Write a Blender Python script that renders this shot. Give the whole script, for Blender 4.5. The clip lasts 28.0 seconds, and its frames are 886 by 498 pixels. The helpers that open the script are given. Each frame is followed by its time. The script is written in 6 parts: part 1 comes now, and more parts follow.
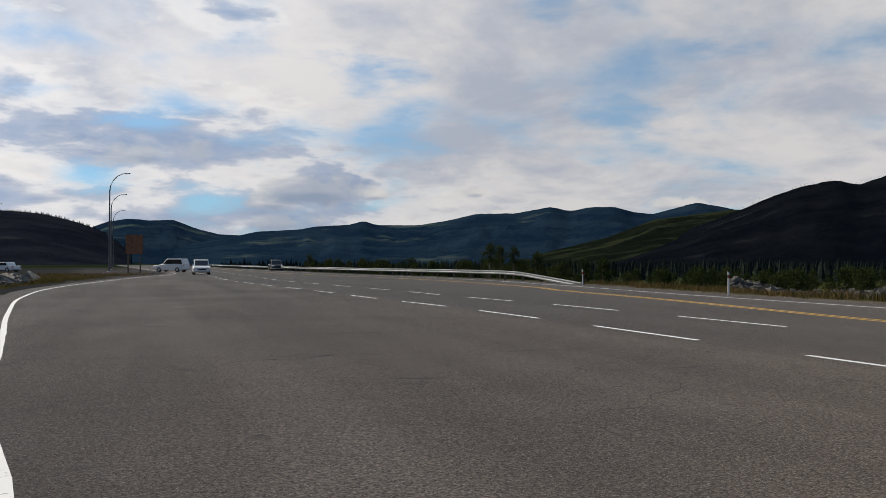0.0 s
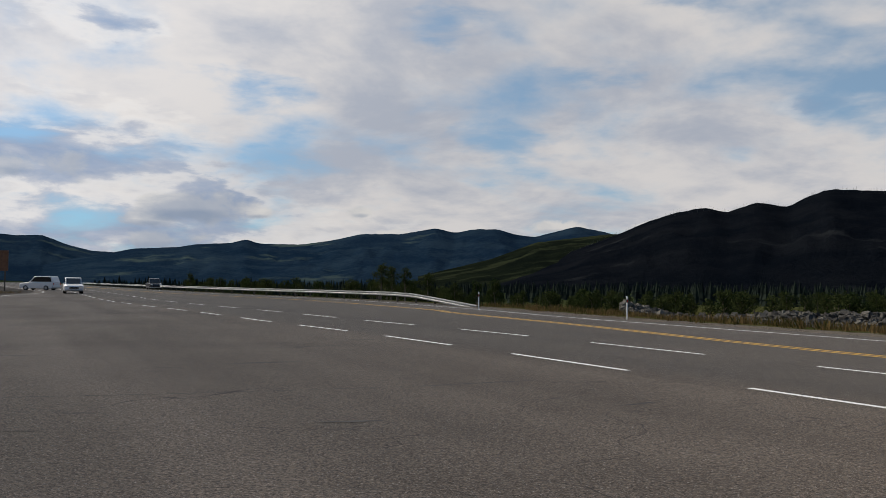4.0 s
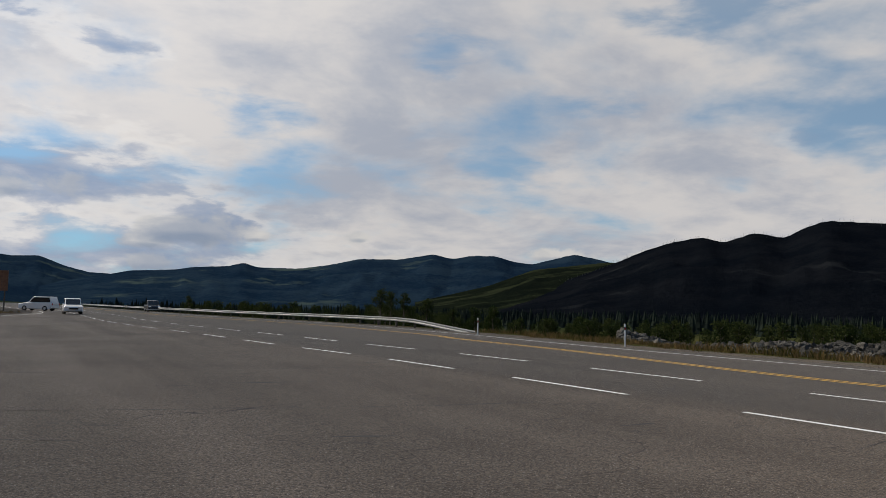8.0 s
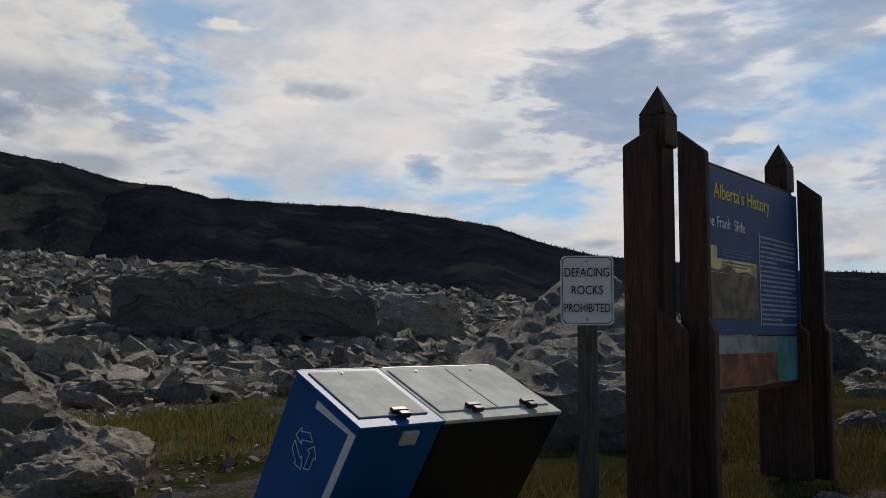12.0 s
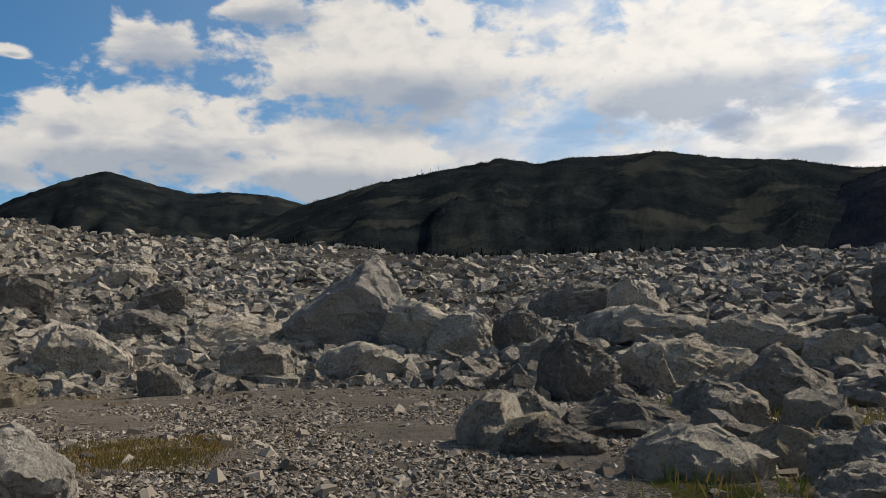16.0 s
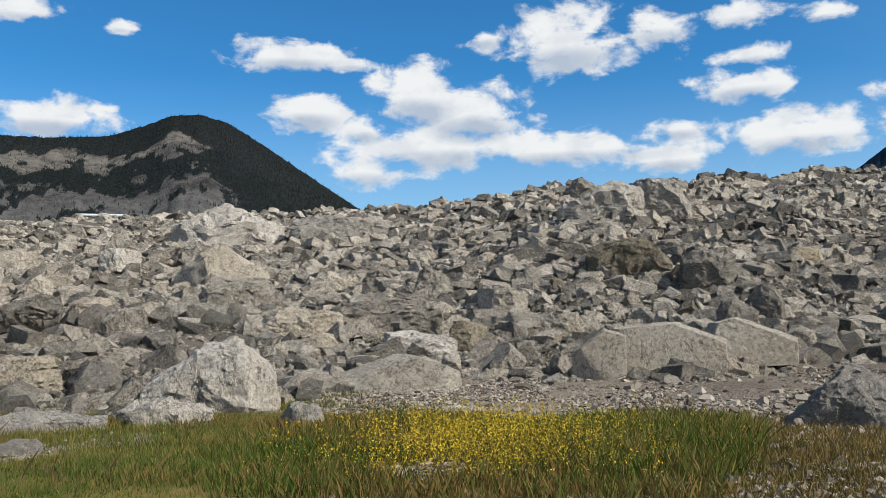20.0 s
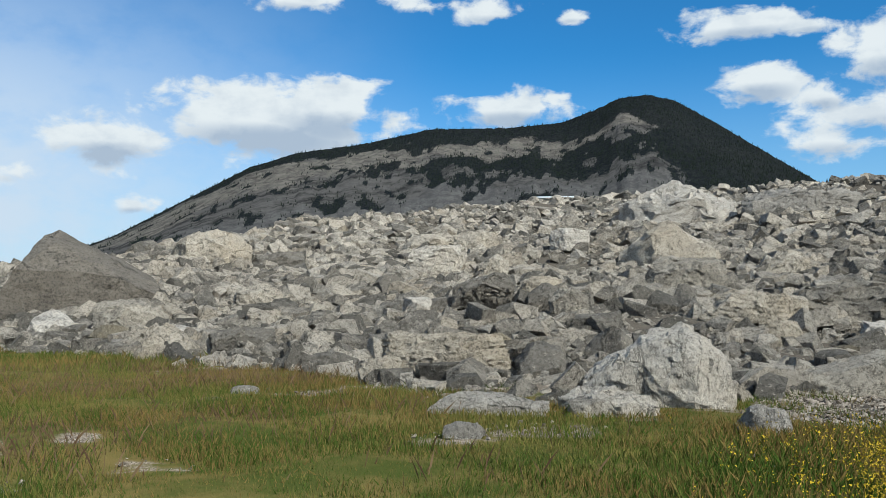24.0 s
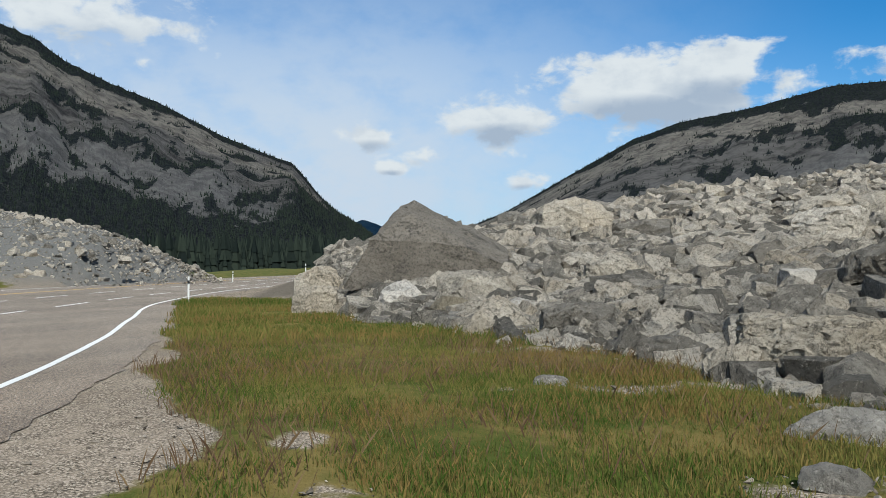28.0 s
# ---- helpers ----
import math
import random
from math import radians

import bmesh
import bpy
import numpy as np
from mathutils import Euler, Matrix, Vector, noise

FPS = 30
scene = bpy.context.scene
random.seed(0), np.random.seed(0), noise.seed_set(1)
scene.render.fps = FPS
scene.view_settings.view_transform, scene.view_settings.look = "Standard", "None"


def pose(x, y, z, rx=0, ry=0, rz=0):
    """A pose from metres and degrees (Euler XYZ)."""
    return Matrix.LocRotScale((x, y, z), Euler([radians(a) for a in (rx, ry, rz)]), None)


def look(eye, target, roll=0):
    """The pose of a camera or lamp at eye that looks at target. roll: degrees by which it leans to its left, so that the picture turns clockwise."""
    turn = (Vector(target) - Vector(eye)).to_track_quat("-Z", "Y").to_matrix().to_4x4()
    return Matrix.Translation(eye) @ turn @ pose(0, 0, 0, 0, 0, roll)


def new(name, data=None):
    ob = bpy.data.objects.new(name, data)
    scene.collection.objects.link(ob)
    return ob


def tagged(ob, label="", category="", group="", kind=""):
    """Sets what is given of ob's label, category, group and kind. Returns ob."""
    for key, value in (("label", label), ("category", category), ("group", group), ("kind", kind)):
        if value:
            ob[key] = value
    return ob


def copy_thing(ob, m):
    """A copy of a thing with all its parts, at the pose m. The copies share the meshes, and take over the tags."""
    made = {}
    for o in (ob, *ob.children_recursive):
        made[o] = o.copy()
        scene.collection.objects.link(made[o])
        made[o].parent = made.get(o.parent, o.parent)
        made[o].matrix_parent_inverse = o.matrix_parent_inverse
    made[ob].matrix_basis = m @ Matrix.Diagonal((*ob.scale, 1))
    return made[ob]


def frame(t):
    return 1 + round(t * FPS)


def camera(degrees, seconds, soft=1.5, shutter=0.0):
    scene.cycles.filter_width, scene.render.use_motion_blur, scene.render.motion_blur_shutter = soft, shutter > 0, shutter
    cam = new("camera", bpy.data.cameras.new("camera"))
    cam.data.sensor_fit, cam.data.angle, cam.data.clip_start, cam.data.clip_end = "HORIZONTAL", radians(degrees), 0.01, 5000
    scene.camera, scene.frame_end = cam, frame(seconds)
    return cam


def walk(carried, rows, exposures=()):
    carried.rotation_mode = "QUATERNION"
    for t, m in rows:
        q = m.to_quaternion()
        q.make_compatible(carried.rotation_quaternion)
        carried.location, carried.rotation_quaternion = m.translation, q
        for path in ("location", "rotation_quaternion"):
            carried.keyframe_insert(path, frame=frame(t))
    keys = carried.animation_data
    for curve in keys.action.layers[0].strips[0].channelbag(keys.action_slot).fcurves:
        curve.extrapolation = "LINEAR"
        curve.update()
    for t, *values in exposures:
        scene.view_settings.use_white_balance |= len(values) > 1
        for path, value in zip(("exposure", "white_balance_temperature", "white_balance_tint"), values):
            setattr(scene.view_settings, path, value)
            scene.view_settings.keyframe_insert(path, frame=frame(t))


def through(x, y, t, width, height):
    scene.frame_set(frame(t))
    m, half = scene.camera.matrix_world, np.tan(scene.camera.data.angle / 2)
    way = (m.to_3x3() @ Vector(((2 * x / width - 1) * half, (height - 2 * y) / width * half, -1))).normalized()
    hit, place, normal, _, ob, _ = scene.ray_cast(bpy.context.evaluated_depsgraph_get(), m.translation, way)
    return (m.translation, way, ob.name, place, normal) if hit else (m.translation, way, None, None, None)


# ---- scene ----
# ---------------------------------------------------------------- camera
cam = camera(53.8, 28.0, soft=0.75)

# seconds, place, turn to the left, tilt up, lean
PATH = [
    (0.0, 1.62, -0.13, 1.37, -0.06, 0.90, 0.02),
    (0.5, 1.60, 0.25, 1.35, 2.37, 0.76, -0.25),
    (1.0, 1.53, 0.55, 1.35, 2.74, 0.67, 0.03),
    (1.5, 1.46, 0.82, 1.36, 1.38, 0.84, 0.15),
    (2.0, 1.39, 0.98, 1.38, -1.65, 1.20, 0.26),
    (2.5, 1.31, 1.00, 1.40, -5.07, 1.58, 0.40),
    (3.0, 1.22, 1.02, 1.41, -7.42, 1.94, 0.44),
    (3.5, 1.15, 1.08, 1.43, -7.68, 2.17, 0.48),
    (5.5, 0.96, 1.15, 1.41, -7.19, 2.40, 1.05),
    (6.0, 0.94, 1.07, 1.40, -7.31, 2.44, 1.13),
    (6.5, 0.96, 0.78, 1.39, -7.73, 2.50, 1.11),
    (7.0, 0.92, 0.58, 1.39, -7.93, 2.94, 1.20),
    (7.5, 0.88, 0.53, 1.40, -8.08, 3.45, 1.28),
    (8.0, 0.86, 0.59, 1.39, -7.73, 4.00, 1.35),
    (8.5, 0.80, 0.71, 1.38, -4.48, 4.35, 1.33),
    (9.0, 0.73, 0.89, 1.37, 2.33, 4.35, 1.05),
    (9.5, 0.67, 1.11, 1.38, 12.68, 4.12, 0.24),
    (10.0, 0.60, 1.15, 1.35, 23.55, 4.12, 0.01),
    (10.5, 0.38, 1.00, 1.36, 33.79, 3.87, 0.05),
    (11.0, 0.19, 0.86, 1.40, 43.79, 3.81, 0.62),
    (11.5, 0.06, 0.83, 1.38, 53.78, 4.85, 0.21),
    (12.0, -0.05, 0.88, 1.38, 62.16, 5.54, 0.41),
    (12.5, -0.19, 0.84, 1.37, 67.70, 5.49, 0.43),
    (13.0, -0.20, 0.63, 1.42, 71.99, 5.25, -0.14),
    (13.5, -0.35, 0.53, 1.42, 78.45, 5.40, 0.10),
    (15.5, -0.79, 0.66, 1.39, 103.32, 5.62, -1.52),
    (16.0, -0.86, 0.59, 1.38, 108.26, 5.58, -1.51),
    (16.5, -0.91, 0.51, 1.39, 113.14, 5.55, -1.63),
    (17.0, -0.95, 0.42, 1.38, 118.01, 5.58, -1.72),
    (17.5, -1.01, 0.32, 1.39, 122.86, 5.57, -1.84),
    (18.0, -1.05, 0.23, 1.39, 129.26, 5.63, -1.65),
    (18.5, -1.08, 0.10, 1.39, 137.98, 5.26, -1.33),
    (19.0, -1.12, 0.04, 1.40, 148.68, 4.73, -1.12),
    (19.5, -1.30, -0.16, 1.40, 159.17, 4.27, -1.20),
    (20.0, -1.41, -0.34, 1.37, 168.00, 3.96, -1.34),
    (20.5, -1.31, -0.55, 1.39, 175.82, 3.78, -0.83),
    (21.0, -1.29, -0.54, 1.39, 185.77, 4.24, -0.40),
    (21.5, -1.36, -0.57, 1.36, 195.84, 4.46, 0.14),
    (23.5, -1.49, -1.21, 1.44, 196.97, 2.98, -0.19),
    (24.0, -1.39, -1.60, 1.43, 196.86, 2.95, -0.13),
    (24.5, -1.21, -2.17, 1.39, 198.59, 2.84, -0.07),
    (25.0, -1.20, -2.58, 1.38, 202.07, 2.48, -0.10),
    (25.5, -1.12, -3.00, 1.37, 205.64, 2.07, 0.09),
    (26.0, -1.02, -3.37, 1.35, 209.24, 1.71, 0.29),
    (26.5, -0.97, -3.66, 1.34, 212.69, 1.45, 0.34),
    (27.0, -0.88, -3.97, 1.35, 215.77, 1.04, 0.25),
    (27.5, -0.84, -4.23, 1.37, 218.81, 1.00, 0.20),
    (28.0, -0.83, -4.44, 1.38, 221.72, 1.17, 0.03),
]


def aim(x, y, z, turn, tilt, lean):
    return pose(x, y, z, 0, 0, turn) @ pose(0, 0, 0, 90 + tilt) @ pose(0, 0, 0, 0, 0, lean)


walk(cam, [(t, aim(*v)) for t, *v in PATH],
     exposures=[(0, -0.24, 6600, 10), (3, -0.26, 6650, 10), (8, -0.34, 6700, 10), (10, -0.60, 6850, 10), (12, -0.56, 6700, 10), (13.5, -0.34, 6500, 10),
                (16, -0.04, 6950, 10), (18, 0.12, 6550, 9), (20, 0.28, 6300, 8), (24, 0.20, 5950, 3), (28, 0.08, 5950, 4)])

# ---------------------------------------------------------------- light
SUN_AZ, SUN_EL = 52.0, 41.0          # degrees to the left of +y, and above the ground


def toward(az, el=0.0):
    a, e = radians(az), radians(el)
    return Vector((-math.sin(a) * math.cos(e), math.cos(a) * math.cos(e), math.sin(e)))


sun_data = bpy.data.lights.new("sun", "SUN")
sun_data.energy, sun_data.angle, sun_data.color = 5.0, radians(0.6), (1.0, 0.92, 0.81)
sun = new("sun", sun_data)
sun.matrix_world = look(toward(SUN_AZ, SUN_EL) * 100, (0, 0, 0))


class Nodes:
    """Short hand for node trees."""

    def __init__(self, tree):
        self.t = tree
        self.t.nodes.clear()

    def node(self, kind):
        return self.t.nodes.new(kind)

    def put(self, socket, v):
        if isinstance(v, bpy.types.NodeSocket):
            self.t.links.new(v, socket)
        elif v is not None:
            socket.default_value = v

    def math(self, op, a, b=None, c=None, clamp=False):
        n = self.node("ShaderNodeMath")
        n.operation, n.use_clamp = op, clamp
        for s, v in zip(n.inputs, (a, b, c)):
            self.put(s, v)
        return n.outputs[0]

    def vmath(self, op, a, b=None):
        n = self.node("ShaderNodeVectorMath")
        n.operation = op
        self.put(n.inputs[0], a)
        self.put(n.inputs[1], b)
        return n.outputs["Value"] if op in ("DOT_PRODUCT", "LENGTH", "DISTANCE") else n.outputs[0]

    def span(self, v, a, b, lo=0.0, hi=1.0, smooth=True):
        n = self.node("ShaderNodeMapRange")
        n.interpolation_type = "SMOOTHSTEP" if smooth else "LINEAR"
        for s, x in zip(n.inputs, (v, a, b, lo, hi)):
            self.put(s, x)
        return n.outputs[0]

    def mix(self, fac, a, b, mode="MIX"):
        n = self.node("ShaderNodeMix")
        n.data_type, n.blend_type = "RGBA", mode
        self.put(n.inputs[0], fac)
        self.put(n.inputs[6], a if isinstance(a, bpy.types.NodeSocket) else (*a, 1))
        self.put(n.inputs[7], b if isinstance(b, bpy.types.NodeSocket) else (*b, 1))
        return n.outputs[2]

    def noise(self, vec, scale, detail=4.0, rough=0.55, distort=0.0):
        n = self.node("ShaderNodeTexNoise")
        self.put(n.inputs["Vector"], vec)
        for k, v in (("Scale", scale), ("Detail", detail), ("Roughness", rough), ("Distortion", distort)):
            self.put(n.inputs[k], v)
        return n.outputs["Fac"]

    def xyz(self, v):
        n = self.node("ShaderNodeSeparateXYZ")
        self.put(n.inputs[0], v)
        return n.outputs

    def vec(self, x, y, z):
        n = self.node("ShaderNodeCombineXYZ")
        for s, v in zip(n.inputs, (x, y, z)):
            self.put(s, v)
        return n.outputs[0]


# heaps of cumulus: azimuth, height, half width, half height (degrees), weight
CUMULUS = (
    (207.9, 11.2, 7.4, 2.3, 1.5), (204.5, 12.0, 4.0, 2.2, 1.3), (218.0, 9.5, 3.9, 1.6, 1.3), (226.3, 8.4, 2.0, 1.0, 1.1), (225.1, 6.4, 1.1, 0.5, 1.0),
    (216.5, 5.5, 1.8, 0.8, 1.0), (223.3, 7.2, 1.3, 0.6, 0.6), (192.4, 12.0, 4.0, 1.2, 1.3), (193.2, 18.0, 2.9, 0.7, 0.9), (198.0, 18.5, 2.8, 0.5, 0.7),
    (206.7, 18.6, 2.8, 0.7, 0.9), (188.4, 17.6, 1.1, 0.4, 0.8), (177.6, 16.4, 4.0, 1.0, 1.2), (174.2, 16.0, 2.6, 0.5, 0.9), (176.6, 13.0, 2.7, 1.4, 1.3),
    (172.9, 11.8, 1.7, 0.9, 1.0), (169.4, 14.0, 3.1, 2.1, 1.2), (166.0, 12.8, 3.8, 1.9, 1.2), (159.4, 16.9, 4.0, 1.9, 1.2), (164.8, 17.5, 1.6, 0.8, 0.9),
    (168.2, 10.6, 6.0, 1.6, 1.1), (173.2, 9.2, 3.2, 1.3, 1.0), (160.0, 10.2, 9.5, 1.1, 1.0), (153.4, 17.4, 2.6, 1.2, 1.0), (148.6, 17.6, 2.5, 0.8, 0.9),
    (143.8, 17.0, 1.8, 0.5, 0.9), (139.8, 18.0, 2.6, 0.6, 0.9), (138.2, 16.8, 0.7, 0.4, 0.8), (134.8, 17.2, 0.9, 0.35, 1.0), (148.0, 15.1, 2.0, 0.7, 1.0),
    (148.5, 13.4, 3.0, 1.1, 1.2), (152.6, 11.1, 2.0, 0.8, 1.0), (153.4, 9.3, 4.2, 1.0, 1.0), (145.4, 10.2, 4.4, 1.4, 1.1), (136.0, 11.4, 5.6, 2.4, 1.3),
    (128.0, 12.6, 9.6, 3.0, 1.5), (126.8, 18.1, 3.0, 1.9, 1.2), (119.6, 21.0, 3.6, 1.4, 1.1), (111.0, 17.8, 10.5, 4.4, 1.5), (116.0, 11.5, 8.0, 3.0, 1.5),
    (92.0, 16.6, 10.5, 4.4, 1.5), (84.8, 11.1, 3.8, 1.7, 1.4), (89.0, 12.6, 1.8, 1.4, 1.2), (76.6, 19.1, 2.5, 0.5, 0.9), (70.6, 16.3, 4.4, 1.3, 1.1),
    (243.5, 15.0, 5.4, 2.2, 0.8), (344.6, 3.7, 2.2, 0.5, 1.0), (355.5, 3.2, 1.0, 0.35, 1.0), (4.4, 4.4, 1.0, 0.4, 1.0), (10.6, 2.6, 2.4, 0.7, 0.8),
    (36.9, 5.0, 3.4, 0.8, 1.1), (58.2, 10.3, 4.0, 0.5, 0.9), (52.0, 6.3, 2.6, 1.0, 1.2), (8.6, 4.7, 3.9, 1.0, 1.3), (10.6, 3.9, 2.6, 0.6, 1.0), (43.0, 5.0, 2.0, 0.8, 1.0), (357.8, 4.6, 0.8, 0.35, 0.9), (339.0, 3.9, 1.6, 0.5, 0.9), (18.6, 6.9, 4.4, 1.0, 0.9))

# openings in the cloud, in the same terms
OPENINGS = (
    (5.1, 12.0, 2.8, 1.2, 0.8), (3.6, 7.9, 3.8, 1.2, 1.0), (-11.5, 9.3, 2.8, 1.4, 0.8), (-16.4, 13.6, 2.6, 0.9, 0.7), (18.5, 8.8, 2.2, 0.7, 0.8),
    (14.9, 3.9, 2.4, 0.9, 0.8), (-7.6, 16.8, 2.3, 1.1, 0.9), (-25.2, 18.8, 5.0, 1.5, 1.1), (57.0, 8.6, 6.0, 1.5, 1.2), (40.4, 11.0, 3.0, 0.9, 0.8),
    (22.1, 5.3, 2.8, 0.8, 0.8), (80.7, 15.6, 5.2, 2.3, 1.1), (79.0, 19.5, 4.6, 1.6, 1.1), (74.5, 9.0, 2.4, 0.9, 1.0), (67.6, 9.7, 4.6, 0.9, 1.0))
# dark flat bases
BASES = (
    (8.8, 4.7, 4.4, 1.7, 1.2), (20.2, 7.3, 6.4, 1.7, 1.0), (26.9, 4.2, 4.0, 1.0, 0.9), (13.9, 15.6, 2.4, 0.8, 0.7), (21.0, 18.2, 3.4, 1.4, 1.2),
    (63.5, 10.4, 1.5, 0.9, 0.9), (49.0, 15.5, 8.0, 4.4, 1.25), (-31.4, 11.0, 1.5, 0.4, 0.9), (109.5, 15.2, 2.0, 0.9, 1.1), (98.1, 13.1, 3.8, 0.9, 1.0),
    (89.8, 13.1, 1.7, 1.0, 0.9), (82.7, 14.4, 3.8, 2.2, 0.4), (132.0, 12.8, 0.9, 0.5, 1.0), (124.0, 12.4, 5.0, 0.9, 0.5), (38.0, 18.5, 7.0, 3.0, 0.7), (31.0, 9.5, 5.0, 1.6, 0.6), (126.5, 17.6, 3.4, 1.6, 1.0), (119.5, 20.2, 3.2, 1.4, 0.9), (14.0, 3.0, 10.0, 2.0, 0.9), (17.0, 7.6, 8.0, 1.9, 0.9))


def sky():
    world = bpy.data.worlds.new("world")
    scene.world = world
    world.use_nodes = True
    n = Nodes(world.node_tree)
    d = n.node("ShaderNodeTexCoord").outputs["Generated"]
    d = n.vmath("NORMALIZE", d)
    x, y, z = n.xyz(d)
    tex = n.node("ShaderNodeTexSky")
    tex.sky_type, tex.sun_disc = "NISHITA", False
    tex.sun_elevation, tex.sun_rotation = radians(SUN_EL), radians(-SUN_AZ)
    tex.altitude, tex.air_density, tex.dust_density, tex.ozone_density = 1300.0, 1.0, 0.1, 4.0
    blue = tex.outputs[0]
    az = n.math("ARCTAN2", n.math("MULTIPLY", x, -1.0), y)
    az = n.math("MULTIPLY", az, 180 / math.pi)
    az = n.math("MODULO", n.math("ADD", az, 360.0), 360.0)
    el = n.math("MULTIPLY", n.math("ARCSINE", z), 180 / math.pi)
    up = n.math("ADD", n.math("MAXIMUM", z, 0.0), 0.24)
    plane = n.vec(n.math("DIVIDE", x, up), n.math("DIVIDE", y, up), 0.0)
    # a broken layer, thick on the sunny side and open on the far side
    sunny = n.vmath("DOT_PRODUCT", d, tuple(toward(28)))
    cover = n.span(sunny, -0.55, 0.55, 0.0, 1.0)
    big = n.noise(plane, 0.9, 7.0, 0.58, 0.15)
    fine = n.noise(plane, 3.6, 5.0, 0.55, 0.15)
    field = n.math("ADD", n.math("MULTIPLY", big, 0.72), n.math("MULTIPLY", fine, 0.28))
    edge = n.span(cover, 0.0, 1.0, 0.68, 0.34, smooth=False)
    near_az = n.math("SUBTRACT", n.math("MODULO", n.math("ADD", az, 180.0), 360.0), 180.0)
    ragged = n.noise(n.vec(n.math("MULTIPLY", near_az, 0.24), n.math("MULTIPLY", el, 0.72), 0.0), 0.9, 7.0, 0.56, 0.2)

    def blobs(table, reach):
        total = None
        for a, e, w, h, k in table:
            dx = n.math("DIVIDE", n.math("SUBTRACT", near_az, a), w)
            dy = n.math("DIVIDE", n.math("SUBTRACT", el, e), h)
            r = n.math("SQRT", n.math("ADD", n.math("MULTIPLY", dx, dx), n.math("MULTIPLY", dy, dy)))
            one = n.math("MULTIPLY", n.math("SUBTRACT", reach, r), k)
            total = one if total is None else n.math("MAXIMUM", total, one)
        return n.math("ADD", total, n.math("MULTIPLY", n.math("SUBTRACT", ragged, 0.52), 3.5))

    gap = n.span(blobs(OPENINGS, 1.1), -0.45, 1.0)
    under = blobs(BASES, 1.1)
    dark_base = n.span(under, -0.55, 1.0)
    rim = n.math("MULTIPLY", n.span(under, -0.75, -0.05), n.span(under, -0.05, 0.3, 1.0, 0.0))
    layer = n.span(n.math("SUBTRACT", field, edge), 0.0, 0.16)
    layer = n.math("MULTIPLY", layer, n.span(el, 24.0, 42.0, 1.0, 0.25))
    layer = n.math("MULTIPLY", layer, n.math("SUBTRACT", 1.0, n.math("MULTIPLY", gap, 0.9)))
    # heaped clouds with hard tops and flat bases
    wide = n.vec(n.math("MULTIPLY", az, 0.34), n.math("MULTIPLY", el, 0.55), 0.0)
    lump = n.noise(wide, 0.9, 8.0, 0.58, 0.2)
    heap = None
    base = None
    for a, e, w, h, k in CUMULUS:
        dx = n.math("DIVIDE", n.math("SUBTRACT", az, a), w)
        dy = n.math("DIVIDE", n.math("SUBTRACT", el, e), h)
        dy2 = n.math("MULTIPLY", dy, dy)
        r = n.math("SQRT", n.math("ADD", n.math("MULTIPLY", dx, dx), dy2))
        one = n.math("MULTIPLY", n.math("SUBTRACT", 1.25, r), k)
        heap = one if heap is None else n.math("MAXIMUM", heap, one)
        low = n.math("MULTIPLY", n.math("MAXIMUM", one, 0.0), n.math("MULTIPLY", dy, -1.0))
        base = low if base is None else n.math("MAXIMUM", base, low)
    puff = n.math("ADD", heap, n.math("MULTIPLY", n.math("SUBTRACT", lump, 0.52), 3.6))
    cum = n.span(puff, 0.05, 0.72)
    # tone: bright edges, grey-blue thick parts
    thick = n.noise(n.vmath("ADD", plane, (3.1, 1.7, 0.4)), 1.7, 6.0, 0.6, 0.3)
    shade = n.span(n.math("ADD", n.math("MULTIPLY", thick, 0.62), n.math("MULTIPLY", fine, 0.38)), 0.41, 0.64)
    grey = n.mix(n.math("MULTIPLY", shade, 0.74), (1.13, 1.11, 1.12), (0.53, 0.63, 0.82))
    grey = n.mix(n.math("MULTIPLY", rim, 0.55), grey, (1.45, 1.41, 1.36))
    grey = n.mix(n.math("MULTIPLY", dark_base, 0.72), grey, n.mix(n.span(fine, 0.35, 0.65), (0.18, 0.35, 0.66), (0.40, 0.56, 0.85)))
    flat = n.math("ADD", n.span(base, 0.02, 0.55), n.math("MULTIPLY", n.span(n.noise(wide, 1.3, 5.0, 0.55), 0.42, 0.70), 0.32), clamp=True)
    white = n.mix(n.math("MULTIPLY", flat, 0.8), (1.12, 1.11, 1.10), (0.46, 0.56, 0.72))
    white = n.mix(n.math("MULTIPLY", dark_base, 0.6), white, (0.34, 0.46, 0.68))
    glow = n.span(n.vmath("DOT_PRODUCT", d, tuple(toward(SUN_AZ, SUN_EL))), 0.45, 1.0, 1.0, 1.45)
    scaled = n.mix(1.0, blue, (0.049, 0.130, 0.166), "MULTIPLY")
    haze = n.span(el, 0.0, 16.0, 0.6, 0.0)
    veil = n.math("MULTIPLY", n.span(n.math("ABSOLUTE", n.math("SUBTRACT", az, 236.0)), 6.0, 42.0, 1.0, 0.0), n.span(el, 6.0, 26.0, 1.0, 0.0))
    veil = n.math("MULTIPLY", veil, n.span(n.noise(wide, 0.5, 5.0, 0.6), 0.25, 0.6, 0.65, 1.0))
    pale = n.mix(n.math("MAXIMUM", haze, n.math("MULTIPLY", cover, 0.5)), scaled, (0.70, 0.86, 0.98))
    pale = n.mix(veil, pale, (0.90, 0.96, 1.06))
    col = n.mix(layer, pale, grey)
    col = n.mix(cum, col, white)
    low = n.span(el, -4.0, -0.5)
    col = n.mix(low, (0.10, 0.10, 0.09), col)
    bg = n.node("ShaderNodeBackground")
    n.put(bg.inputs[0], col)
    n.put(bg.inputs[1], n.math("MULTIPLY", glow, 0.66))
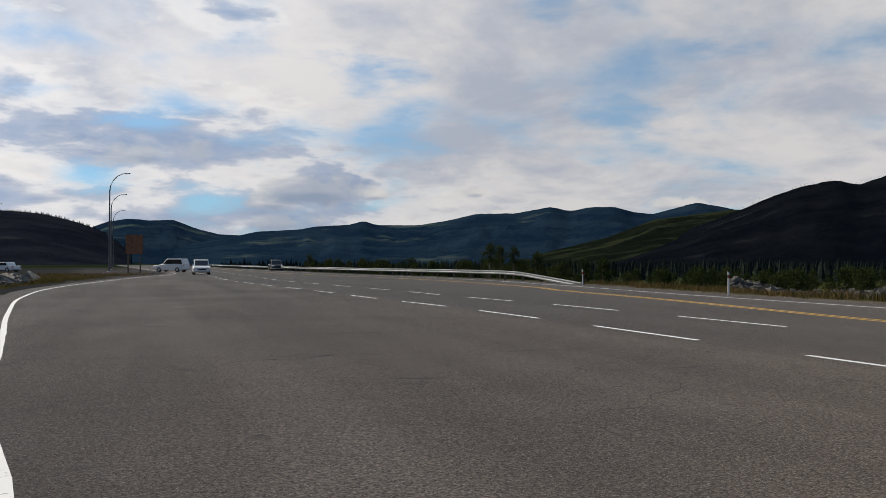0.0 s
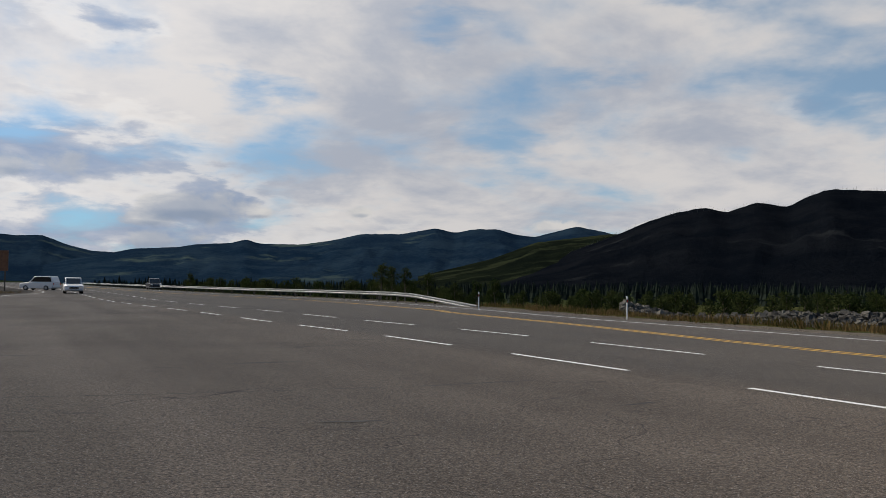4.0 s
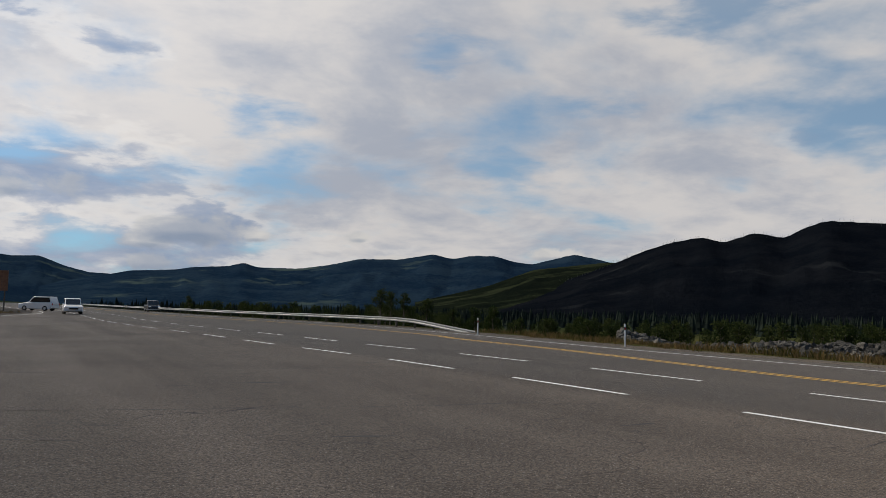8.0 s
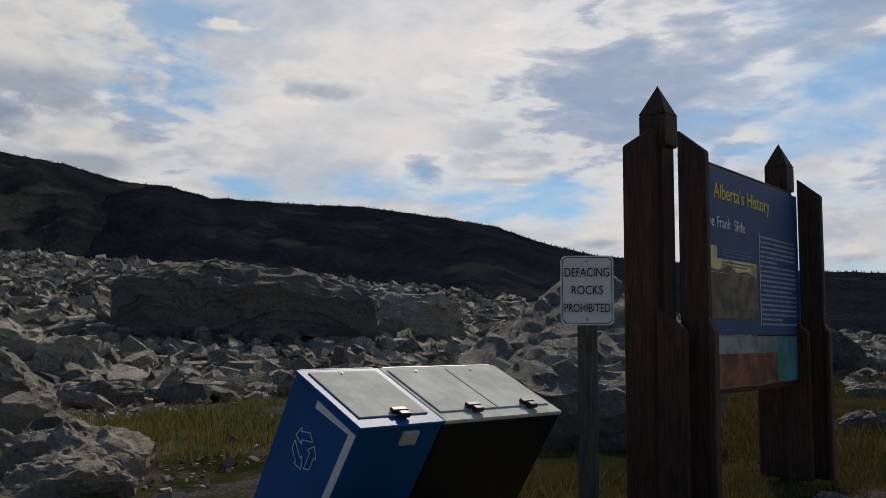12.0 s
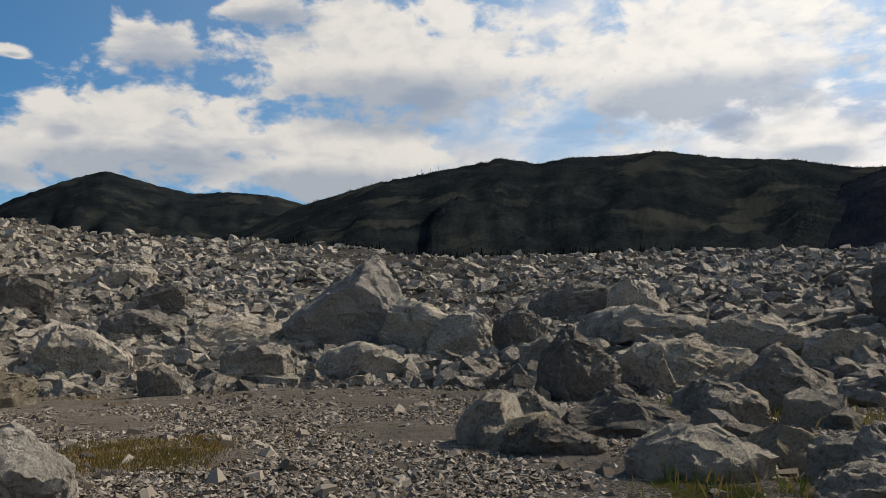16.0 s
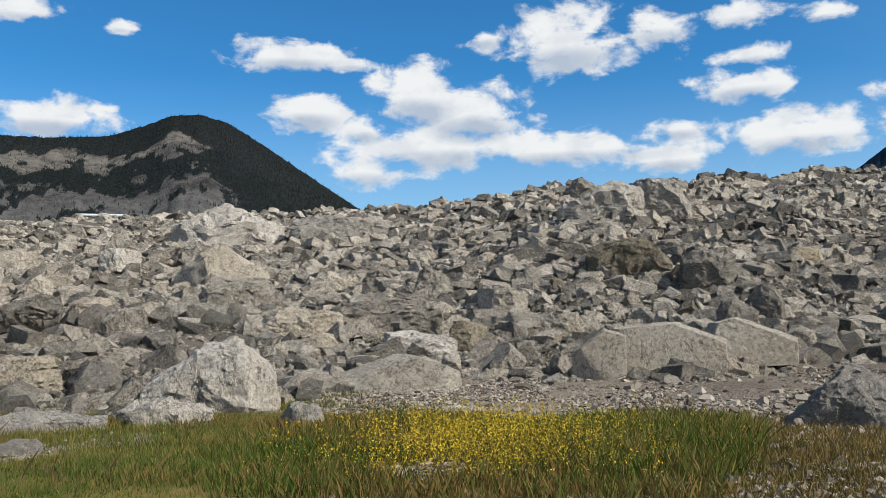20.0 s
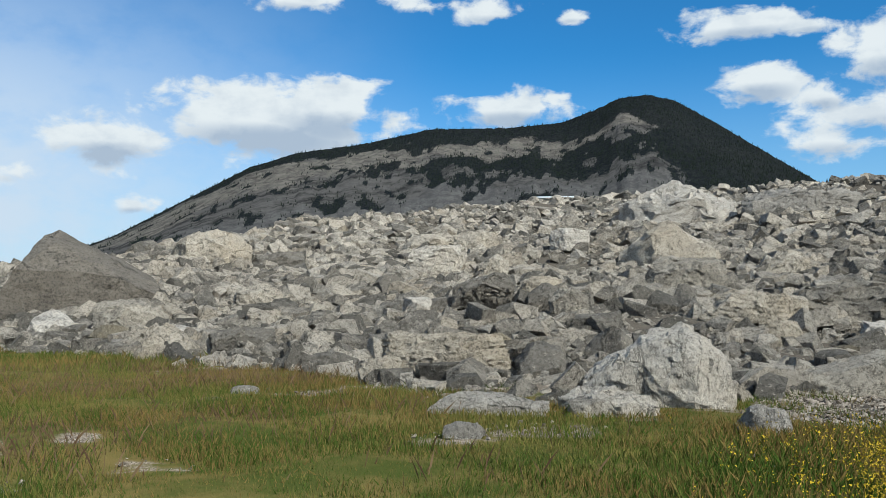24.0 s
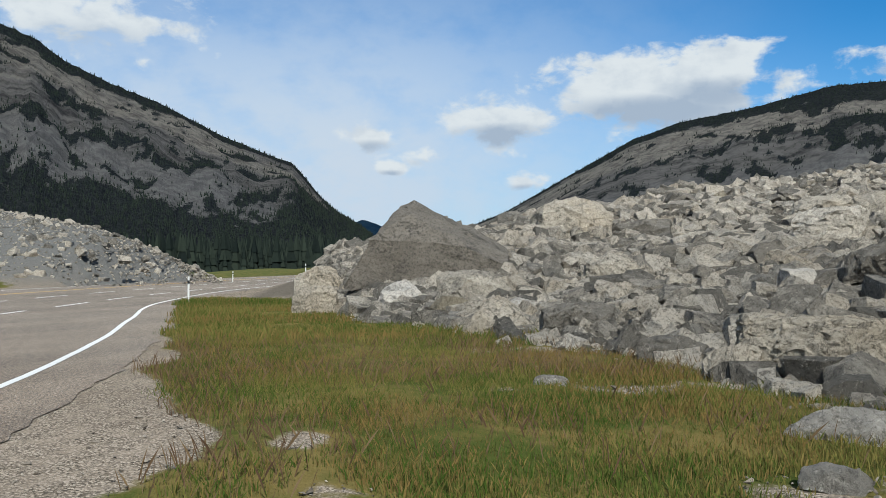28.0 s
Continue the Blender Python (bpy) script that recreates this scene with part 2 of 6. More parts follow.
    out = n.node("ShaderNodeOutputWorld")
    n.t.links.new(bg.outputs[0], out.inputs[0])


sky()

# ---------------------------------------------------------------- materials
def surface(name, build, rough=0.85, metal=0.0, bump=None, spec=0.3, matte=0.0):
    """A material; build(n, p) gives the colour and, if wanted, a height for the relief."""
    m = bpy.data.materials.new(name)
    m.use_nodes = True
    n = Nodes(m.node_tree)
    shader = n.node("ShaderNodeBsdfPrincipled")
    out = n.node("ShaderNodeOutputMaterial")
    n.t.links.new(shader.outputs[0], out.inputs[0])
    p = n.node("ShaderNodeNewGeometry").outputs["Position"]
    col, height = build(n, p)
    n.put(shader.inputs["Base Color"], col if isinstance(col, bpy.types.NodeSocket) else (*col, 1))
    n.put(shader.inputs["Roughness"], rough)
    n.put(shader.inputs["Metallic"], metal)
    n.put(shader.inputs["Diffuse Roughness"], matte)
    n.put(shader.inputs["Specular IOR Level"], spec)
    if bump and height is not None:
        b = n.node("ShaderNodeBump")
        n.put(b.inputs["Strength"], bump[0])
        n.put(b.inputs["Distance"], bump[1])
        n.put(b.inputs["Height"], height)
        n.t.links.new(b.outputs[0], shader.inputs["Normal"])
    return m


def rand(n):
    return n.node("ShaderNodeObjectInfo").outputs["Random"]


def island(n):
    return n.node("ShaderNodeNewGeometry").outputs["Random Per Island"]


def attr(n, name):
    a = n.node("ShaderNodeAttribute")
    a.attribute_name = name
    return a.outputs["Fac"]


def plain(name, rgb, rough=0.6, metal=0.0, vary=0.12, scale=6.0, bump=None, spec=0.3):
    def build(n, p):
        t = n.noise(p, scale, 6.0, 0.6)
        lo = tuple(c * (1 - vary) for c in rgb)
        hi = tuple(min(1.0, c * (1 + vary)) for c in rgb)
        return n.mix(n.span(t, 0.3, 0.7), lo, hi), n.noise(p, scale * 9, 5.0, 0.65)
    return surface(name, build, rough, metal, bump, spec)


def rock_look(name, chance, light, dark, tan, relief=0.17, grit=0.6):
    """Weathered limestone: each stone has its own tone and its own lie of the layers."""
    light, dark = [tuple(c * k for c, k in zip(v, (1.01, 0.99, 0.95))) for v in (light, dark)]

    def build(n, p):
        r = chance(n)
        spin = n.node("ShaderNodeVectorRotate")
        spin.rotation_type = "EULER_XYZ"
        n.put(spin.inputs["Vector"], p)
        n.put(spin.inputs["Rotation"], n.vec(n.math("MULTIPLY", r, 9.0), n.math("MULTIPLY", r, 23.0), n.math("MULTIPLY", r, 41.0)))
        q = spin.outputs[0]
        warm = n.span(n.math("ADD", n.noise(p, 0.45, 3.0), n.math("MULTIPLY", r, 0.35)), 0.66, 1.0)
        layers = n.noise(n.vmath("MULTIPLY", q, (1.0, 1.0, 4.0)), 2.4, 8.0, 0.75, 1.2)
        blotch = n.noise(q, 1.5, 8.0, 0.7, 0.4)
        tone = n.math("ADD", n.math("ADD", n.math("MULTIPLY", blotch, 0.80), n.math("MULTIPLY", layers, 0.13)), n.math("MULTIPLY", r, 0.54))
        base = n.mix(n.span(tone, 0.47, 0.98), dark, light)
        base = n.mix(n.math("MULTIPLY", warm, 0.6), base, tan)
        speck = n.span(n.noise(q, 15.0, 8.0, 0.85), 0.48, 0.60)
        base = n.mix(n.math("MULTIPLY", speck, grit), base, tuple(c * 0.42 for c in dark))
        fleck = n.span(n.noise(n.vmath("ADD", q, (5.0, 9.0, 2.0)), 11.0, 8.0, 0.85), 0.55, 0.66)
        base = n.mix(n.math("MULTIPLY", fleck, 0.65), base, tuple(min(0.8, c * 1.35) for c in light))
        seam = n.math("ABSOLUTE", n.math("SUBTRACT", n.noise(n.vmath("MULTIPLY", q, (0.6, 1.0, 2.2)), 1.6, 6.0, 0.62, 0.9), 0.5))
        crack = n.math("MULTIPLY", n.span(seam, 0.0, 0.016, 1.0, 0.0), n.span(n.noise(q, 0.9, 3.0), 0.44, 0.56))
        base = n.mix(n.math("MULTIPLY", crack, 0.5), base, tuple(c * 0.35 for c in dark))
        h = n.math("ADD", n.math("ADD", n.noise(q, 4.5, 11.0, 0.78, 0.2), n.math("MULTIPLY", layers, 0.1)), n.math("MULTIPLY", crack, -0.35))
        return base, h
    return surface(name, build, 0.95, 0.0, (1.0, relief), 0.08)


M_BOULDER = rock_look("limestone", rand, (0.50, 0.458, 0.395), (0.185, 0.172, 0.154), (0.44, 0.365, 0.265))
M_PALE = rock_look("pale limestone", rand, (0.60, 0.565, 0.52), (0.285, 0.268, 0.245), (0.53, 0.465, 0.37))
M_TAN = rock_look("yellowish limestone", rand, (0.38, 0.335, 0.26), (0.18, 0.16, 0.125), (0.40, 0.33, 0.21))
M_GREY = rock_look("mid-grey limestone", rand, (0.235, 0.213, 0.186), (0.092, 0.086, 0.079), (0.215, 0.192, 0.162))
# darker copy of the rubble limestone, carrying the bank's backlit shade
M_BANK = rock_look("bank stones in backlit shade", island, (0.17, 0.163, 0.15), (0.055, 0.053, 0.05), (0.17, 0.15, 0.12), 0.19, 0.6)
M_RUBBLE = rock_look("rubble limestone", island, (0.600, 0.550, 0.482), (0.160, 0.150, 0.135), (0.3818, 0.3168, 0.2343), 0.28, 0.66)

M_CHIPS = surface("gravel chips", lambda n, p: (n.mix(n.span(n.math("ADD", n.math("MULTIPLY", island(n), 0.75), n.math("MULTIPLY", n.noise(p, 40.0, 4.0, 0.7), 0.35)), 0.2, 1.0),
                                                      (0.090, 0.074, 0.058), (0.33, 0.288, 0.236)), None), 0.95, 0.0, None, 0.1)


def asphalt_look(n, p):
    patch = n.noise(p, 0.11, 5.0, 0.6, 0.6)
    grain = n.noise(p, 24.0, 5.0, 0.8)
    grit = n.span(n.noise(p, 42.0, 3.0, 0.75), 0.56, 0.70)
    x, y, z = n.xyz(p)
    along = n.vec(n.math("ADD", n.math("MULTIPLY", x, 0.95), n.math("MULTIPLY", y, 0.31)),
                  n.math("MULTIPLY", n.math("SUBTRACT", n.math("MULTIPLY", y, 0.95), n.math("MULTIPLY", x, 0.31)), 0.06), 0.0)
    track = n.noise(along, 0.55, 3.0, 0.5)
    base = n.mix(n.span(n.math("ADD", n.math("MULTIPLY", patch, 0.5), n.math("MULTIPLY", track, 0.5)), 0.36, 0.64),
                 (0.140, 0.106, 0.079), (0.278, 0.217, 0.165))
    # greyer and darker east of the dashed line
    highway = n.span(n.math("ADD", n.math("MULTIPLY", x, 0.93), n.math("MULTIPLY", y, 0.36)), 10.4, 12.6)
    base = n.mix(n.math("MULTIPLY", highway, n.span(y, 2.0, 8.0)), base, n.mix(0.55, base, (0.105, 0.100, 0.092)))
    # darker toward the east: a vignette-like falloff of light put into the colour
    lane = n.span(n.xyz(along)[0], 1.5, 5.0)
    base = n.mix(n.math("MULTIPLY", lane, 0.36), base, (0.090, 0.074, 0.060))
    # paler southward: brightness of the front-lit asphalt put into its base colour
    brightened = n.span(y, -15.0, -3.0, 0.2, 0.0)
    base = n.mix(brightened, base, n.mix(n.span(patch, 0.4, 0.6), (0.23, 0.22, 0.20), (0.33, 0.315, 0.29)))
    base = n.mix(n.math("MULTIPLY", n.span(grain, 0.42, 0.60), 0.72), base, (0.062, 0.056, 0.050))
    base = n.mix(n.math("MULTIPLY", grit, 0.8), base, (0.42, 0.39, 0.35))
    chip = n.node("ShaderNodeTexVoronoi")
    n.put(chip.inputs["Vector"], p)
    n.put(chip.inputs["Scale"], 78.0)
    f = n.span(n.xyz(chip.outputs["Color"])[0], 0.0, 1.0, 0.45, 1.6, smooth=False)
    base = n.mix(1.0, base, n.vec(f, f, f), "MULTIPLY")
    stain = n.span(n.noise(n.vmath("MULTIPLY", p, (0.8, 1.5, 1.0)), 0.8, 6.0, 0.62, 0.8), 0.62, 0.70)
    base = n.mix(n.math("MULTIPLY", stain, 0.55), base, (0.075, 0.068, 0.062))
    wob = n.noise(n.vmath("ADD", p, (7.0, 2.0, 0.0)), 0.16, 4.0, 0.5, 0.9)
    crack = n.span(n.math("ABSOLUTE", n.math("SUBTRACT", wob, 0.5)), 0.0, 0.0022, 1.0, 0.0)
    crack = n.math("MULTIPLY", crack, n.span(n.noise(p, 0.3, 2.0), 0.40, 0.55))
    base = n.mix(n.math("MULTIPLY", crack, 0.7), base, (0.035, 0.033, 0.032))
    h = n.math("ADD", n.noise(p, 90.0, 3.0, 0.7), n.math("MULTIPLY", crack, -0.6))
    return base, h


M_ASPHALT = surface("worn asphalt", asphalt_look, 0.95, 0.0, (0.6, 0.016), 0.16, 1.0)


def paint_look(rgb):
    def build(n, p):
        worn = n.span(n.noise(p, 13.0, 6.0, 0.7), 0.56, 0.72)
        return n.mix(n.math("MULTIPLY", worn, 0.8), rgb, (0.13, 0.12, 0.11)), n.noise(p, 90.0, 3.0, 0.7)
    return build


M_TAR = plain("old tar", (0.040, 0.037, 0.034), 0.8, 0.0, 0.3, 9.0)
M_WHITE_LINE = surface("white road paint", paint_look((0.72, 0.71, 0.68)), 0.75, 0.0, (0.4, 0.01))
M_YELLOW_LINE = surface("yellow road paint", paint_look((0.62, 0.36, 0.06)), 0.75, 0.0, (0.4, 0.01))


def ground_look(n, p):
    fine = n.noise(p, 34.0, 4.0, 0.7)
    mid = n.noise(p, 3.0, 6.0, 0.62)
    vor = n.node("ShaderNodeTexVoronoi")
    bent = n.vmath("ADD", p, n.vmath("MULTIPLY", n.vec(fine, mid, 0.0), (0.05, 0.05, 0.0)))
    n.put(vor.inputs["Vector"], bent)
    n.put(vor.inputs["Scale"], 52.0)
    tint = n.xyz(vor.outputs["Color"])[0]
    stones = n.mix(n.span(tint, 0.1, 1.0), (0.125, 0.103, 0.081), (0.36, 0.31, 0.255))
    stones = n.mix(n.span(vor.outputs["Distance"], 0.42, 0.75), stones, (0.055, 0.048, 0.040))
    dust = n.mix(n.span(n.noise(p, 0.35, 6.0, 0.6), 0.38, 0.62), (0.165, 0.134, 0.106), (0.255, 0.212, 0.172))
    gravel = n.mix(n.span(n.math("ADD", n.math("MULTIPLY", mid, 0.6), n.math("MULTIPLY", fine, 0.4)), 0.42, 0.60, 0.0, 0.6), stones, dust)
    green = n.mix(n.span(n.noise(p, 0.8, 6.0, 0.65), 0.38, 0.62), (0.052, 0.064, 0.017), (0.125, 0.098, 0.036))
    mask = n.span(n.math("ADD", attr(n, "grass"), n.math("MULTIPLY", n.math("SUBTRACT", n.noise(p, 1.1, 6.0, 0.65), 0.5), 1.3)), 0.40, 0.60)
    forest = n.mix(n.span(n.noise(p, 0.03, 6.0, 0.6), 0.4, 0.6), (0.030, 0.042, 0.018), (0.060, 0.070, 0.028))
    # darkened under the rubble: shade between the stones put into the ground colour
    gravel = n.mix(n.math("MULTIPLY", attr(n, "gap_shade"), 0.75), gravel, (0.075, 0.068, 0.058))
    gravel = n.mix(attr(n, "talus"), gravel, n.mix(n.span(fine, 0.35, 0.65), (0.074, 0.073, 0.070), (0.155, 0.152, 0.145)))
    col = n.mix(mask, gravel, green)
    col = n.mix(attr(n, "far"), col, forest)
    return col, n.math("ADD", n.math("MULTIPLY", vor.outputs["Distance"], -0.6), fine)


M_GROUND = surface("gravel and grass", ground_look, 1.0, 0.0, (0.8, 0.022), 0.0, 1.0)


def forest_look(name, lo, hi, bare, amount, scale=0.012):
    def build(n, p):
        a = n.noise(p, scale, 7.0, 0.62, 0.3)
        b = n.noise(p, scale * 14, 5.0, 0.7)
        t = n.math("ADD", n.math("MULTIPLY", a, 0.6), n.math("MULTIPLY", b, 0.4))
        col = n.mix(n.span(t, 0.40, 0.62), lo, hi)
        clear = n.span(n.math("ADD", n.noise(n.vmath("ADD", p, (90.0, 40.0, 7.0)), scale * 0.7, 5.0, 0.6), 0.0), 0.75 - amount, 0.86 - amount)
        return n.mix(clear, col, bare), b
    return surface(name, build, 1.0, 0.0, (0.8, 7.0), 0.0)


# forest colour greyed toward blue to stand for haze over the hills
M_FOREST = forest_look("forested slope", (0.009, 0.012, 0.015), (0.022, 0.026, 0.026), (0.036, 0.038, 0.033), 0.22)
# blue of the distance haze is mixed into the ridge colours
M_FAR = forest_look("far wooded ridge in haze blue", (0.006, 0.016, 0.032), (0.016, 0.031, 0.048), (0.045, 0.066, 0.064), 0.17, 0.006)
# conifer colour with the hill's backlit shade and blue haze put in
M_SHADED_WOOD = forest_look("dark conifers in backlit shade", (0.008, 0.010, 0.016), (0.017, 0.020, 0.027), (0.030, 0.032, 0.034), 0.17)
M_MEADOW = forest_look("sunlit green slope", (0.0048, 0.0072, 0.0055), (0.0105, 0.0145, 0.0085), (0.0215, 0.0265, 0.0145), 0.24, 0.012)
M_BURNT = forest_look("dark burnt slope", (0.003, 0.0045, 0.007), (0.0075, 0.009, 0.0115), (0.016, 0.018, 0.020), 0.14, 0.012)


def cliff_look(n, p):
    s = attr(n, "rise")
    x, y, z = n.xyz(p)
    wob = n.noise(p, 0.006, 6.0, 0.6)
    lay = n.noise(n.vec(n.math("MULTIPLY", attr(n, "turn"), 0.10), n.math("MULTIPLY", s, 16.0), 0.0), 2.0, 8.0, 0.7, 0.5)
    run = n.noise(n.vec(x, y, n.math("MULTIPLY", z, 0.18)), 0.045, 8.0, 0.72, 0.3)
    rock = n.mix(n.span(n.math("ADD", n.math("MULTIPLY", lay, 0.6), n.math("MULTIPLY", run, 0.4)), 0.36, 0.60),
                 (0.030, 0.030, 0.031), (0.135, 0.129, 0.122))
    talus = n.mix(n.span(run, 0.4, 0.62), (0.095, 0.093, 0.092), (0.152, 0.147, 0.142))
    h = n.math("ADD", s, n.math("MULTIPLY", n.math("SUBTRACT", wob, 0.5), 0.45))
    band = n.math("MULTIPLY", n.span(h, 0.68, 0.74), n.span(h, 0.86, 0.93, 1.0, 0.0))
    rock = n.mix(n.math("MULTIPLY", band, 0.6), rock, n.mix(n.span(run, 0.38, 0.6), (0.12, 0.11, 0.096), (0.26, 0.235, 0.20)))
    col = n.mix(n.span(h, 0.46, 0.54), talus, rock)
    ragged = n.math("ADD", attr(n, "wood"), n.math("MULTIPLY", n.math("SUBTRACT", n.noise(p, 0.16, 7.0, 0.9), 0.5), 2.6))
    wood = n.span(ragged, 0.42, 0.58)
    # tree colour lifted toward blue in place of distance haze
    green = n.mix(n.span(n.noise(p, 0.15, 5.0, 0.7), 0.4, 0.65), (0.011, 0.014, 0.018), (0.025, 0.030, 0.029))
    col = n.mix(n.math("MULTIPLY", wood, 0.95), col, green)
    return col, n.math("ADD", n.math("ADD", n.math("MULTIPLY", run, 0.35), n.math("MULTIPLY", lay, 0.9)), n.noise(p, 0.2, 6.0, 0.7))


M_CLIFF = surface("grey cliffs and trees", cliff_look, 1.0, 0.0, (0.9, 11.0), 0.0)


def leaf_skin(name, lo, hi, through=0.45, scale=0.35, ripe=None):
    """Thin leaves and blades, which let some light through."""
    m = bpy.data.materials.new(name)
    m.use_nodes = True
    n = Nodes(m.node_tree)
    p = n.node("ShaderNodeNewGeometry").outputs["Position"]
    t = n.math("ADD", n.math("MULTIPLY", island(n), 0.36), n.math("ADD", n.math("MULTIPLY", n.noise(p, scale * 0.5, 4.0), 0.75), n.math("MULTIPLY", n.noise(p, scale * 4, 4.0), 0.35)))
    col = n.mix(n.span(t, 0.55, 0.88), lo, hi)
    if ripe:
        u = n.math("ADD", n.math("MULTIPLY", n.noise(n.vmath("ADD", p, (31.0, 7.0, 0.0)), 0.30, 5.0, 0.6), 0.8), n.math("MULTIPLY", island(n), 0.25))
        col = n.mix(n.math("MULTIPLY", n.span(u, 0.50, 0.66), 0.75), col, ripe)
    a, b, mixer = n.node("ShaderNodeBsdfDiffuse"), n.node("ShaderNodeBsdfTranslucent"), n.node("ShaderNodeMixShader")
    n.put(a.inputs[0], col)
    n.put(b.inputs[0], col)
    n.put(mixer.inputs[0], through)
    n.t.links.new(a.outputs[0], mixer.inputs[1])
    n.t.links.new(b.outputs[0], mixer.inputs[2])
    n.t.links.new(mixer.outputs[0], n.node("ShaderNodeOutputMaterial").inputs[0])
    return m


# ---------------------------------------------------------------- mesh help
def mesh_from(name, bm, material, smooth=False):
    me = bpy.data.meshes.new(name)
    bm.to_mesh(me)
    bm.free()
    for m in material if isinstance(material, (list, tuple)) else (material,):
        me.materials.append(m)
    if smooth:
        me.polygons.foreach_set("use_smooth", [True] * len(me.polygons))
    return me


def part(name, bm, material, parent, label="", smooth=False):
    """One mesh as a part of a thing; its points are in the thing's own space."""
    ob = new(name, mesh_from(name, bm, material, smooth))
    ob.parent = parent
    return tagged(ob, label)


def thing(name, m, label, category, group="", kind=""):
    ob = new(name)
    ob.empty_display_size = 0.2
    ob.matrix_world = m
    return tagged(ob, label, category, group, kind)


def arrays(name, verts, faces, material, smooth=False):
    me = bpy.data.meshes.new(name)
    me.vertices.add(len(verts))
    me.vertices.foreach_set("co", np.asarray(verts, dtype=np.float32).ravel())
    faces = np.asarray(faces, dtype=np.int32)
    k = faces.shape[1]
    me.loops.add(faces.size)
    me.loops.foreach_set("vertex_index", faces.ravel())
    me.polygons.add(len(faces))
    me.polygons.foreach_set("loop_start", np.arange(0, faces.size, k, dtype=np.int32))
    me.polygons.foreach_set("use_smooth", np.full(len(faces), smooth))
    me.update(calc_edges=True)
    me.materials.append(material)
    return me


def add_attr(me, name, values):
    a = me.attributes.new(name, "FLOAT", "POINT")
    a.data.foreach_set("value", np.asarray(values, dtype=np.float32))


def box(bm, cx, cy, cz, sx, sy, sz, bevel=0.0, turn=None):
    """A box in bm, by its middle and size, with worn edges."""
    r = bmesh.ops.create_cube(bm, size=1.0)
    vs = r["verts"]
    bmesh.ops.scale(bm, vec=(sx, sy, sz), verts=vs)
    if bevel:
        es = list({e for v in vs for e in v.link_edges})
        vs = list({v for f in bmesh.ops.bevel(bm, geom=es, offset=bevel, segments=1, affect="EDGES")["faces"] for v in f.verts} | {v for v in vs if v.is_valid})
    if turn:
        bmesh.ops.transform(bm, matrix=turn, verts=vs)
    bmesh.ops.translate(bm, vec=(cx, cy, cz), verts=vs)
    return vs


def prism(bm, outline, axis, a, b, bevel=0.0):
    """A closed outline of (u, v) pulled along an axis from a to b."""
    def at(u, v, w):
        return {"x": (w, u, v), "y": (u, w, v), "z": (u, v, w)}[axis]
    lo = [bm.verts.new(at(u, v, a)) for u, v in outline]
    hi = [bm.verts.new(at(u, v, b)) for u, v in outline]
    k = len(outline)
    fs = [bm.faces.new(lo), bm.faces.new(hi)] + [bm.faces.new((lo[i], lo[(i + 1) % k], hi[(i + 1) % k], hi[i])) for i in range(k)]
    bmesh.ops.recalc_face_normals(bm, faces=fs)
    if bevel:
        es = list({e for f in fs for e in f.edges})
        bmesh.ops.bevel(bm, geom=es, offset=bevel, segments=1, affect="EDGES")


def tube(bm, pts, radii, sides=8):
    """A round bar along points, with a radius at each."""
    rings = []
    for i, p in enumerate(pts):
        p = Vector(p)
        d = (Vector(pts[min(i + 1, len(pts) - 1)]) - Vector(pts[max(i - 1, 0)])).normalized()
        s = d.cross(Vector((0, 0, 1)) if abs(d.z) < 0.9 else Vector((1, 0, 0))).normalized()
        u = s.cross(d)
        rings.append([bm.verts.new(p + radii[i] * (math.cos(a) * s + math.sin(a) * u))
                      for a in (2 * math.pi * k / sides for k in range(sides))])
    for a, b in zip(rings, rings[1:]):
        for k in range(sides):
            bm.faces.new((a[k], a[(k + 1) % sides], b[(k + 1) % sides], b[k]))
    bm.faces.new(rings[0][::-1])
    bm.faces.new(rings[-1])


def spline(points, step):
    """A smooth line through points, at about that spacing: places and sideways directions."""
    P = np.array(points, dtype=float)
    P = np.vstack([2 * P[0] - P[1], P, 2 * P[-1] - P[-2]])
    out = []
    for i in range(1, len(P) - 2):
        k = max(2, int(np.linalg.norm(P[i + 1] - P[i]) / step))
        for u in np.arange(k) / k:
            a, b, c, d = P[i - 1:i + 3]
            out.append(0.5 * (2 * b + (c - a) * u + (2 * a - 5 * b + 4 * c - d) * u ** 2 + (3 * b - a - 3 * c + d) * u ** 3))
    out.append(P[-2])
    out = np.array(out)
    t = np.gradient(out, axis=0)
    t /= np.linalg.norm(t, axis=1)[:, None]
    return out, np.stack([-t[:, 1], t[:, 0]], 1)


def along(line, gap):
    """Distances along a line of points, and the points at even gaps."""
    s = np.concatenate([[0], np.cumsum(np.linalg.norm(np.diff(line, axis=0), axis=1))])
    k = np.arange(0, s[-1], gap)
    return k, np.stack([np.interp(k, s, line[:, 0]), np.interp(k, s, line[:, 1])], 1)


# ---------------------------------------------------------------- lie of the land
# by azimuth: skyline of the debris, where it begins and where it crests
LAND_AZ = (0, 20, 25, 32, 40, 50, 56, 62, 68, 80, 90, 97, 105, 110, 114, 120, 126, 130, 136, 146, 155, 160, 165, 170, 182, 190, 197, 204, 209, 214, 218, 223, 227, 229, 240, 360)
LAND_EL = (0, 0, 0, 0.3, 0.6, 1.5, 2.1, 2.7, 3.3, 4.1, 4.6, 4.8, 4.9, 5.0, 5.7, 6.2, 6.4, 6.6, 7.6, 7.6, 7.1, 7.2, 6.7, 6.3, 6.1, 5.8, 5.0, 4.3, 3.2, 2.3, 2.4, 1.2, 0.3, 0, 0, 0)
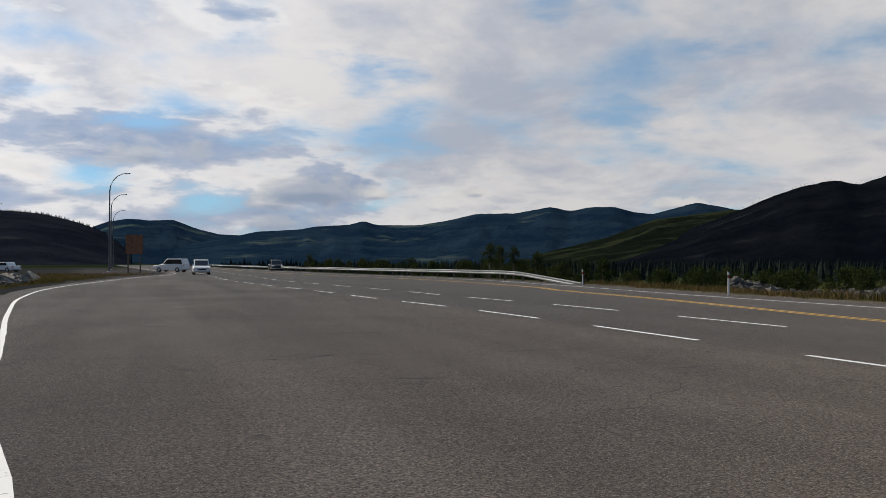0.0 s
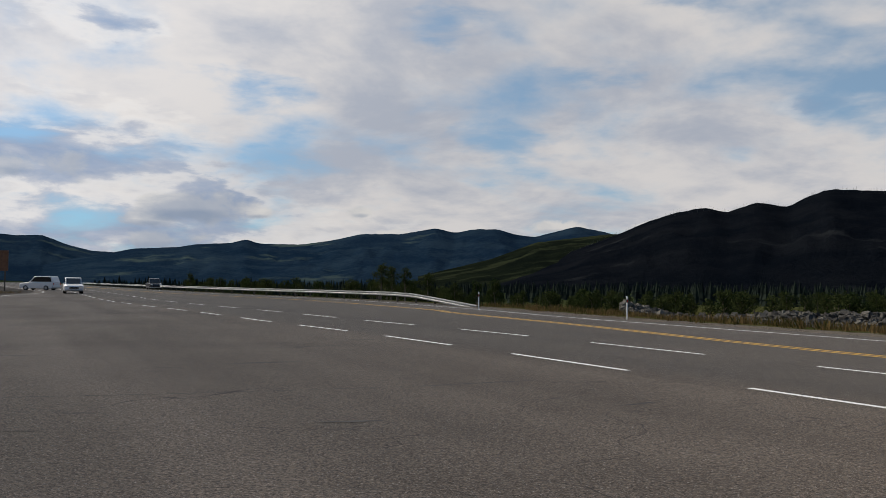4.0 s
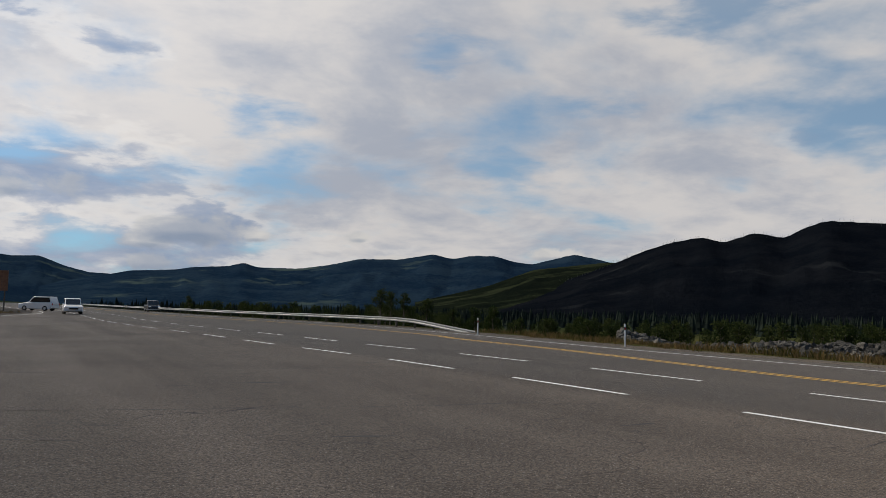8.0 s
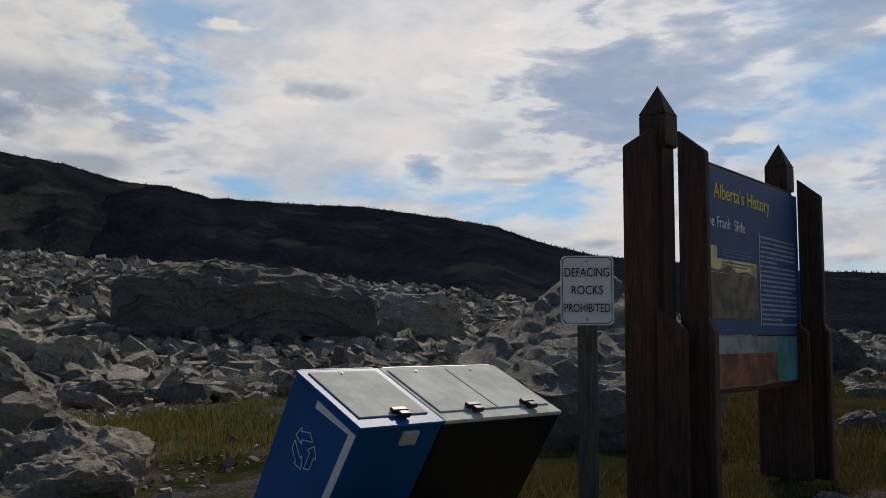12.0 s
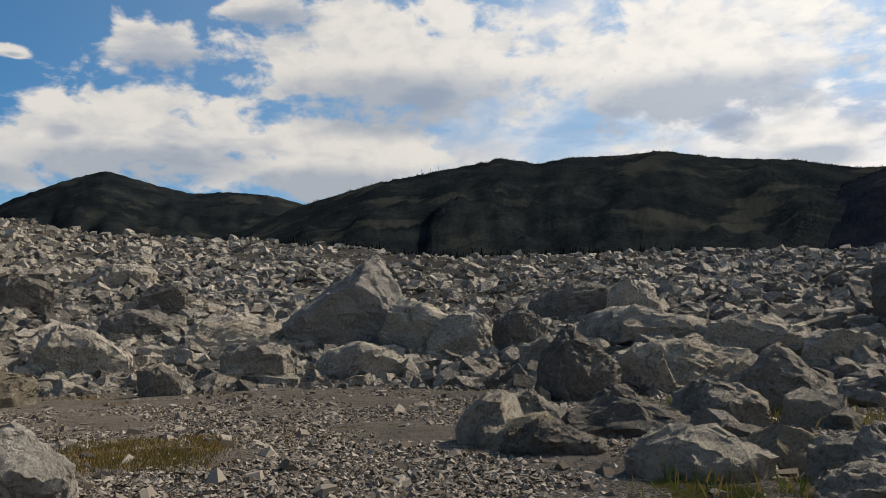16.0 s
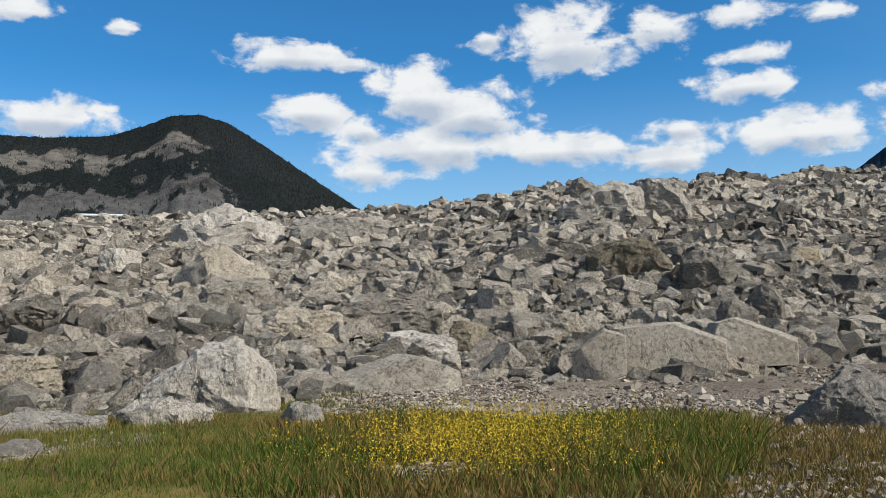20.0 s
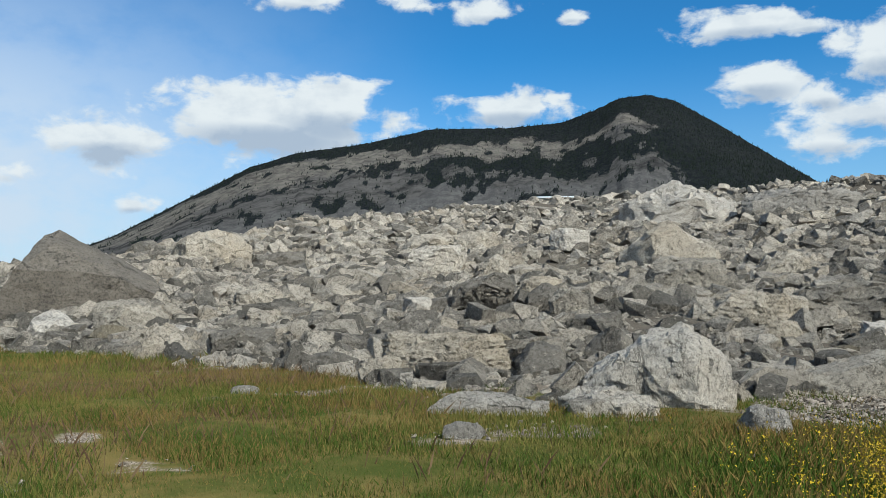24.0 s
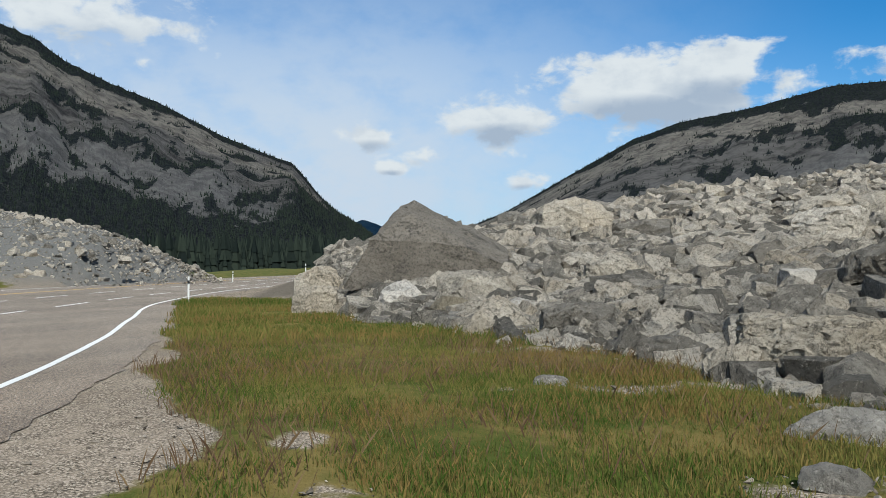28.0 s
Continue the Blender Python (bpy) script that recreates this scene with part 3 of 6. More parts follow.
LAND_IN = (40, 40, 30, 28, 28, 26, 24, 22, 20, 19, 19, 22, 24, 25, 25, 26, 27, 27, 26, 18, 17.5, 18, 18, 15.6, 13.2, 14.2, 17, 19, 20.6, 23, 25, 32, 40, 40, 40, 40)
LAND_OUT = (80, 80, 80, 80, 80, 90, 100, 110, 120, 130, 140, 130, 120, 110, 140, 150, 150, 150, 140, 90, 60, 60, 70, 90, 110, 110, 90, 70, 45, 42, 40, 42, 60, 80, 80, 80)

LANE_LINE, LANE_SIDE = spline(((-160, 470), (-92, 288), (-53, 180), (-28, 108), (-15, 68), (-4.7, 42.9), (-0.8, 33.1), (1.72, 27.4), (4.15, 21), (6.3, 14.9), (7.7, 10.9),
                               (10.5, 3.5), (15.5, -4.5), (21, -10.5), (28, -17), (40, -28.5), (62, -53), (84, -80), (150, -165), (300, -360)), 2.0)
EDGE_LINE, EDGE_SIDE = spline(((-172, 466), (-102, 288), (-59, 178), (-33, 113), (-26.4, 80), (-20.1, 50), (-15.2, 35), (-10.2, 23.7), (-6.1, 15.2), (-3.8, 10.4),
                               (-2.3, 7.4), (-1.15, 5.4), (1.0, 1.3), (5, -4.4), (9.65, -8.55), (15.2, -12.6), (20.7, -16.2), (30, -22.6), (44, -36), (60, -56.5),
                               (80, -82), (145, -169), (295, -363)), 1.0)
CENTRE_LINE, CENTRE_SIDE = spline(((-150, 474), (-83, 290), (-45, 183), (-19.5, 114), (-1.5, 75), (6.3, 51), (7.4, 43.8), (9.9, 32.6), (11.6, 22.5), (12.8, 17.3), (14.4, 12.8), (17.1, 7),
                                   (21.4, -0.5), (26.4, -5.8), (33.3, -12.1), (45.6, -23.7), (67.8, -48.3), (90, -75.2), (156, -160), (306, -355)), 2.0)
FAR_LINE, FAR_SIDE = spline(((-146, 476), (-79, 292), (-41, 185), (-15.6, 116), (2.0, 76.5), (8.6, 54), (11.7, 39), (14.5, 28.4), (16.1, 22.6), (17.2, 17.5), (18.4, 12.5), (20.2, 8.3),
                             (24.1, 2), (28.6, -2.8), (35.4, -9.1), (47.8, -21), (70.2, -46), (92.5, -73.3), (158.6, -158.4), (308.6, -353.4)), 2.0)


# debris beyond the road: its middle, half lengths and height
HEAP = (116, -36, 58, 27, 18.5)


def azimuth(x, y):
    return np.degrees(np.arctan2(-x, y)) % 360


def east_of_lane(x, y):
    """Metres to the east of the dashed lane line, which runs 10.8 m inside the far edge line."""
    P = FAR_LINE[::4]
    S = FAR_SIDE[::4]
    x, y = np.atleast_1d(x), np.atleast_1d(y)
    best = np.full(x.shape, 1e9)
    side = np.zeros(x.shape)
    for (px, py), (sx, sy) in zip(P, S):
        d = (x - px) ** 2 + (y - py) ** 2
        m = d < best
        best[m] = d[m]
        side[m] = (x[m] - px) * sx + (y[m] - py) * sy
    return side + 10.8


def rumple(x, y):
    return (np.sin(0.23 * x + 1.1) * np.cos(0.31 * y) + 0.6 * np.sin(0.61 * x - 0.47 * y) + 0.4 * np.cos(1.1 * y + 0.7 * x))


def terrain(x, y, side=None):
    x, y = np.asarray(x, dtype=float), np.asarray(y, dtype=float)
    az, r = azimuth(x, y), np.hypot(x, y)
    el = np.interp(az, LAND_AZ, LAND_EL)
    r0, r1 = np.interp(az, LAND_AZ, LAND_IN), np.interp(az, LAND_AZ, LAND_OUT)
    top = np.where(el > 0.01, 1.4 * np.minimum(el, 1) + r1 * np.tan(np.radians(el)), 0)
    u = np.clip((r - r0) / (r1 - r0), 0, 1)
    past = np.clip(r - r1, 0, np.maximum(300 - r1, 0)) * np.clip((az - 150) / 12, 0, 1) * np.clip((215 - az) / 12, 0, 1)
    fade = np.clip(1 - (r - np.where((az > 150) & (az < 215), 300, r1 + 40)) / 180, 0, 1)
    z = (top * u ** 1.05 + top * 0.9 * past / r1) * fade + rumple(x, y) * np.clip(top * u, 0, 4) * 0.10
    if side is None:
        side = east_of_lane(x, y).reshape(x.shape)
    bank = np.clip((side - 14) / 22, 0, 1)
    z = z - 3.6 * bank * bank * (3 - 2 * bank)
    # a heap of slide debris on the far side of the road
    d = np.hypot((x - HEAP[0]) / HEAP[2], (y - HEAP[1]) / HEAP[3])
    heap = np.clip(1 - d, 0, 1) * HEAP[4]
    d2 = np.hypot((x - 190) / 60, (y + 150) / 60)
    return z + heap + np.clip(1 - d2, 0, 1) * 5.0


def ground():
    rings = np.concatenate([[0.03], np.arange(0.6, 30, 0.45), np.geomspace(30, 4200, 90)])
    turns = np.radians(np.arange(0, 360, 1.2))
    R, A = np.meshgrid(rings, turns, indexing="ij")
    X, Y = -np.sin(A) * R, np.cos(A) * R
    side = east_of_lane(X.ravel(), Y.ravel()).reshape(X.shape)
    Z = terrain(X, Y, side)
    edge_d = west_of_edge(X.ravel(), Y.ravel()).reshape(X.shape)
    flat = (edge_d < 1.3) & (side < 11.9)
    Z = np.where(flat & (R < 500), np.where(edge_d > 0, -0.012, -0.05), Z + 0.012 + 0.02 * rumple(3 * X, 3 * Y) * np.clip(edge_d - 1.6, 0, 2) * (R < 60))
    na = len(turns)
    verts = np.stack([X, Y, Z], -1).reshape(-1, 3)
    k = np.arange(len(rings) - 1)[:, None] * na
    j = np.arange(na)[None, :]
    j2 = (j + 1) % na
    quads = np.stack([k + j, k + na + j, k + na + j2, k + j2], -1).reshape(-1, 4)
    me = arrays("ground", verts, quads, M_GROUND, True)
    g = grass_amount(verts[:, 0], verts[:, 1])
    add_attr(me, "grass", g)
    a2, r2 = azimuth(verts[:, 0], verts[:, 1]), np.hypot(verts[:, 0], verts[:, 1])
    # where the painted shade between stones covers the ground
    add_attr(me, "gap_shade", np.clip((r2 - np.interp(a2, LAND_AZ, LAND_IN)) / 1.5, 0, 1) * ((a2 > 22) & (a2 < 229)))
    add_attr(me, "talus", np.clip((1.03 - np.hypot((verts[:, 0] - HEAP[0]) / HEAP[2], (verts[:, 1] - HEAP[1]) / HEAP[3])) * 12, 0, 1))
    add_attr(me, "far", np.clip((np.hypot(verts[:, 0], verts[:, 1]) - 160) / 120, 0, 1))
    ob = new("ground", me)
    tagged(ob, "gravel and patchy grass ground rising into rock debris", "ground", kind="structure")
    return ob


def west_of_edge(x, y):
    """Metres to the west of the pullout's white edge line."""
    P, S = EDGE_LINE[::3], EDGE_SIDE[::3]
    best = np.full(x.shape, 1e9)
    side = np.zeros(x.shape)
    for (px, py), (sx, sy) in zip(P, S):
        d = (x - px) ** 2 + (y - py) ** 2
        m = d < best
        best[m] = d[m]
        side[m] = -((x[m] - px) * sx + (y[m] - py) * sy)
    return side


def grass_amount(x, y):
    az, r = azimuth(x, y), np.hypot(x, y)
    w = west_of_edge(x, y)
    e = east_of_lane(x, y)
    r0 = np.interp(az, LAND_AZ, LAND_IN)
    inside = np.clip((r0 - r) / 2.0, -1, 1)
    south = np.clip((az - 153) / 9, 0, 1) * np.clip((az - 150) / 40 + np.clip((12.5 - r) / 2, 0, 1), 0, 1) * np.clip((w - np.interp(x, (3, 5.6, 8, 10.7, 15.7), (2.4, 2.1, 1.5, 1.1, 0.7)) + 0.25 * rumple(2.3 * x, 2.6 * y)) / 0.5, 0, 1) * np.clip(0.5 + inside, 0, 1) * np.clip((r - 5.5) / 2, 0, 1)
    south = south * (1 - 0.6 * np.clip((rumple(3.4 * x + 1, 3.8 * y) - 0.55) * 1.8, 0, 1) * np.clip((216 - az) / 10, 0, 1))
    north = np.clip((66 - az) / 8, 0, 1) * np.clip((w - 1.7) / 1.2, 0, 1) * np.where(az < 120, 1, 0) * np.clip(1.0 - (r - 60) / 80, 0.35, 1)
    mid = 0.5 * ((az > 60) & (az < 91)) * np.clip((r - 4) / 3, 0, 1) * np.clip((19 - r) / 4, 0, 1)
    mid = np.maximum(mid, 0.28 * ((az >= 88) & (az < 156)) * np.clip((r - 4) / 3, 0, 1) * np.clip((r0 - r) / 2, 0, 1))
    mid = np.maximum(mid, 0.7 * np.clip((az - 112) / 26, 0, 1) * (az < 160) * np.clip((r - 3.5) / 2, 0, 1) * np.clip((13.5 - r) / 4, 0, 1) * np.clip((w - 2.5) / 1.5, 0, 1))
    heap = np.hypot((x - HEAP[0]) / HEAP[2], (y - HEAP[1]) / HEAP[3]) < 1.0
    east = np.clip((e - 12.5) / 1.5, 0, 1) * np.where(heap, 0.0, 0.8)
    return np.maximum.reduce([south, north, mid, east])


def strip(name, left, right, z, material, label, kind="structure", category=""):
    """A flat band between two lines of equally many points."""
    k = len(left)
    v = np.vstack([np.c_[left, np.full(k, z)], np.c_[right, np.full(k, z)]])
    i = np.arange(k - 1)
    ob = new(name, arrays(name, v, np.stack([i, i + 1, k + i + 1, k + i], -1), material))
    return tagged(ob, label, category, kind=kind)


def even(line, k):
    s = np.concatenate([[0], np.cumsum(np.linalg.norm(np.diff(line, axis=0), axis=1))])
    u = np.linspace(0, s[-1], k)
    return np.stack([np.interp(u, s, line[:, 0]), np.interp(u, s, line[:, 1])], 1)


def roads():
    rng = np.random.default_rng(5)
    far = even(FAR_LINE + FAR_SIDE * 1.4, 3000)
    near = even(EDGE_LINE - EDGE_SIDE * 1.05, 3000)
    k = np.arange(3000)
    near = near + rng.normal(0, 0.03, near.shape) + 0.035 * np.stack([np.sin(1.3 * k) + np.sin(0.37 * k), np.cos(0.9 * k)], 1)
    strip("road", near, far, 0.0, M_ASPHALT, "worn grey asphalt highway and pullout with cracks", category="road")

    def line(name, mid, side, off, width, material, label):
        c = mid + side * off
        wob = rng.normal(0, 0.006, (len(c), 1))
        return strip(name, c + side * (width / 2 + wob), c - side * (width / 2 - wob), 0.004, material, label, category="road marking")

    line("edge_line", EDGE_LINE, EDGE_SIDE, 0.0, 0.115, M_WHITE_LINE, "solid white painted edge line on the asphalt")
    line("edge_line", FAR_LINE, FAR_SIDE, 0.0, 0.12, M_WHITE_LINE, "solid white line along the far edge of the highway")
    line("centre_line", CENTRE_LINE, CENTRE_SIDE, -0.15, 0.11, M_YELLOW_LINE, "faded yellow centre line on the highway")
    line("centre_line", CENTRE_LINE, CENTRE_SIDE, 0.15, 0.11, M_YELLOW_LINE, "faded yellow centre line on the highway")
    for name, pts, wide in (("tar_seam", ((-7.0, 12.0), (-3.4, 12.3), (-0.3, 12.7), (2.7, 13.4), (4.4, 14.1)), 0.03), ("tar_seam", ((2.4, 13.25), (3.3, 13.6), (4.3, 13.95)), 0.07),
                            ("tar_seam", ((-1.5, 20.0), (0.6, 20.8), (1.9, 21.6)), 0.05), ("tar_seam", ((-4.5, 9.6), (-2.8, 9.9), (-1.0, 9.8)), 0.035), ("tar_seam", ((6.6, 9.4), (8.2, 10.6), (9.8, 11.1)), 0.035),
                            ("tar_seam", ((-1.0, 16.6), (0.8, 17.2)), 0.10), ("tar_seam", ((1.0, 10.2), (1.7, 10.25)), 0.09), ("tar_seam", ((4.6, 11.2), (5.2, 11.5)), 0.08), ("tar_seam", ((-5.2, 18.4), (-4.0, 18.7)), 0.12)):
        mid, sd = spline(pts, 0.12)
        jig = rng.normal(0, 0.35, (len(mid), 2))
        taper = np.sin(np.pi * np.clip((np.arange(len(mid)) + 0.5) / len(mid), 0.08, 0.92))[:, None] * wide
        strip(name, mid + sd * taper * (0.5 + 0.5 * jig[:, :1]), mid - sd * taper * (0.5 + 0.5 * jig[:, 1:]), 0.0035, M_TAR, "dark tar-filled crack in the asphalt", category="road marking")
    for off, gap, size, first in ((0.0, 6.42, 3.75, (5.14, 18.4)), (3.75, 6.75, 3.9, (8.1, 21.3))):
        c = LANE_LINE + LANE_SIDE * off
        s = np.concatenate([[0], np.cumsum(np.linalg.norm(np.diff(c, axis=0), axis=1))])
        s0 = s[np.argmin(np.hypot(c[:, 0] - first[0], c[:, 1] - first[1]))]
        for a in np.arange(s0 % gap, s[-1] - 8, gap):
            u = np.array([a, a + size / 2, a + size])
            p = np.stack([np.interp(u, s, c[:, 0]), np.interp(u, s, c[:, 1])], 1)
            t = (p[-1] - p[0]) / np.linalg.norm(p[-1] - p[0])
            q = np.array([-t[1], t[0]]) * 0.06
            if abs(p[1][1]) < 300:
                strip("lane_dash", p + q, p - q, 0.004, M_WHITE_LINE, "white painted lane dash", category="road marking")


def ridge(name, profile, near, far, material, label, seed, wood=0.0, rough=1.0, across=34, foot=-6.0, power=1.0, steps=150, rows=34):
    """A mountain: its skyline as (azimuth, height) in degrees, seen from the pullout, and how far its foot and crest lie."""
    P = np.array(profile, dtype=float)
    az = np.linspace(P[0, 0], P[-1, 0], steps)
    el = np.interp(az, P[:, 0], P[:, 1])
    el = np.convolve(np.pad(el, 1, mode="edge"), (0.2, 0.6, 0.2), "valid")
    s = np.concatenate([np.linspace(0, 1, rows), 1 + np.linspace(0.15, 1, 5)])
    A, S = np.meshgrid(np.radians(az), s, indexing="ij")
    up = np.clip(S, 0, 1)
    bump = np.array([[noise.fractal(Vector((a * across * far / 2000, t * 3.2, seed)), 0.9, 2.1, 5) for t in s] for a in np.radians(az)])
    R = near + (far - near) * S + bump * (far - near) * 0.05 * np.sin(np.pi * np.clip(S, 0, 1)) * rough
    top = 1.4 + far * np.tan(np.radians(el))[:, None]
    Z = foot + (top - foot) * up ** power
    Z = np.where(S > 1, top - (top - foot) * (S - 1) * 0.9, Z)
    grain = np.array([[noise.fractal(Vector((a * 150 * far / 2000, t * 9, seed + 9)), 0.8, 2.2, 4) for t in s] for a in np.radians(az)])
    Z = Z + (bump * 0.10 * np.sin(np.pi * up) + grain * 0.008) * (top - foot) * rough
    X, Y = -np.sin(A) * R, np.cos(A) * R
    k = len(s)
    i, j = np.meshgrid(np.arange(steps - 1), np.arange(k - 1), indexing="ij")
    q = np.stack([i * k + j, (i + 1) * k + j, (i + 1) * k + j + 1, i * k + j + 1], -1).reshape(-1, 4)
    me = arrays(name, np.stack([X, Y, Z], -1).reshape(-1, 3), q[:, ::-1], material, True)
    add_attr(me, "rise", np.clip(S, 0, 1.3).ravel())
    add_attr(me, "turn", np.repeat(az, k))
    W = wood(np.degrees(A), S) if callable(wood) else np.full(S.shape, wood)
    add_attr(me, "wood", W.ravel())
    ob = new(name, me)
    tagged(ob, label, "mountain", kind="structure")
    return np.stack([X, Y, Z], -1), W


def patches(A, S, across, up, seed):
    """Uneven belts of trees over a slope."""
    return np.array([[noise.fractal(Vector((a * across, t * up, seed)), 0.85, 2.1, 5) for a, t in zip(ra, rs)] for ra, rs in zip(A, S)])


def smooth_step(v, a, b):
    u = np.clip((v - a) / (b - a), 0, 1)
    return u * u * (3 - 2 * u)


def cliff_woods(A, S):
    belt = patches(A, S, 0.30, 11.0, 3.0)
    knot = patches(A, S, 0.9, 16.0, 8.0)
    edge = np.interp(A, (179, 184, 190, 197, 205, 215), (0.76, 0.78, 0.84, 0.87, 0.90, 0.95))
    cap = smooth_step(S + 0.07 * belt - edge, -0.015, 0.02)
    flank = smooth_step(A + 1.6 * knot, 183.4, 180.6)
    low = smooth_step(S, 0.78, 0.70) * smooth_step(S, 0.50, 0.58) * smooth_step(A, 208, 190)
    spread = smooth_step(belt * 0.6 + knot * 0.6 + 0.62 * low, 0.20, 0.38)
    return np.maximum.reduce([cap, flank, spread])


def scree_woods(A, S):
    belt = patches(A, S + (A - 226) * 0.006, 0.22, 12.0, 13.0)
    knot = patches(A, S, 0.8, 15.0, 18.0)
    cap = smooth_step(S + 0.06 * belt, 0.90, 0.94)
    foot = smooth_step(S + 0.1 * belt, 0.30 , 0.22)
    corner = smooth_step(A + 1.5 * knot + 5.0 * S, 235.2, 232.8)
    spread = smooth_step(belt * 0.65 + knot * 0.4, 0.13, 0.26)
    return np.maximum.reduce([cap, foot, corner, spread])


def mountains():
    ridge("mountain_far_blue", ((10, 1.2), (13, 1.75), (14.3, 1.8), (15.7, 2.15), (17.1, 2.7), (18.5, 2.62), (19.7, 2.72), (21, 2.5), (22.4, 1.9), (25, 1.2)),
          2300, 3300, M_FAR, "distant wooded mountain tinted haze blue", 3.0, steps=90)
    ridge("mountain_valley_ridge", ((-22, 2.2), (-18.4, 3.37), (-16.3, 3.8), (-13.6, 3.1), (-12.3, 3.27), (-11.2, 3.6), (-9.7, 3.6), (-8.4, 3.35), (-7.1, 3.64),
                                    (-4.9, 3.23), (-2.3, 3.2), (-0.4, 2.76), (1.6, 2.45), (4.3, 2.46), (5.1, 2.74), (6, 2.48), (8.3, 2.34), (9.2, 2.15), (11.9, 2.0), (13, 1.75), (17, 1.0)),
          1700, 2800, M_FAR, "long dark wooded ridge across the valley, tinted haze blue", 11.0)
    ridge("mountain_green_shoulder", ((-30, 3.0), (-22, 3.3), (-18.4, 3.3), (-13.7, 2.75), (-10.8, 1.65), (-8.6, 1.1), (-6, 0.5)),
          900, 1900, M_MEADOW, "sunlit green shoulder of the valley side", 5.0, steps=90)
    burnt = ridge("mountain_dark_burnt", ((-62, 5.0), (-50, 5.6), (-40, 5.4), (-34.2, 5.7), (-31.5, 5.89), (-30.3, 5.5), (-29.2, 4.86), (-27.4, 5.22), (-25.6, 4.6), (-24.3, 4.96),
                                  (-22.3, 4.58), (-20.6, 4.0), (-19, 3.3), (-15, 1.8), (-11, 0.4)),
          700, 1500, M_BURNT, "dark burnt mountainside with bare trunks on its crest", 17.0)
    hill = ridge("hill_wooded", ((19.5, 0.6), (20.3, 1.3), (21.2, 1.9), (22.4, 2.4), (24.6, 2.94), (27.4, 3.1), (30.5, 3.36), (33.5, 3.6), (36.7, 3.8), (39.7, 3.95), (47, 4.6),
                          (52.2, 5.1), (55.5, 5.9), (58.9, 7.1), (63.4, 7.75), (67.3, 8.2), (73.2, 8.34), (77.3, 8.5), (79.8, 9.08), (81.5, 8.9), (86, 7.4), (93, 4.0)),
          500, 1300, M_SHADED_WOOD, "long conifer hill with backlit shade in its colour", 23.0, rough=1.3, across=22)
    high = ridge("hill_wooded_high", ((66, 4.0), (73.2, 7.4), (77.3, 8.4), (79.8, 9.08), (82.5, 9.2), (85.8, 10.0), (89.8, 10.45), (92.1, 10.9), (93.9, 11.27), (96.6, 11.15), (99.9, 11.2), (101.8, 10.9),
                               (104.2, 11.38), (108.2, 10.7), (112.2, 10.05), (117.3, 8.6), (122, 6.6), (128, 5.0)),
          600, 1500, M_FOREST, "broad wooded hill with grassy clearings", 29.0, rough=1.3, across=20)
    ridge("mountain_bare_peak", ((110, 6.5), (116.8, 8.5), (119.4, 9.2), (122, 9.4), (124.3, 9.25), (126.4, 9.7), (127.5, 10.0), (129.5, 10.55), (131.9, 9.8), (134.9, 8.5), (138, 6.5)),
          1500, 2500, M_FOREST, "distant peak with a bare stony crest", 31.0, rough=0.9, across=24, steps=100)
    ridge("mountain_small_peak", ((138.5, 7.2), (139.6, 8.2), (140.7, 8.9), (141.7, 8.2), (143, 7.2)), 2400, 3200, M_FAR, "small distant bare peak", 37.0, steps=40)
    main = ridge("mountain_cliffs", ((171, 5.0), (173, 6.4), (175, 7.73), (177, 9.07), (179.3, 10.62), (181.7, 12.1), (183.5, 12.6), (185.3, 12.45), (186.8, 11.8), (189, 11.05),
                                        (192.4, 10.8), (197.6, 10.75), (201.9, 9.8), (206.4, 9.1), (209.4, 8.1), (213.4, 5.9), (217.5, 3.6), (220.2, 2.5), (223, 1.2)),
                    1100, 2000, M_CLIFF, "grey limestone mountain with cliff bands and dark conifers", 41.0,
                    wood=cliff_woods, rough=0.7, across=16, steps=330, rows=46)
    left = ridge("mountain_scree", ((225.6, 1.6), (226.8, 2.6), (228.7, 3.72), (229.8, 4.8), (230.7, 5.9), (231.4, 6.7), (232.3, 6.94), (235.9, 8.3), (239.3, 10.0), (242.7, 11.2),
                                        (245.2, 12.3), (246.8, 13.4), (248.9, 14.1), (256, 16), (268, 17), (280, 14)),
                     800, 1700, M_CLIFF, "steep grey mountain with scree fans and conifer belts", 47.0,
                     wood=scree_woods, rough=0.9, across=22, steps=300, rows=46)
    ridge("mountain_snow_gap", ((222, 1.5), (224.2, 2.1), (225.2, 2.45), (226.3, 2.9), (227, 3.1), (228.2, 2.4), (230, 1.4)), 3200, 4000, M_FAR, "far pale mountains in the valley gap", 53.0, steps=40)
    return main, left, hill, high, burnt


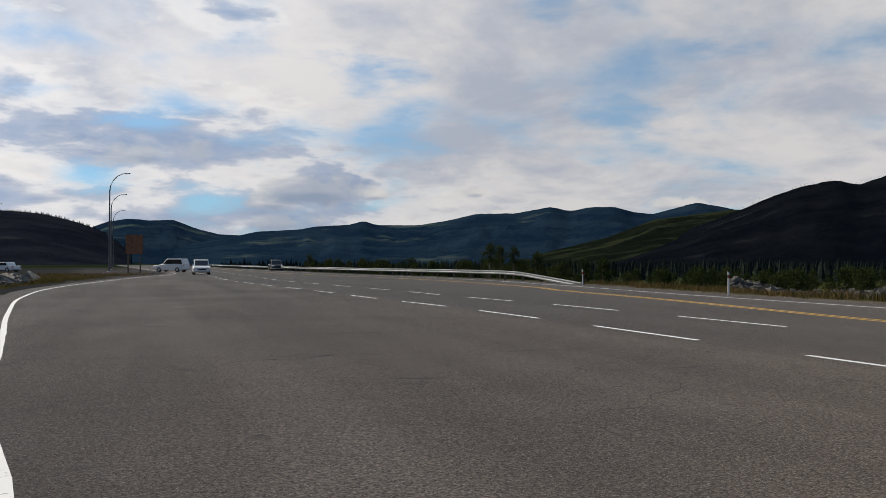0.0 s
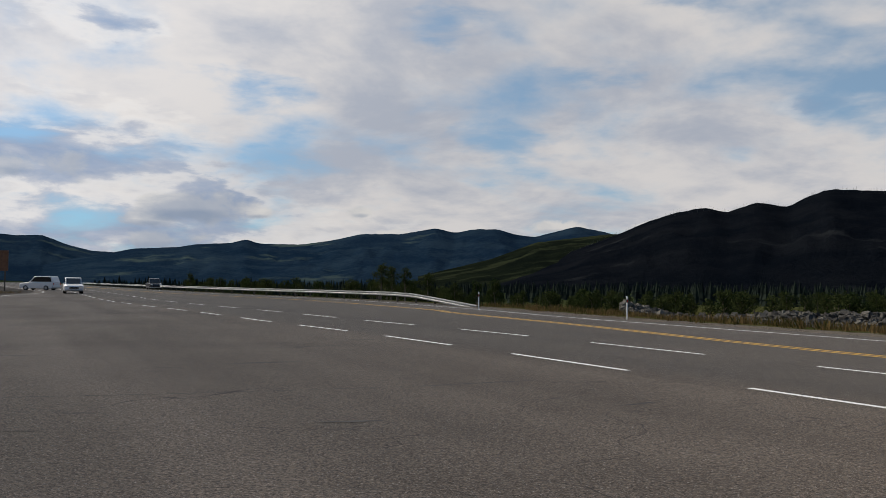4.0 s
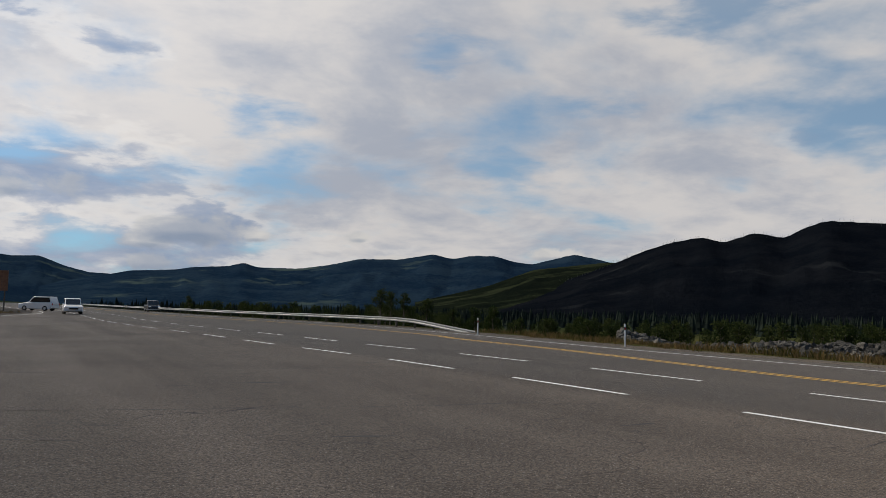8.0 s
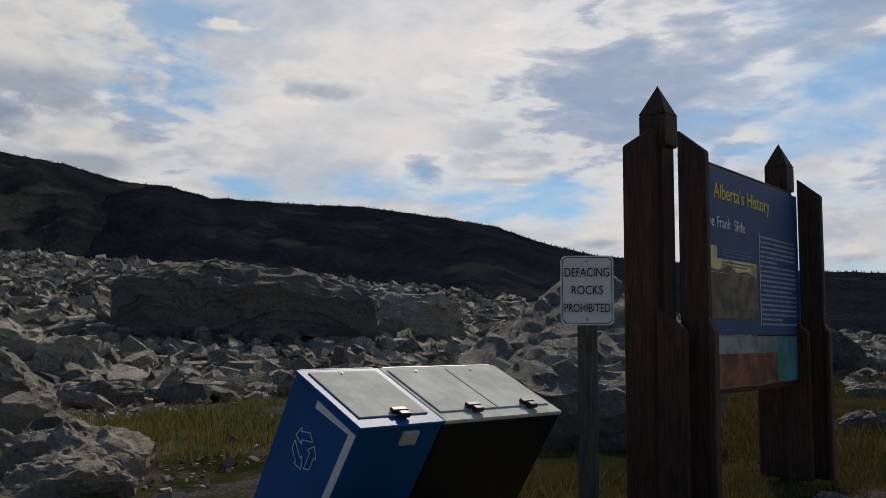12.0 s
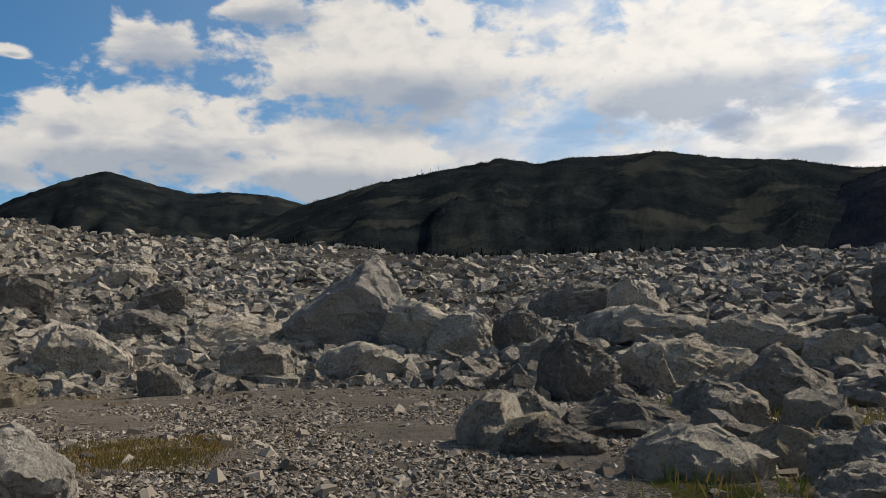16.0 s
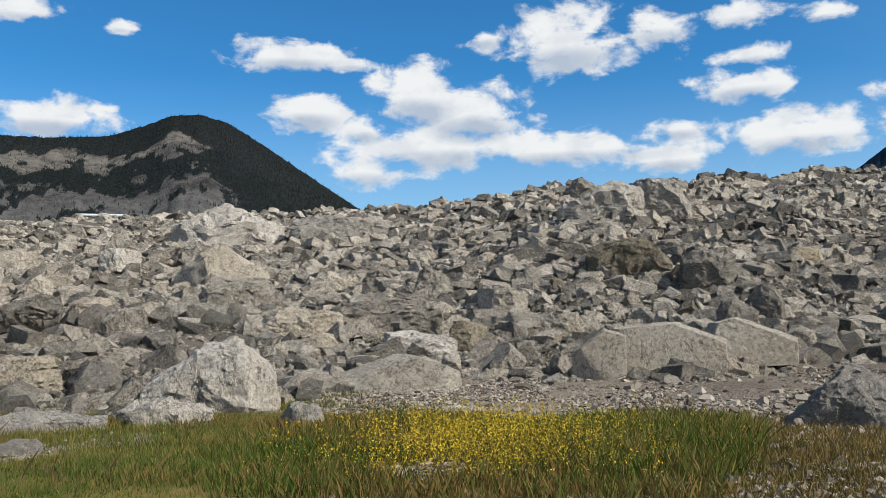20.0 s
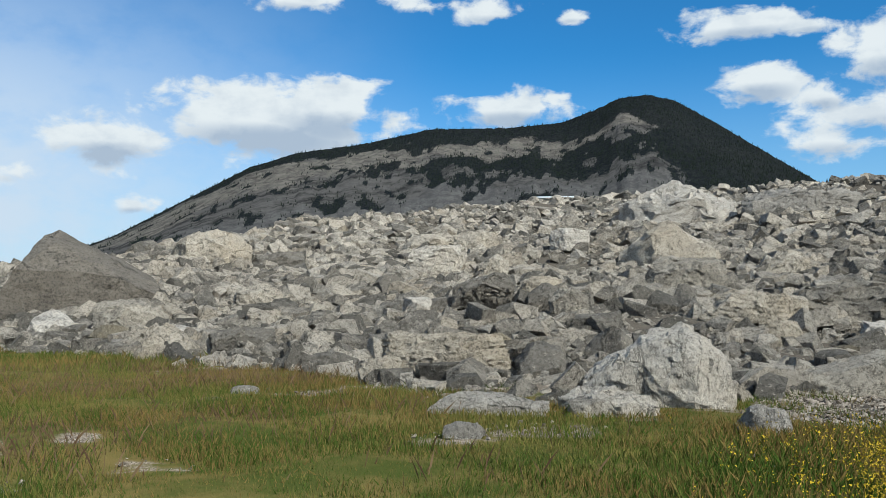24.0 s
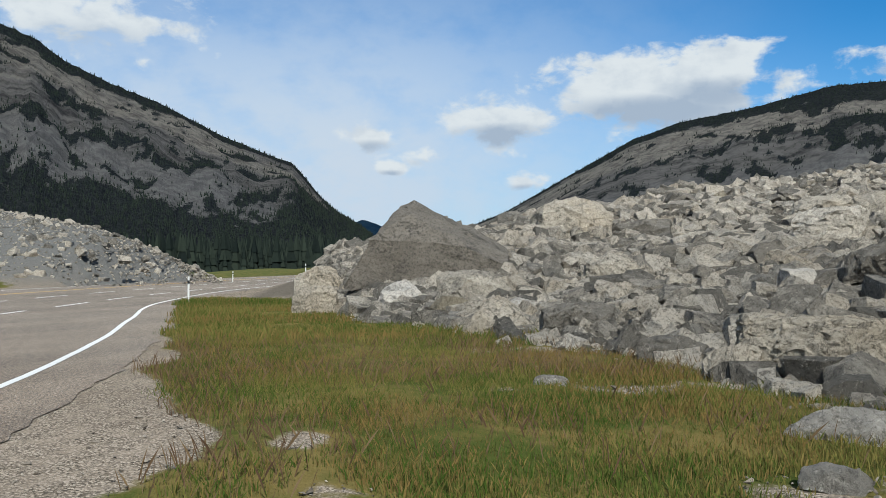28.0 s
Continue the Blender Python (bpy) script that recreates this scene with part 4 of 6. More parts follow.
# ---------------------------------------------------------------- stones
def stone(seed, cuts=9, peak=0.0, fine=0, rough=0.05, chips=0, facets=(), strata=0.0, dims=(1, 1, 1)):
    """An angular block in the box from (-.5, -.5, 0) to (.5, .5, 1). peak: how far it runs to a ridge on top.
    facets: broken faces as (normal, a point on it); strata: how far its layers stand out at the sides."""
    rng = random.Random(seed)
    bm = bmesh.new()
    bmesh.ops.create_cube(bm, size=1.0)
    bmesh.ops.translate(bm, vec=(0, 0, 0.5), verts=bm.verts)

    def cut(co, no):
        geom = bm.verts[:] + bm.edges[:] + bm.faces[:]
        r = bmesh.ops.bisect_plane(bm, geom=geom, plane_co=co, plane_no=no, clear_outer=True)
        es = [e for e in r["geom_cut"] if isinstance(e, bmesh.types.BMEdge)]
        if es:
            bmesh.ops.contextual_create(bm, geom=es)

    if peak:
        a = rng.uniform(0, 6.28)
        for k in range(4):
            b = a + k * 1.57 + rng.uniform(-0.25, 0.25)
            cut((0.03 * math.cos(b), 0.03 * math.sin(b), 1.0), (math.cos(b), math.sin(b), 0.42 / max(peak, 0.1) * rng.uniform(0.8, 1.25)))
    for no, co in facets:
        cut(Vector(co), Vector(no).normalized())
    for k in range(cuts):
        th, u = rng.uniform(0, 6.28), rng.uniform(-0.12, 0.35 if peak > 0.35 else 0.95)
        w = math.sqrt(1 - u * u)
        no = Vector((w * math.cos(th), w * math.sin(th), u))
        reach = 0.5 * (abs(no.x) + abs(no.y) + abs(no.z))
        cut(Vector((0, 0, 0.5)) + no * reach * rng.uniform(0.52, 0.80), no)
    for k in range(chips):
        no = Vector((rng.choice((-1, 1)) * rng.uniform(0.2, 1), rng.choice((-1, 1)) * rng.uniform(0.2, 1), rng.uniform(0.0, 0.3 if peak > 0.35 else 1))).normalized()
        far = max(no.dot(v.co - Vector((0, 0, 0.5))) for v in bm.verts)
        cut(Vector((0, 0, 0.5)) + no * far * rng.uniform(0.80, 0.95), no)
    lo = Vector([min(v.co[i] for v in bm.verts) for i in range(3)])
    hi = Vector([max(v.co[i] for v in bm.verts) for i in range(3)])
    for v in bm.verts:
        v.co = Vector((*((v.co[i] - lo[i]) / (hi[i] - lo[i]) - 0.5 for i in range(2)), (v.co[2] - lo[2]) / (hi[2] - lo[2])))
    bmesh.ops.triangulate(bm, faces=bm.faces[:])
    if fine:
        for k in range(fine):
            long = [e for e in bm.edges if e.calc_length() > 0.36 / (k + 1)]
            bmesh.ops.subdivide_edges(bm, edges=long, cuts=1)
            bmesh.ops.triangulate(bm, faces=[f for f in bm.faces if len(f.verts) > 3])
        axis = Vector((rng.uniform(-0.5, 0.5), rng.uniform(-0.5, 0.5), 1)).normalized()
        for v in bm.verts:
            p = Vector([v.co[i] * dims[i] for i in range(3)]) * 2.3 + Vector((seed * 1.7, seed * 0.3, 0))
            layer = noise.noise(Vector((v.co.dot(axis) * 9.0, seed * 2.3, 0.4 * v.co.x)))
            out = (v.co - Vector((0, 0, 0.4))).normalized()
            push = (noise.noise_vector(p) * 0.9 + noise.noise_vector(p * 3.1) * 0.65 + noise.noise_vector(p * 7.3) * 0.5
                    + noise.noise_vector(p * 15.0) * 0.3 + out * layer * 0.15) * rough
            v.co += Vector([push[i] / dims[i] for i in range(3)])
            if strata:
                step = noise.noise(Vector((v.co.z * 16.0 + 0.8 * noise.noise(v.co * 3.0), seed, 0.7 * v.co.x)))
                v.co += Vector((out.x, out.y, 0)) * strata * step
    bmesh.ops.recalc_face_normals(bm, faces=bm.faces[:])
    return bm


def tri_arrays(bm):
    bm.verts.ensure_lookup_table()
    bm.verts.index_update()
    v = np.array([tuple(p.co) for p in bm.verts])
    f = np.array([[q.index for q in t.verts] for t in bm.faces if len(t.verts) == 3])
    bm.free()
    return v, f


def turns(rng, k, tilt):
    """k random turns: any way about the upright, and a lean of that size."""
    a, b, c = rng.uniform(0, 2 * np.pi, k), rng.normal(0, tilt, k), rng.normal(0, tilt, k)
    ca, sa, cb, sb, cc, sc = np.cos(a), np.sin(a), np.cos(b), np.sin(b), np.cos(c), np.sin(c)
    zero, one = np.zeros(k), np.ones(k)
    Z = np.stack([ca, -sa, zero, sa, ca, zero, zero, zero, one], -1).reshape(k, 3, 3)
    X = np.stack([one, zero, zero, zero, cb, -sb, zero, sb, cb], -1).reshape(k, 3, 3)
    Y = np.stack([cc, zero, sc, zero, one, zero, -sc, zero, cc], -1).reshape(k, 3, 3)
    return Z @ X @ Y


def heap_mesh(name, places, sizes, seed, material, kinds=16, tilt=0.42, sink=0.3, cuts=7, base=None):
    """Many small stones in one mesh: places (k, 3) and sizes (k,)."""
    rng = np.random.default_rng(seed)
    base = base or [tri_arrays(stone(seed * 31 + i, cuts)) for i in range(kinds)]
    kinds = len(base)
    which = rng.integers(0, kinds, len(places))
    vs, fs, n0 = [], [], 0
    for i, (v, f) in enumerate(base):
        m = which == i
        k = int(m.sum())
        if not k:
            continue
        sc = sizes[m][:, None] * rng.uniform(0.6, 1.4, (k, 3)) * np.array([1.25, 0.95, 0.66])
        R = turns(rng, k, tilt)
        w = np.einsum("kij,kvj->kvi", R, (v - [0, 0, sink])[None] * sc[:, None, :]) + places[m][:, None, :]
        vs.append(w.reshape(-1, 3))
        fs.append((f[None] + (np.arange(k) * len(v))[:, None, None] + n0).reshape(-1, 3))
        n0 += k * len(v)
    return arrays(name, np.vstack(vs), np.vstack(fs), material)


def pebble_kinds(seed, kinds=10):
    """Small worn chips: eight faces each."""
    rng = np.random.default_rng(seed)
    v0 = np.array([(0.5, 0, 0.45), (-0.5, 0, 0.45), (0, 0.5, 0.45), (0, -0.5, 0.45), (0, 0, 1.0), (0, 0, 0.0)])
    f = np.array([(0, 2, 4), (2, 1, 4), (1, 3, 4), (3, 0, 4), (2, 0, 5), (3, 1, 5)])
    return [(v0 + rng.uniform(-0.2, 0.2, v0.shape), f) for k in range(kinds)]


def debris():
    """The slide's rubble: joined stones, thick over the whole slope."""
    rng = np.random.default_rng(12)
    label = "grey angular limestone rubble covering the slope"
    for name, count, near, far, cuts in (("rubble", 64000, -0.02, 0.42, 4), ("rubble", 50000, 0.36, 0.74, 3), ("rubble", 30000, 0.68, 1.08, 2)):
        az = rng.uniform(24, 227, count)
        r0, r1 = np.interp(az, LAND_AZ, LAND_IN), np.interp(az, LAND_AZ, LAND_OUT)
        u = near + (far - near) * rng.random(count)
        r = r0 * (r1 / r0) ** u + rng.normal(0, 0.4, count)
        x, y = -np.sin(np.radians(az)) * r, np.cos(np.radians(az)) * r
        lo = np.clip(0.0034 * r, 0.066, 0.22)
        # belts of coarser and of finer stones across the slope
        fine_talus = np.clip(1 - np.abs(az - 108) / 16, 0, 1) * np.clip((r - 36) / 12, 0, 1) + np.clip(1 - np.abs(az - 148) / 7, 0, 1) * np.clip(1 - np.abs(r - 33) / 9, 0, 1)
        coarse = (1.0 + 0.32 * np.tanh(1.2 * rumple(0.42 * x + 3, 0.5 * y))) * (1 - 0.45 * np.clip(fine_talus, 0, 1))
        size = np.minimum(lo * coarse * (1 - rng.random(count)) ** -0.52, 0.46 + 0.005 * r)
        open_ground = (az < 62) & (rng.random(count) < 0.45 + 0.25 * (az < 45))
        keep = ~open_ground & (east_of_lane(x, y) < -9) & (west_of_edge(x, y) > 3.5)
        x, y, size = x[keep], y[keep], size[keep]
        p = np.stack([x, y, terrain(x, y)], -1)
        ob = new(name, heap_mesh(name, p, size, 3 + int(near * 100), M_RUBBLE, cuts=cuts, kinds=22))
        tagged(ob, label, "rubble", kind="stuff")
    # gravel and small stones on the open ground
    count = 17000
    az = 62 + 124 * rng.beta(1.6, 1.3, count)
    r0 = np.interp(az, LAND_AZ, LAND_IN)
    r = 3.0 + (r0 - 2.0) * rng.random(count) ** 0.8
    x, y = -np.sin(np.radians(az)) * r, np.cos(np.radians(az)) * r
    keep = (west_of_edge(x, y) > 2.5) & (grass_amount(x, y) < rng.uniform(0.35, 1.1, count)) & ~((az > 150) & (rng.random(count) < np.clip((az - 148) / 14, 0, 0.97)) & (r < r0 - 1.5))
    x, y = x[keep], y[keep]
    size = np.minimum(0.022 * (1 - rng.random(len(x))) ** -0.5, 0.15)
    ob = new("loose_stones", heap_mesh("loose_stones", np.stack([x, y, terrain(x, y)], -1), size, 9, M_CHIPS, kinds=10, cuts=3))
    tagged(ob, "small loose grey stones on the gravel", "stones", kind="stuff")
    count = 210000
    az = rng.uniform(78, 172, count)
    r0 = np.interp(az, LAND_AZ, LAND_IN)
    r = 5.0 + (np.minimum(r0 + 0.5, 20) - 5.0) * rng.random(count)
    x, y = -np.sin(np.radians(az)) * r, np.cos(np.radians(az)) * r
    patchy = rumple(1.1 * x, 1.3 * y) + 0.6 * rumple(3.3 * x + 1, 2.9 * y)
    keep = (west_of_edge(x, y) > 2.2) & (grass_amount(x, y) < rng.uniform(0.35, 1.1, count)) & (patchy > rng.normal(-3.4, 0.9, count)) & ~((az > 152) & (rng.random(count) < np.clip((az - 150) / 16, 0, 0.9)) & (r < 12))
    x, y = x[keep], y[keep]
    size = np.minimum(0.021 * (1 - rng.random(len(x))) ** -0.42, 0.09)
    ob = new("gravel_chips", heap_mesh("gravel_chips", np.stack([x, y, terrain(x, y) + 0.012], -1), size, 14, M_CHIPS, tilt=0.25, base=pebble_kinds(6)))
    tagged(ob, "coarse grey and tan gravel chips", "gravel", kind="stuff")
    # pale chips in the bare patches of the grass and on the shoulder
    count = 4500
    az, r = rng.uniform(160, 218, count), rng.uniform(6.5, 18, count)
    x, y = -np.sin(np.radians(az)) * r, np.cos(np.radians(az)) * r
    keep = (west_of_edge(x, y) > 1.0) & (grass_amount(x, y) < 0.55)
    x, y = x[keep], y[keep]
    size = np.minimum(0.013 * (1 - rng.random(len(x))) ** -0.5, 0.06)
    ob = new("gravel_chips", heap_mesh("gravel_chips", np.stack([x, y, terrain(x, y) + 0.012], -1), size, 15, M_CHIPS, tilt=0.25, base=pebble_kinds(7)))
    tagged(ob, "pale stone chips in bare patches of grass", "gravel", kind="stuff")
    # far side of the road
    count = 16000
    a, q = rng.uniform(0, 6.28, count), np.sqrt(rng.random(count))
    x, y = HEAP[0] + HEAP[2] * q * np.cos(a), HEAP[1] + HEAP[3] * q * np.sin(a)
    size = np.minimum(0.09 * (1 - rng.random(count)) ** -0.42, 0.6)
    ob = new("rubble", heap_mesh("rubble", np.stack([x, y, terrain(x, y)], -1), size, 21, M_RUBBLE, cuts=3))
    tagged(ob, "pale grey rubble bank beyond the road", "rubble", kind="stuff")
    count = 6000
    az = rng.uniform(-40.5, -19.8, count) + 360
    r = rng.uniform(56, 78, count)
    x, y = -np.sin(np.radians(az)) * r, np.cos(np.radians(az)) * r
    z = terrain(x, y) + np.clip(1 - np.abs(r - 64) / 11, 0, 1) * np.interp(az, (322, 331, 336), (3.5, 3.1, 1.9))
    size = np.exp(rng.uniform(np.log(0.16), np.log(0.55), count))
    ob = new("rubble", heap_mesh("rubble", np.stack([x, y, z], -1), size, 22, M_BANK))
    tagged(ob, "grey rock bank below the highway", "rubble", kind="stuff")
    count = 2200
    x, y = rng.uniform(55, 300, count), -rng.uniform(60, 330, count)
    keep = (east_of_lane(x, y) < -6) & (west_of_edge(x, y) > 3)
    x, y = x[keep], y[keep]
    size = np.exp(rng.uniform(np.log(0.4), np.log(1.6), len(x)))
    ob = new("rubble", heap_mesh("rubble", np.stack([x, y, terrain(x, y)], -1), size, 23, M_RUBBLE))
    tagged(ob, "low grey rubble along the far road", "rubble", kind="stuff")


def boulder(x, y, w, h, seed, label, peak=0.0, turn=0.0, deep=0.8, sink=0.12, z=None, cuts=13, fine=4, lean=0.0, rough=0.055, skin=None, facets=(), strata=0.0, chips=7):
    """One large block, w wide across the view and h high, at its place."""
    if z is None:
        z = float(terrain(np.array([x]), np.array([y]))[0])
    mean = (w * w * deep * h) ** (1 / 3)
    dims = (w / mean, w * deep / mean, h / mean)
    ob = new("boulder", mesh_from("boulder", stone(seed, cuts + 3, peak, fine, rough * 1.25, chips + 7, facets, strata, dims), skin or M_BOULDER, True))
    ob.data.set_sharp_from_angle(angle=radians(32))
    face = math.degrees(math.atan2(-x, y))
    ob.matrix_world = pose(x, y, z - sink * h, lean, 0, face + turn) @ Matrix.Diagonal((w * 0.98, w * deep * 0.9, h * (1.0 + sink), 1))
    return tagged(ob, label, "boulder", "boulders of the rock slide")


def heroes():
    b = boulder
    # faces of a block seen from the road: left and right slopes, and the front
    def roof(px, left, right, front=0.5, top=1.0):
        return (((-left / (0.5 + px), -0.1, 1), (px, 0, top)), ((right / (0.5 - px), -0.1, 1), (px, 0, top)),
                ((0.1, -front / 0.36, 1), (px, -0.14, top)), ((0, 1.6, 1), (px, 0.2, top)))

    # on the gravel, and the pile of blocks behind it
    b(-6.6, -5.1, 1.05, 0.72, 1, "pale rounded boulder lying on the gravel", skin=M_PALE, fine=5, cuts=3, chips=4, deep=0.95, rough=0.045, facets=roof(0.05, 0.5, 0.5, 0.45))
    b(-18.5, -2.5, 1.7, 1.46, 2, "dark streaked boulder standing on a slab", cuts=9, deep=0.85, fine=5, facets=roof(-0.05, 0.45, 0.5, 0.35))
    b(-19.5, -0.9, 0.8, 0.92, 3, "pale wedge of rock standing on edge", deep=0.45, cuts=4, facets=(((0.9, 0, 0.5), (0.0, 0, 1.0)),))
    b(-22.9, 2.8, 1.4, 0.85, 4, "squared grey block by the grass", cuts=6)
    b(-13.8, 0.3, 1.35, 0.75, 5, "blue-grey boulder with a rough top", cuts=8, facets=roof(0.0, 0.5, 0.5, 0.4))
    b(-15.9, 1.3, 1.5, 1.1, 6, "rounded brown-grey boulder in the gravel", cuts=8, facets=roof(-0.1, 0.5, 0.6, 0.5))
    b(-12.9, -0.8, 1.9, 0.60, 7, "low weathered slab in the gravel", deep=0.8, cuts=6, strata=0.03, facets=roof(-0.1, 0.5, 0.7, 0.7))
    b(-10.7, -1.4, 1.2, 0.42, 8, "low dark slab with thin layers", deep=0.8, cuts=5, strata=0.05, skin=M_GREY, facets=roof(-0.2, 0.4, 0.8, 0.7))
    b(-9.3, 0.2, 1.35, 0.50, 9, "low grey slab with a flat top", deep=0.9, cuts=6, facets=roof(-0.1, 0.4, 0.5, 0.7))
    b(-9.3, 1.8, 1.35, 0.52, 10, "flat pale slab with a worn face", deep=0.9, cuts=5, facets=roof(-0.1, 0.4, 0.6, 0.5))
    b(-8.2, 1.65, 1.05, 0.30, 11, "thin flat slab in the grass", deep=0.9, cuts=5)
    b(-17.9, 3.0, 1.5, 0.42, 12, "split slab beside tall grass", deep=0.6, cuts=6, strata=0.05)
    b(-21.5, -0.6, 3.3, 1.0, 13, "broad sloping slab under other blocks", cuts=5, facets=roof(0.1, 0.3, 0.4, 0.8))
    b(-13.0, -2.2, 1.2, 0.55, 14, "low slab at the edge of the gravel", cuts=6, deep=0.9, facets=roof(0, 0.5, 0.6, 0.7))
    b(-25.3, 1.1, 3.1, 1.12, 15, "broad rounded boulder with a ribbed side", cuts=7, facets=roof(0.0, 0.4, 0.5))
    b(-32.4, -13.4, 5.4, 3.45, 16, "large boulder with a pale pointed top", skin=M_PALE, fine=5, cuts=0, chips=0, rough=0.035, sink=0.05, facets=roof(0.14, 0.7, 0.85, 0.35))
    b(-30.9, -9.8, 3.8, 1.9, 17, "broad tan boulder leaning on a larger one", fine=5, cuts=3, chips=4, rough=0.04, facets=roof(-0.22, 0.2, 0.6, 0.35))
    b(-29.9, -8.4, 2.5, 1.38, 18, "brown-grey block with a striped face", cuts=6, deep=0.6)
    b(-29.6, -6.3, 1.85, 1.66, 19, "upright brown-grey boulder among others", cuts=8, facets=roof(0.05, 0.4, 0.4, 0.3))
    b(-40.0, -6.2, 4.3, 1.75, 20, "long slab tilted on other boulders", cuts=4, deep=0.5, facets=roof(0.0, 0.5, 0.2, 0.3))
    b(-39.0, -3.5, 2.2, 1.65, 56, "grey block at the end of a long slab", cuts=6)
    b(-30.6, -2.3, 4.4, 1.1, 57, "broad low grey boulder in gravel", cuts=6, facets=roof(-0.1, 0.4, 0.6, 0.6))
    b(-26.6, -4.6, 2.0, 0.8, 58, "grey wedge between larger blocks", cuts=6)
    b(-23.4, -19.0, 3.2, 1.65, 59, "dark wedge of rock with a tan edge", fine=5, cuts=2, chips=4, facets=roof(-0.16, 0.8, 0.6, 0.4))
    b(-15.9, -15.6, 3.0, 1.0, 21, "long yellowish block at the rubble's foot", skin=M_TAN, cuts=5, deep=0.42, facets=roof(0.15, 0.5, 0.3, 0.4))
    b(-24.3, -13.1, 2.3, 1.0, 22, "dark grey block in the rubble", cuts=7)
    b(-32.8, -30.3, 2.6, 1.5, 23, "dark block high on the rubble slope", cuts=5, skin=M_GREY)
    b(-47.2, -50.0, 2.6, 1.5, 24, "pale block on the rubble slope", cuts=6)
    b(-25.2, -10.1, 2.8, 1.1, 60, "grey blocky boulder before the great wedge", cuts=6, facets=roof(0.0, 0.5, 0.6, 0.5))
    b(-31.0, -22.6, 3.4, 1.3, 61, "broad grey slab on the rubble", cuts=5, facets=(((0.5, -0.3, 1), (-0.1, 0, 1)),))
    b(-30.0, -17.2, 3.8, 1.25, 62, "wide flat slab sloping to the road", cuts=4, facets=roof(0.0, 0.4, 0.5, 0.9))
    b(-19.5, -13.1, 1.05, 0.75, 63, "rounded upright stone at the gravel's edge", cuts=7)
    b(-38.0, -26.5, 2.2, 1.25, 64, "grey block on the upper slope", cuts=6)
    b(-48.8, -37.2, 3.7, 1.3, 65, "long low block on the upper slope", cuts=5)
    # behind the bins and the signs
    b(-32.8, 9.9, 9.2, 2.8, 25, "huge dark flat-topped block of rock", fine=6, cuts=2, chips=2, deep=0.5, rough=0.05, skin=M_GREY, sink=0.03, facets=roof(-0.15, 0.2, 0.34, 0.35))
    b(-46, 11.5, 2.6, 2.4, 26, "pale pointed rock behind the huge block", peak=0.5, cuts=5)
    b(-10.1, 8.2, 3.5, 2.15, 27, "large rough sloping boulder behind the signs", deep=1.35, fine=6, cuts=-2, chips=-5, rough=0.042, sink=0.03, skin=M_PALE,
      facets=(((0.1, -0.95, 1), (0.05, 0.25, 1)), ((-1.2, -0.2, 1), (-0.05, 0.2, 1)), ((0.7, -0.1, 1), (0.1, 0.2, 1)), ((0, 1.6, 1), (0.05, 0.3, 1))))
    b(-33.6, 17.5, 4.1, 1.9, 28, "grey slab leaning on the debris", cuts=5)
    b(-20.0, 8.6, 0.5, 0.95, 66, "small dark upright stone in gravel", cuts=5, skin=M_GREY)
    b(-20.6, 13.6, 2.9, 1.0, 67, "low grey boulder in the debris field", cuts=7)
    b(-17.5, 8.2, 2.0, 0.7, 68, "low block of grey rock", cuts=6)
    # the rubble's foot and crest to the south
    b(-9.0, -15.7, 2.1, 0.98, 29, "smooth grey slab split by a dark gap", cuts=-2, chips=-6, rough=0.012, deep=0.6, facets=roof(0.05, 0.1, 0.35, 1.0))
    b(-10.9, -16.2, 1.95, 0.82, 30, "smooth grey slab leaning back", cuts=-2, chips=-6, rough=0.012, deep=0.6, facets=roof(-0.1, 0.2, 0.5, 1.0))
    b(-7.55, -15.6, 1.0, 0.92, 69, "smooth grey slab beside a dark gap", cuts=-2, chips=-6, rough=0.012, deep=0.6, facets=roof(0.1, 0.4, 0.1, 1.0))
    b(-0.75, -13.4, 1.95, 1.08, 31, "white scored boulder at the grass edge", skin=M_PALE, fine=5, cuts=1, chips=4, deep=0.85, rough=0.045, sink=0.05, facets=roof(0.10, 0.6, 1.0, 0.5))
    b(-7.7, -9.0, 1.15, 0.66, 32, "pale low boulder in the gravel", skin=M_PALE, fine=5, cuts=3, deep=0.8, facets=roof(0.15, 0.9, 0.4, 0.6))
    b(-17.7, -40.0, 4.0, 1.65, 33, "pale block on the rubble's crest", cuts=2, chips=3, skin=M_PALE, facets=roof(0.15, 0.7, 0.25, 0.3))
    b(-21.6, -41.4, 2.9, 1.95, 34, "pale squared block on the rubble's crest", cuts=4, skin=M_PALE)
    b(-22.0, -53.5, 2.1, 1.6, 35, "pointed block behind the crest", peak=0.5, cuts=4)
    b(-3.8, -15.4, 2.1, 0.6, 70, "smooth low slab at the rubble's foot", cuts=4, rough=0.03, facets=roof(0.0, 0.5, 0.5, 1.0))
    b(-4.9, -19.4, 1.6, 0.5, 71, "flat pale slab with a tan edge", skin=M_PALE, cuts=5)
    b(-13.2, -26.8, 2.7, 1.1, 72, "tan-stained block on the slope", skin=M_TAN, cuts=5)
    b(-14.6, -24.5, 1.8, 1.0, 73, "grey slab tilted up the slope", cuts=5, lean=10)
    b(-12.5, -19.2, 0.95, 0.72, 74, "small pointed block in the rubble", peak=0.4, cuts=4)
    b(-13.7, -20.0, 0.95, 0.8, 75, "squared grey block on the slope", cuts=6)
    b(-4.4, -21.2, 2.7, 0.85, 76, "long layered grey block", cuts=5, strata=0.04, deep=0.5)
    b(-2.3, -20.8, 2.1, 0.6, 77, "low pale block in the rubble", cuts=6)
    b(-8.4, -19.8, 1.0, 0.62, 78, "dark-sided block in the rubble", cuts=6)
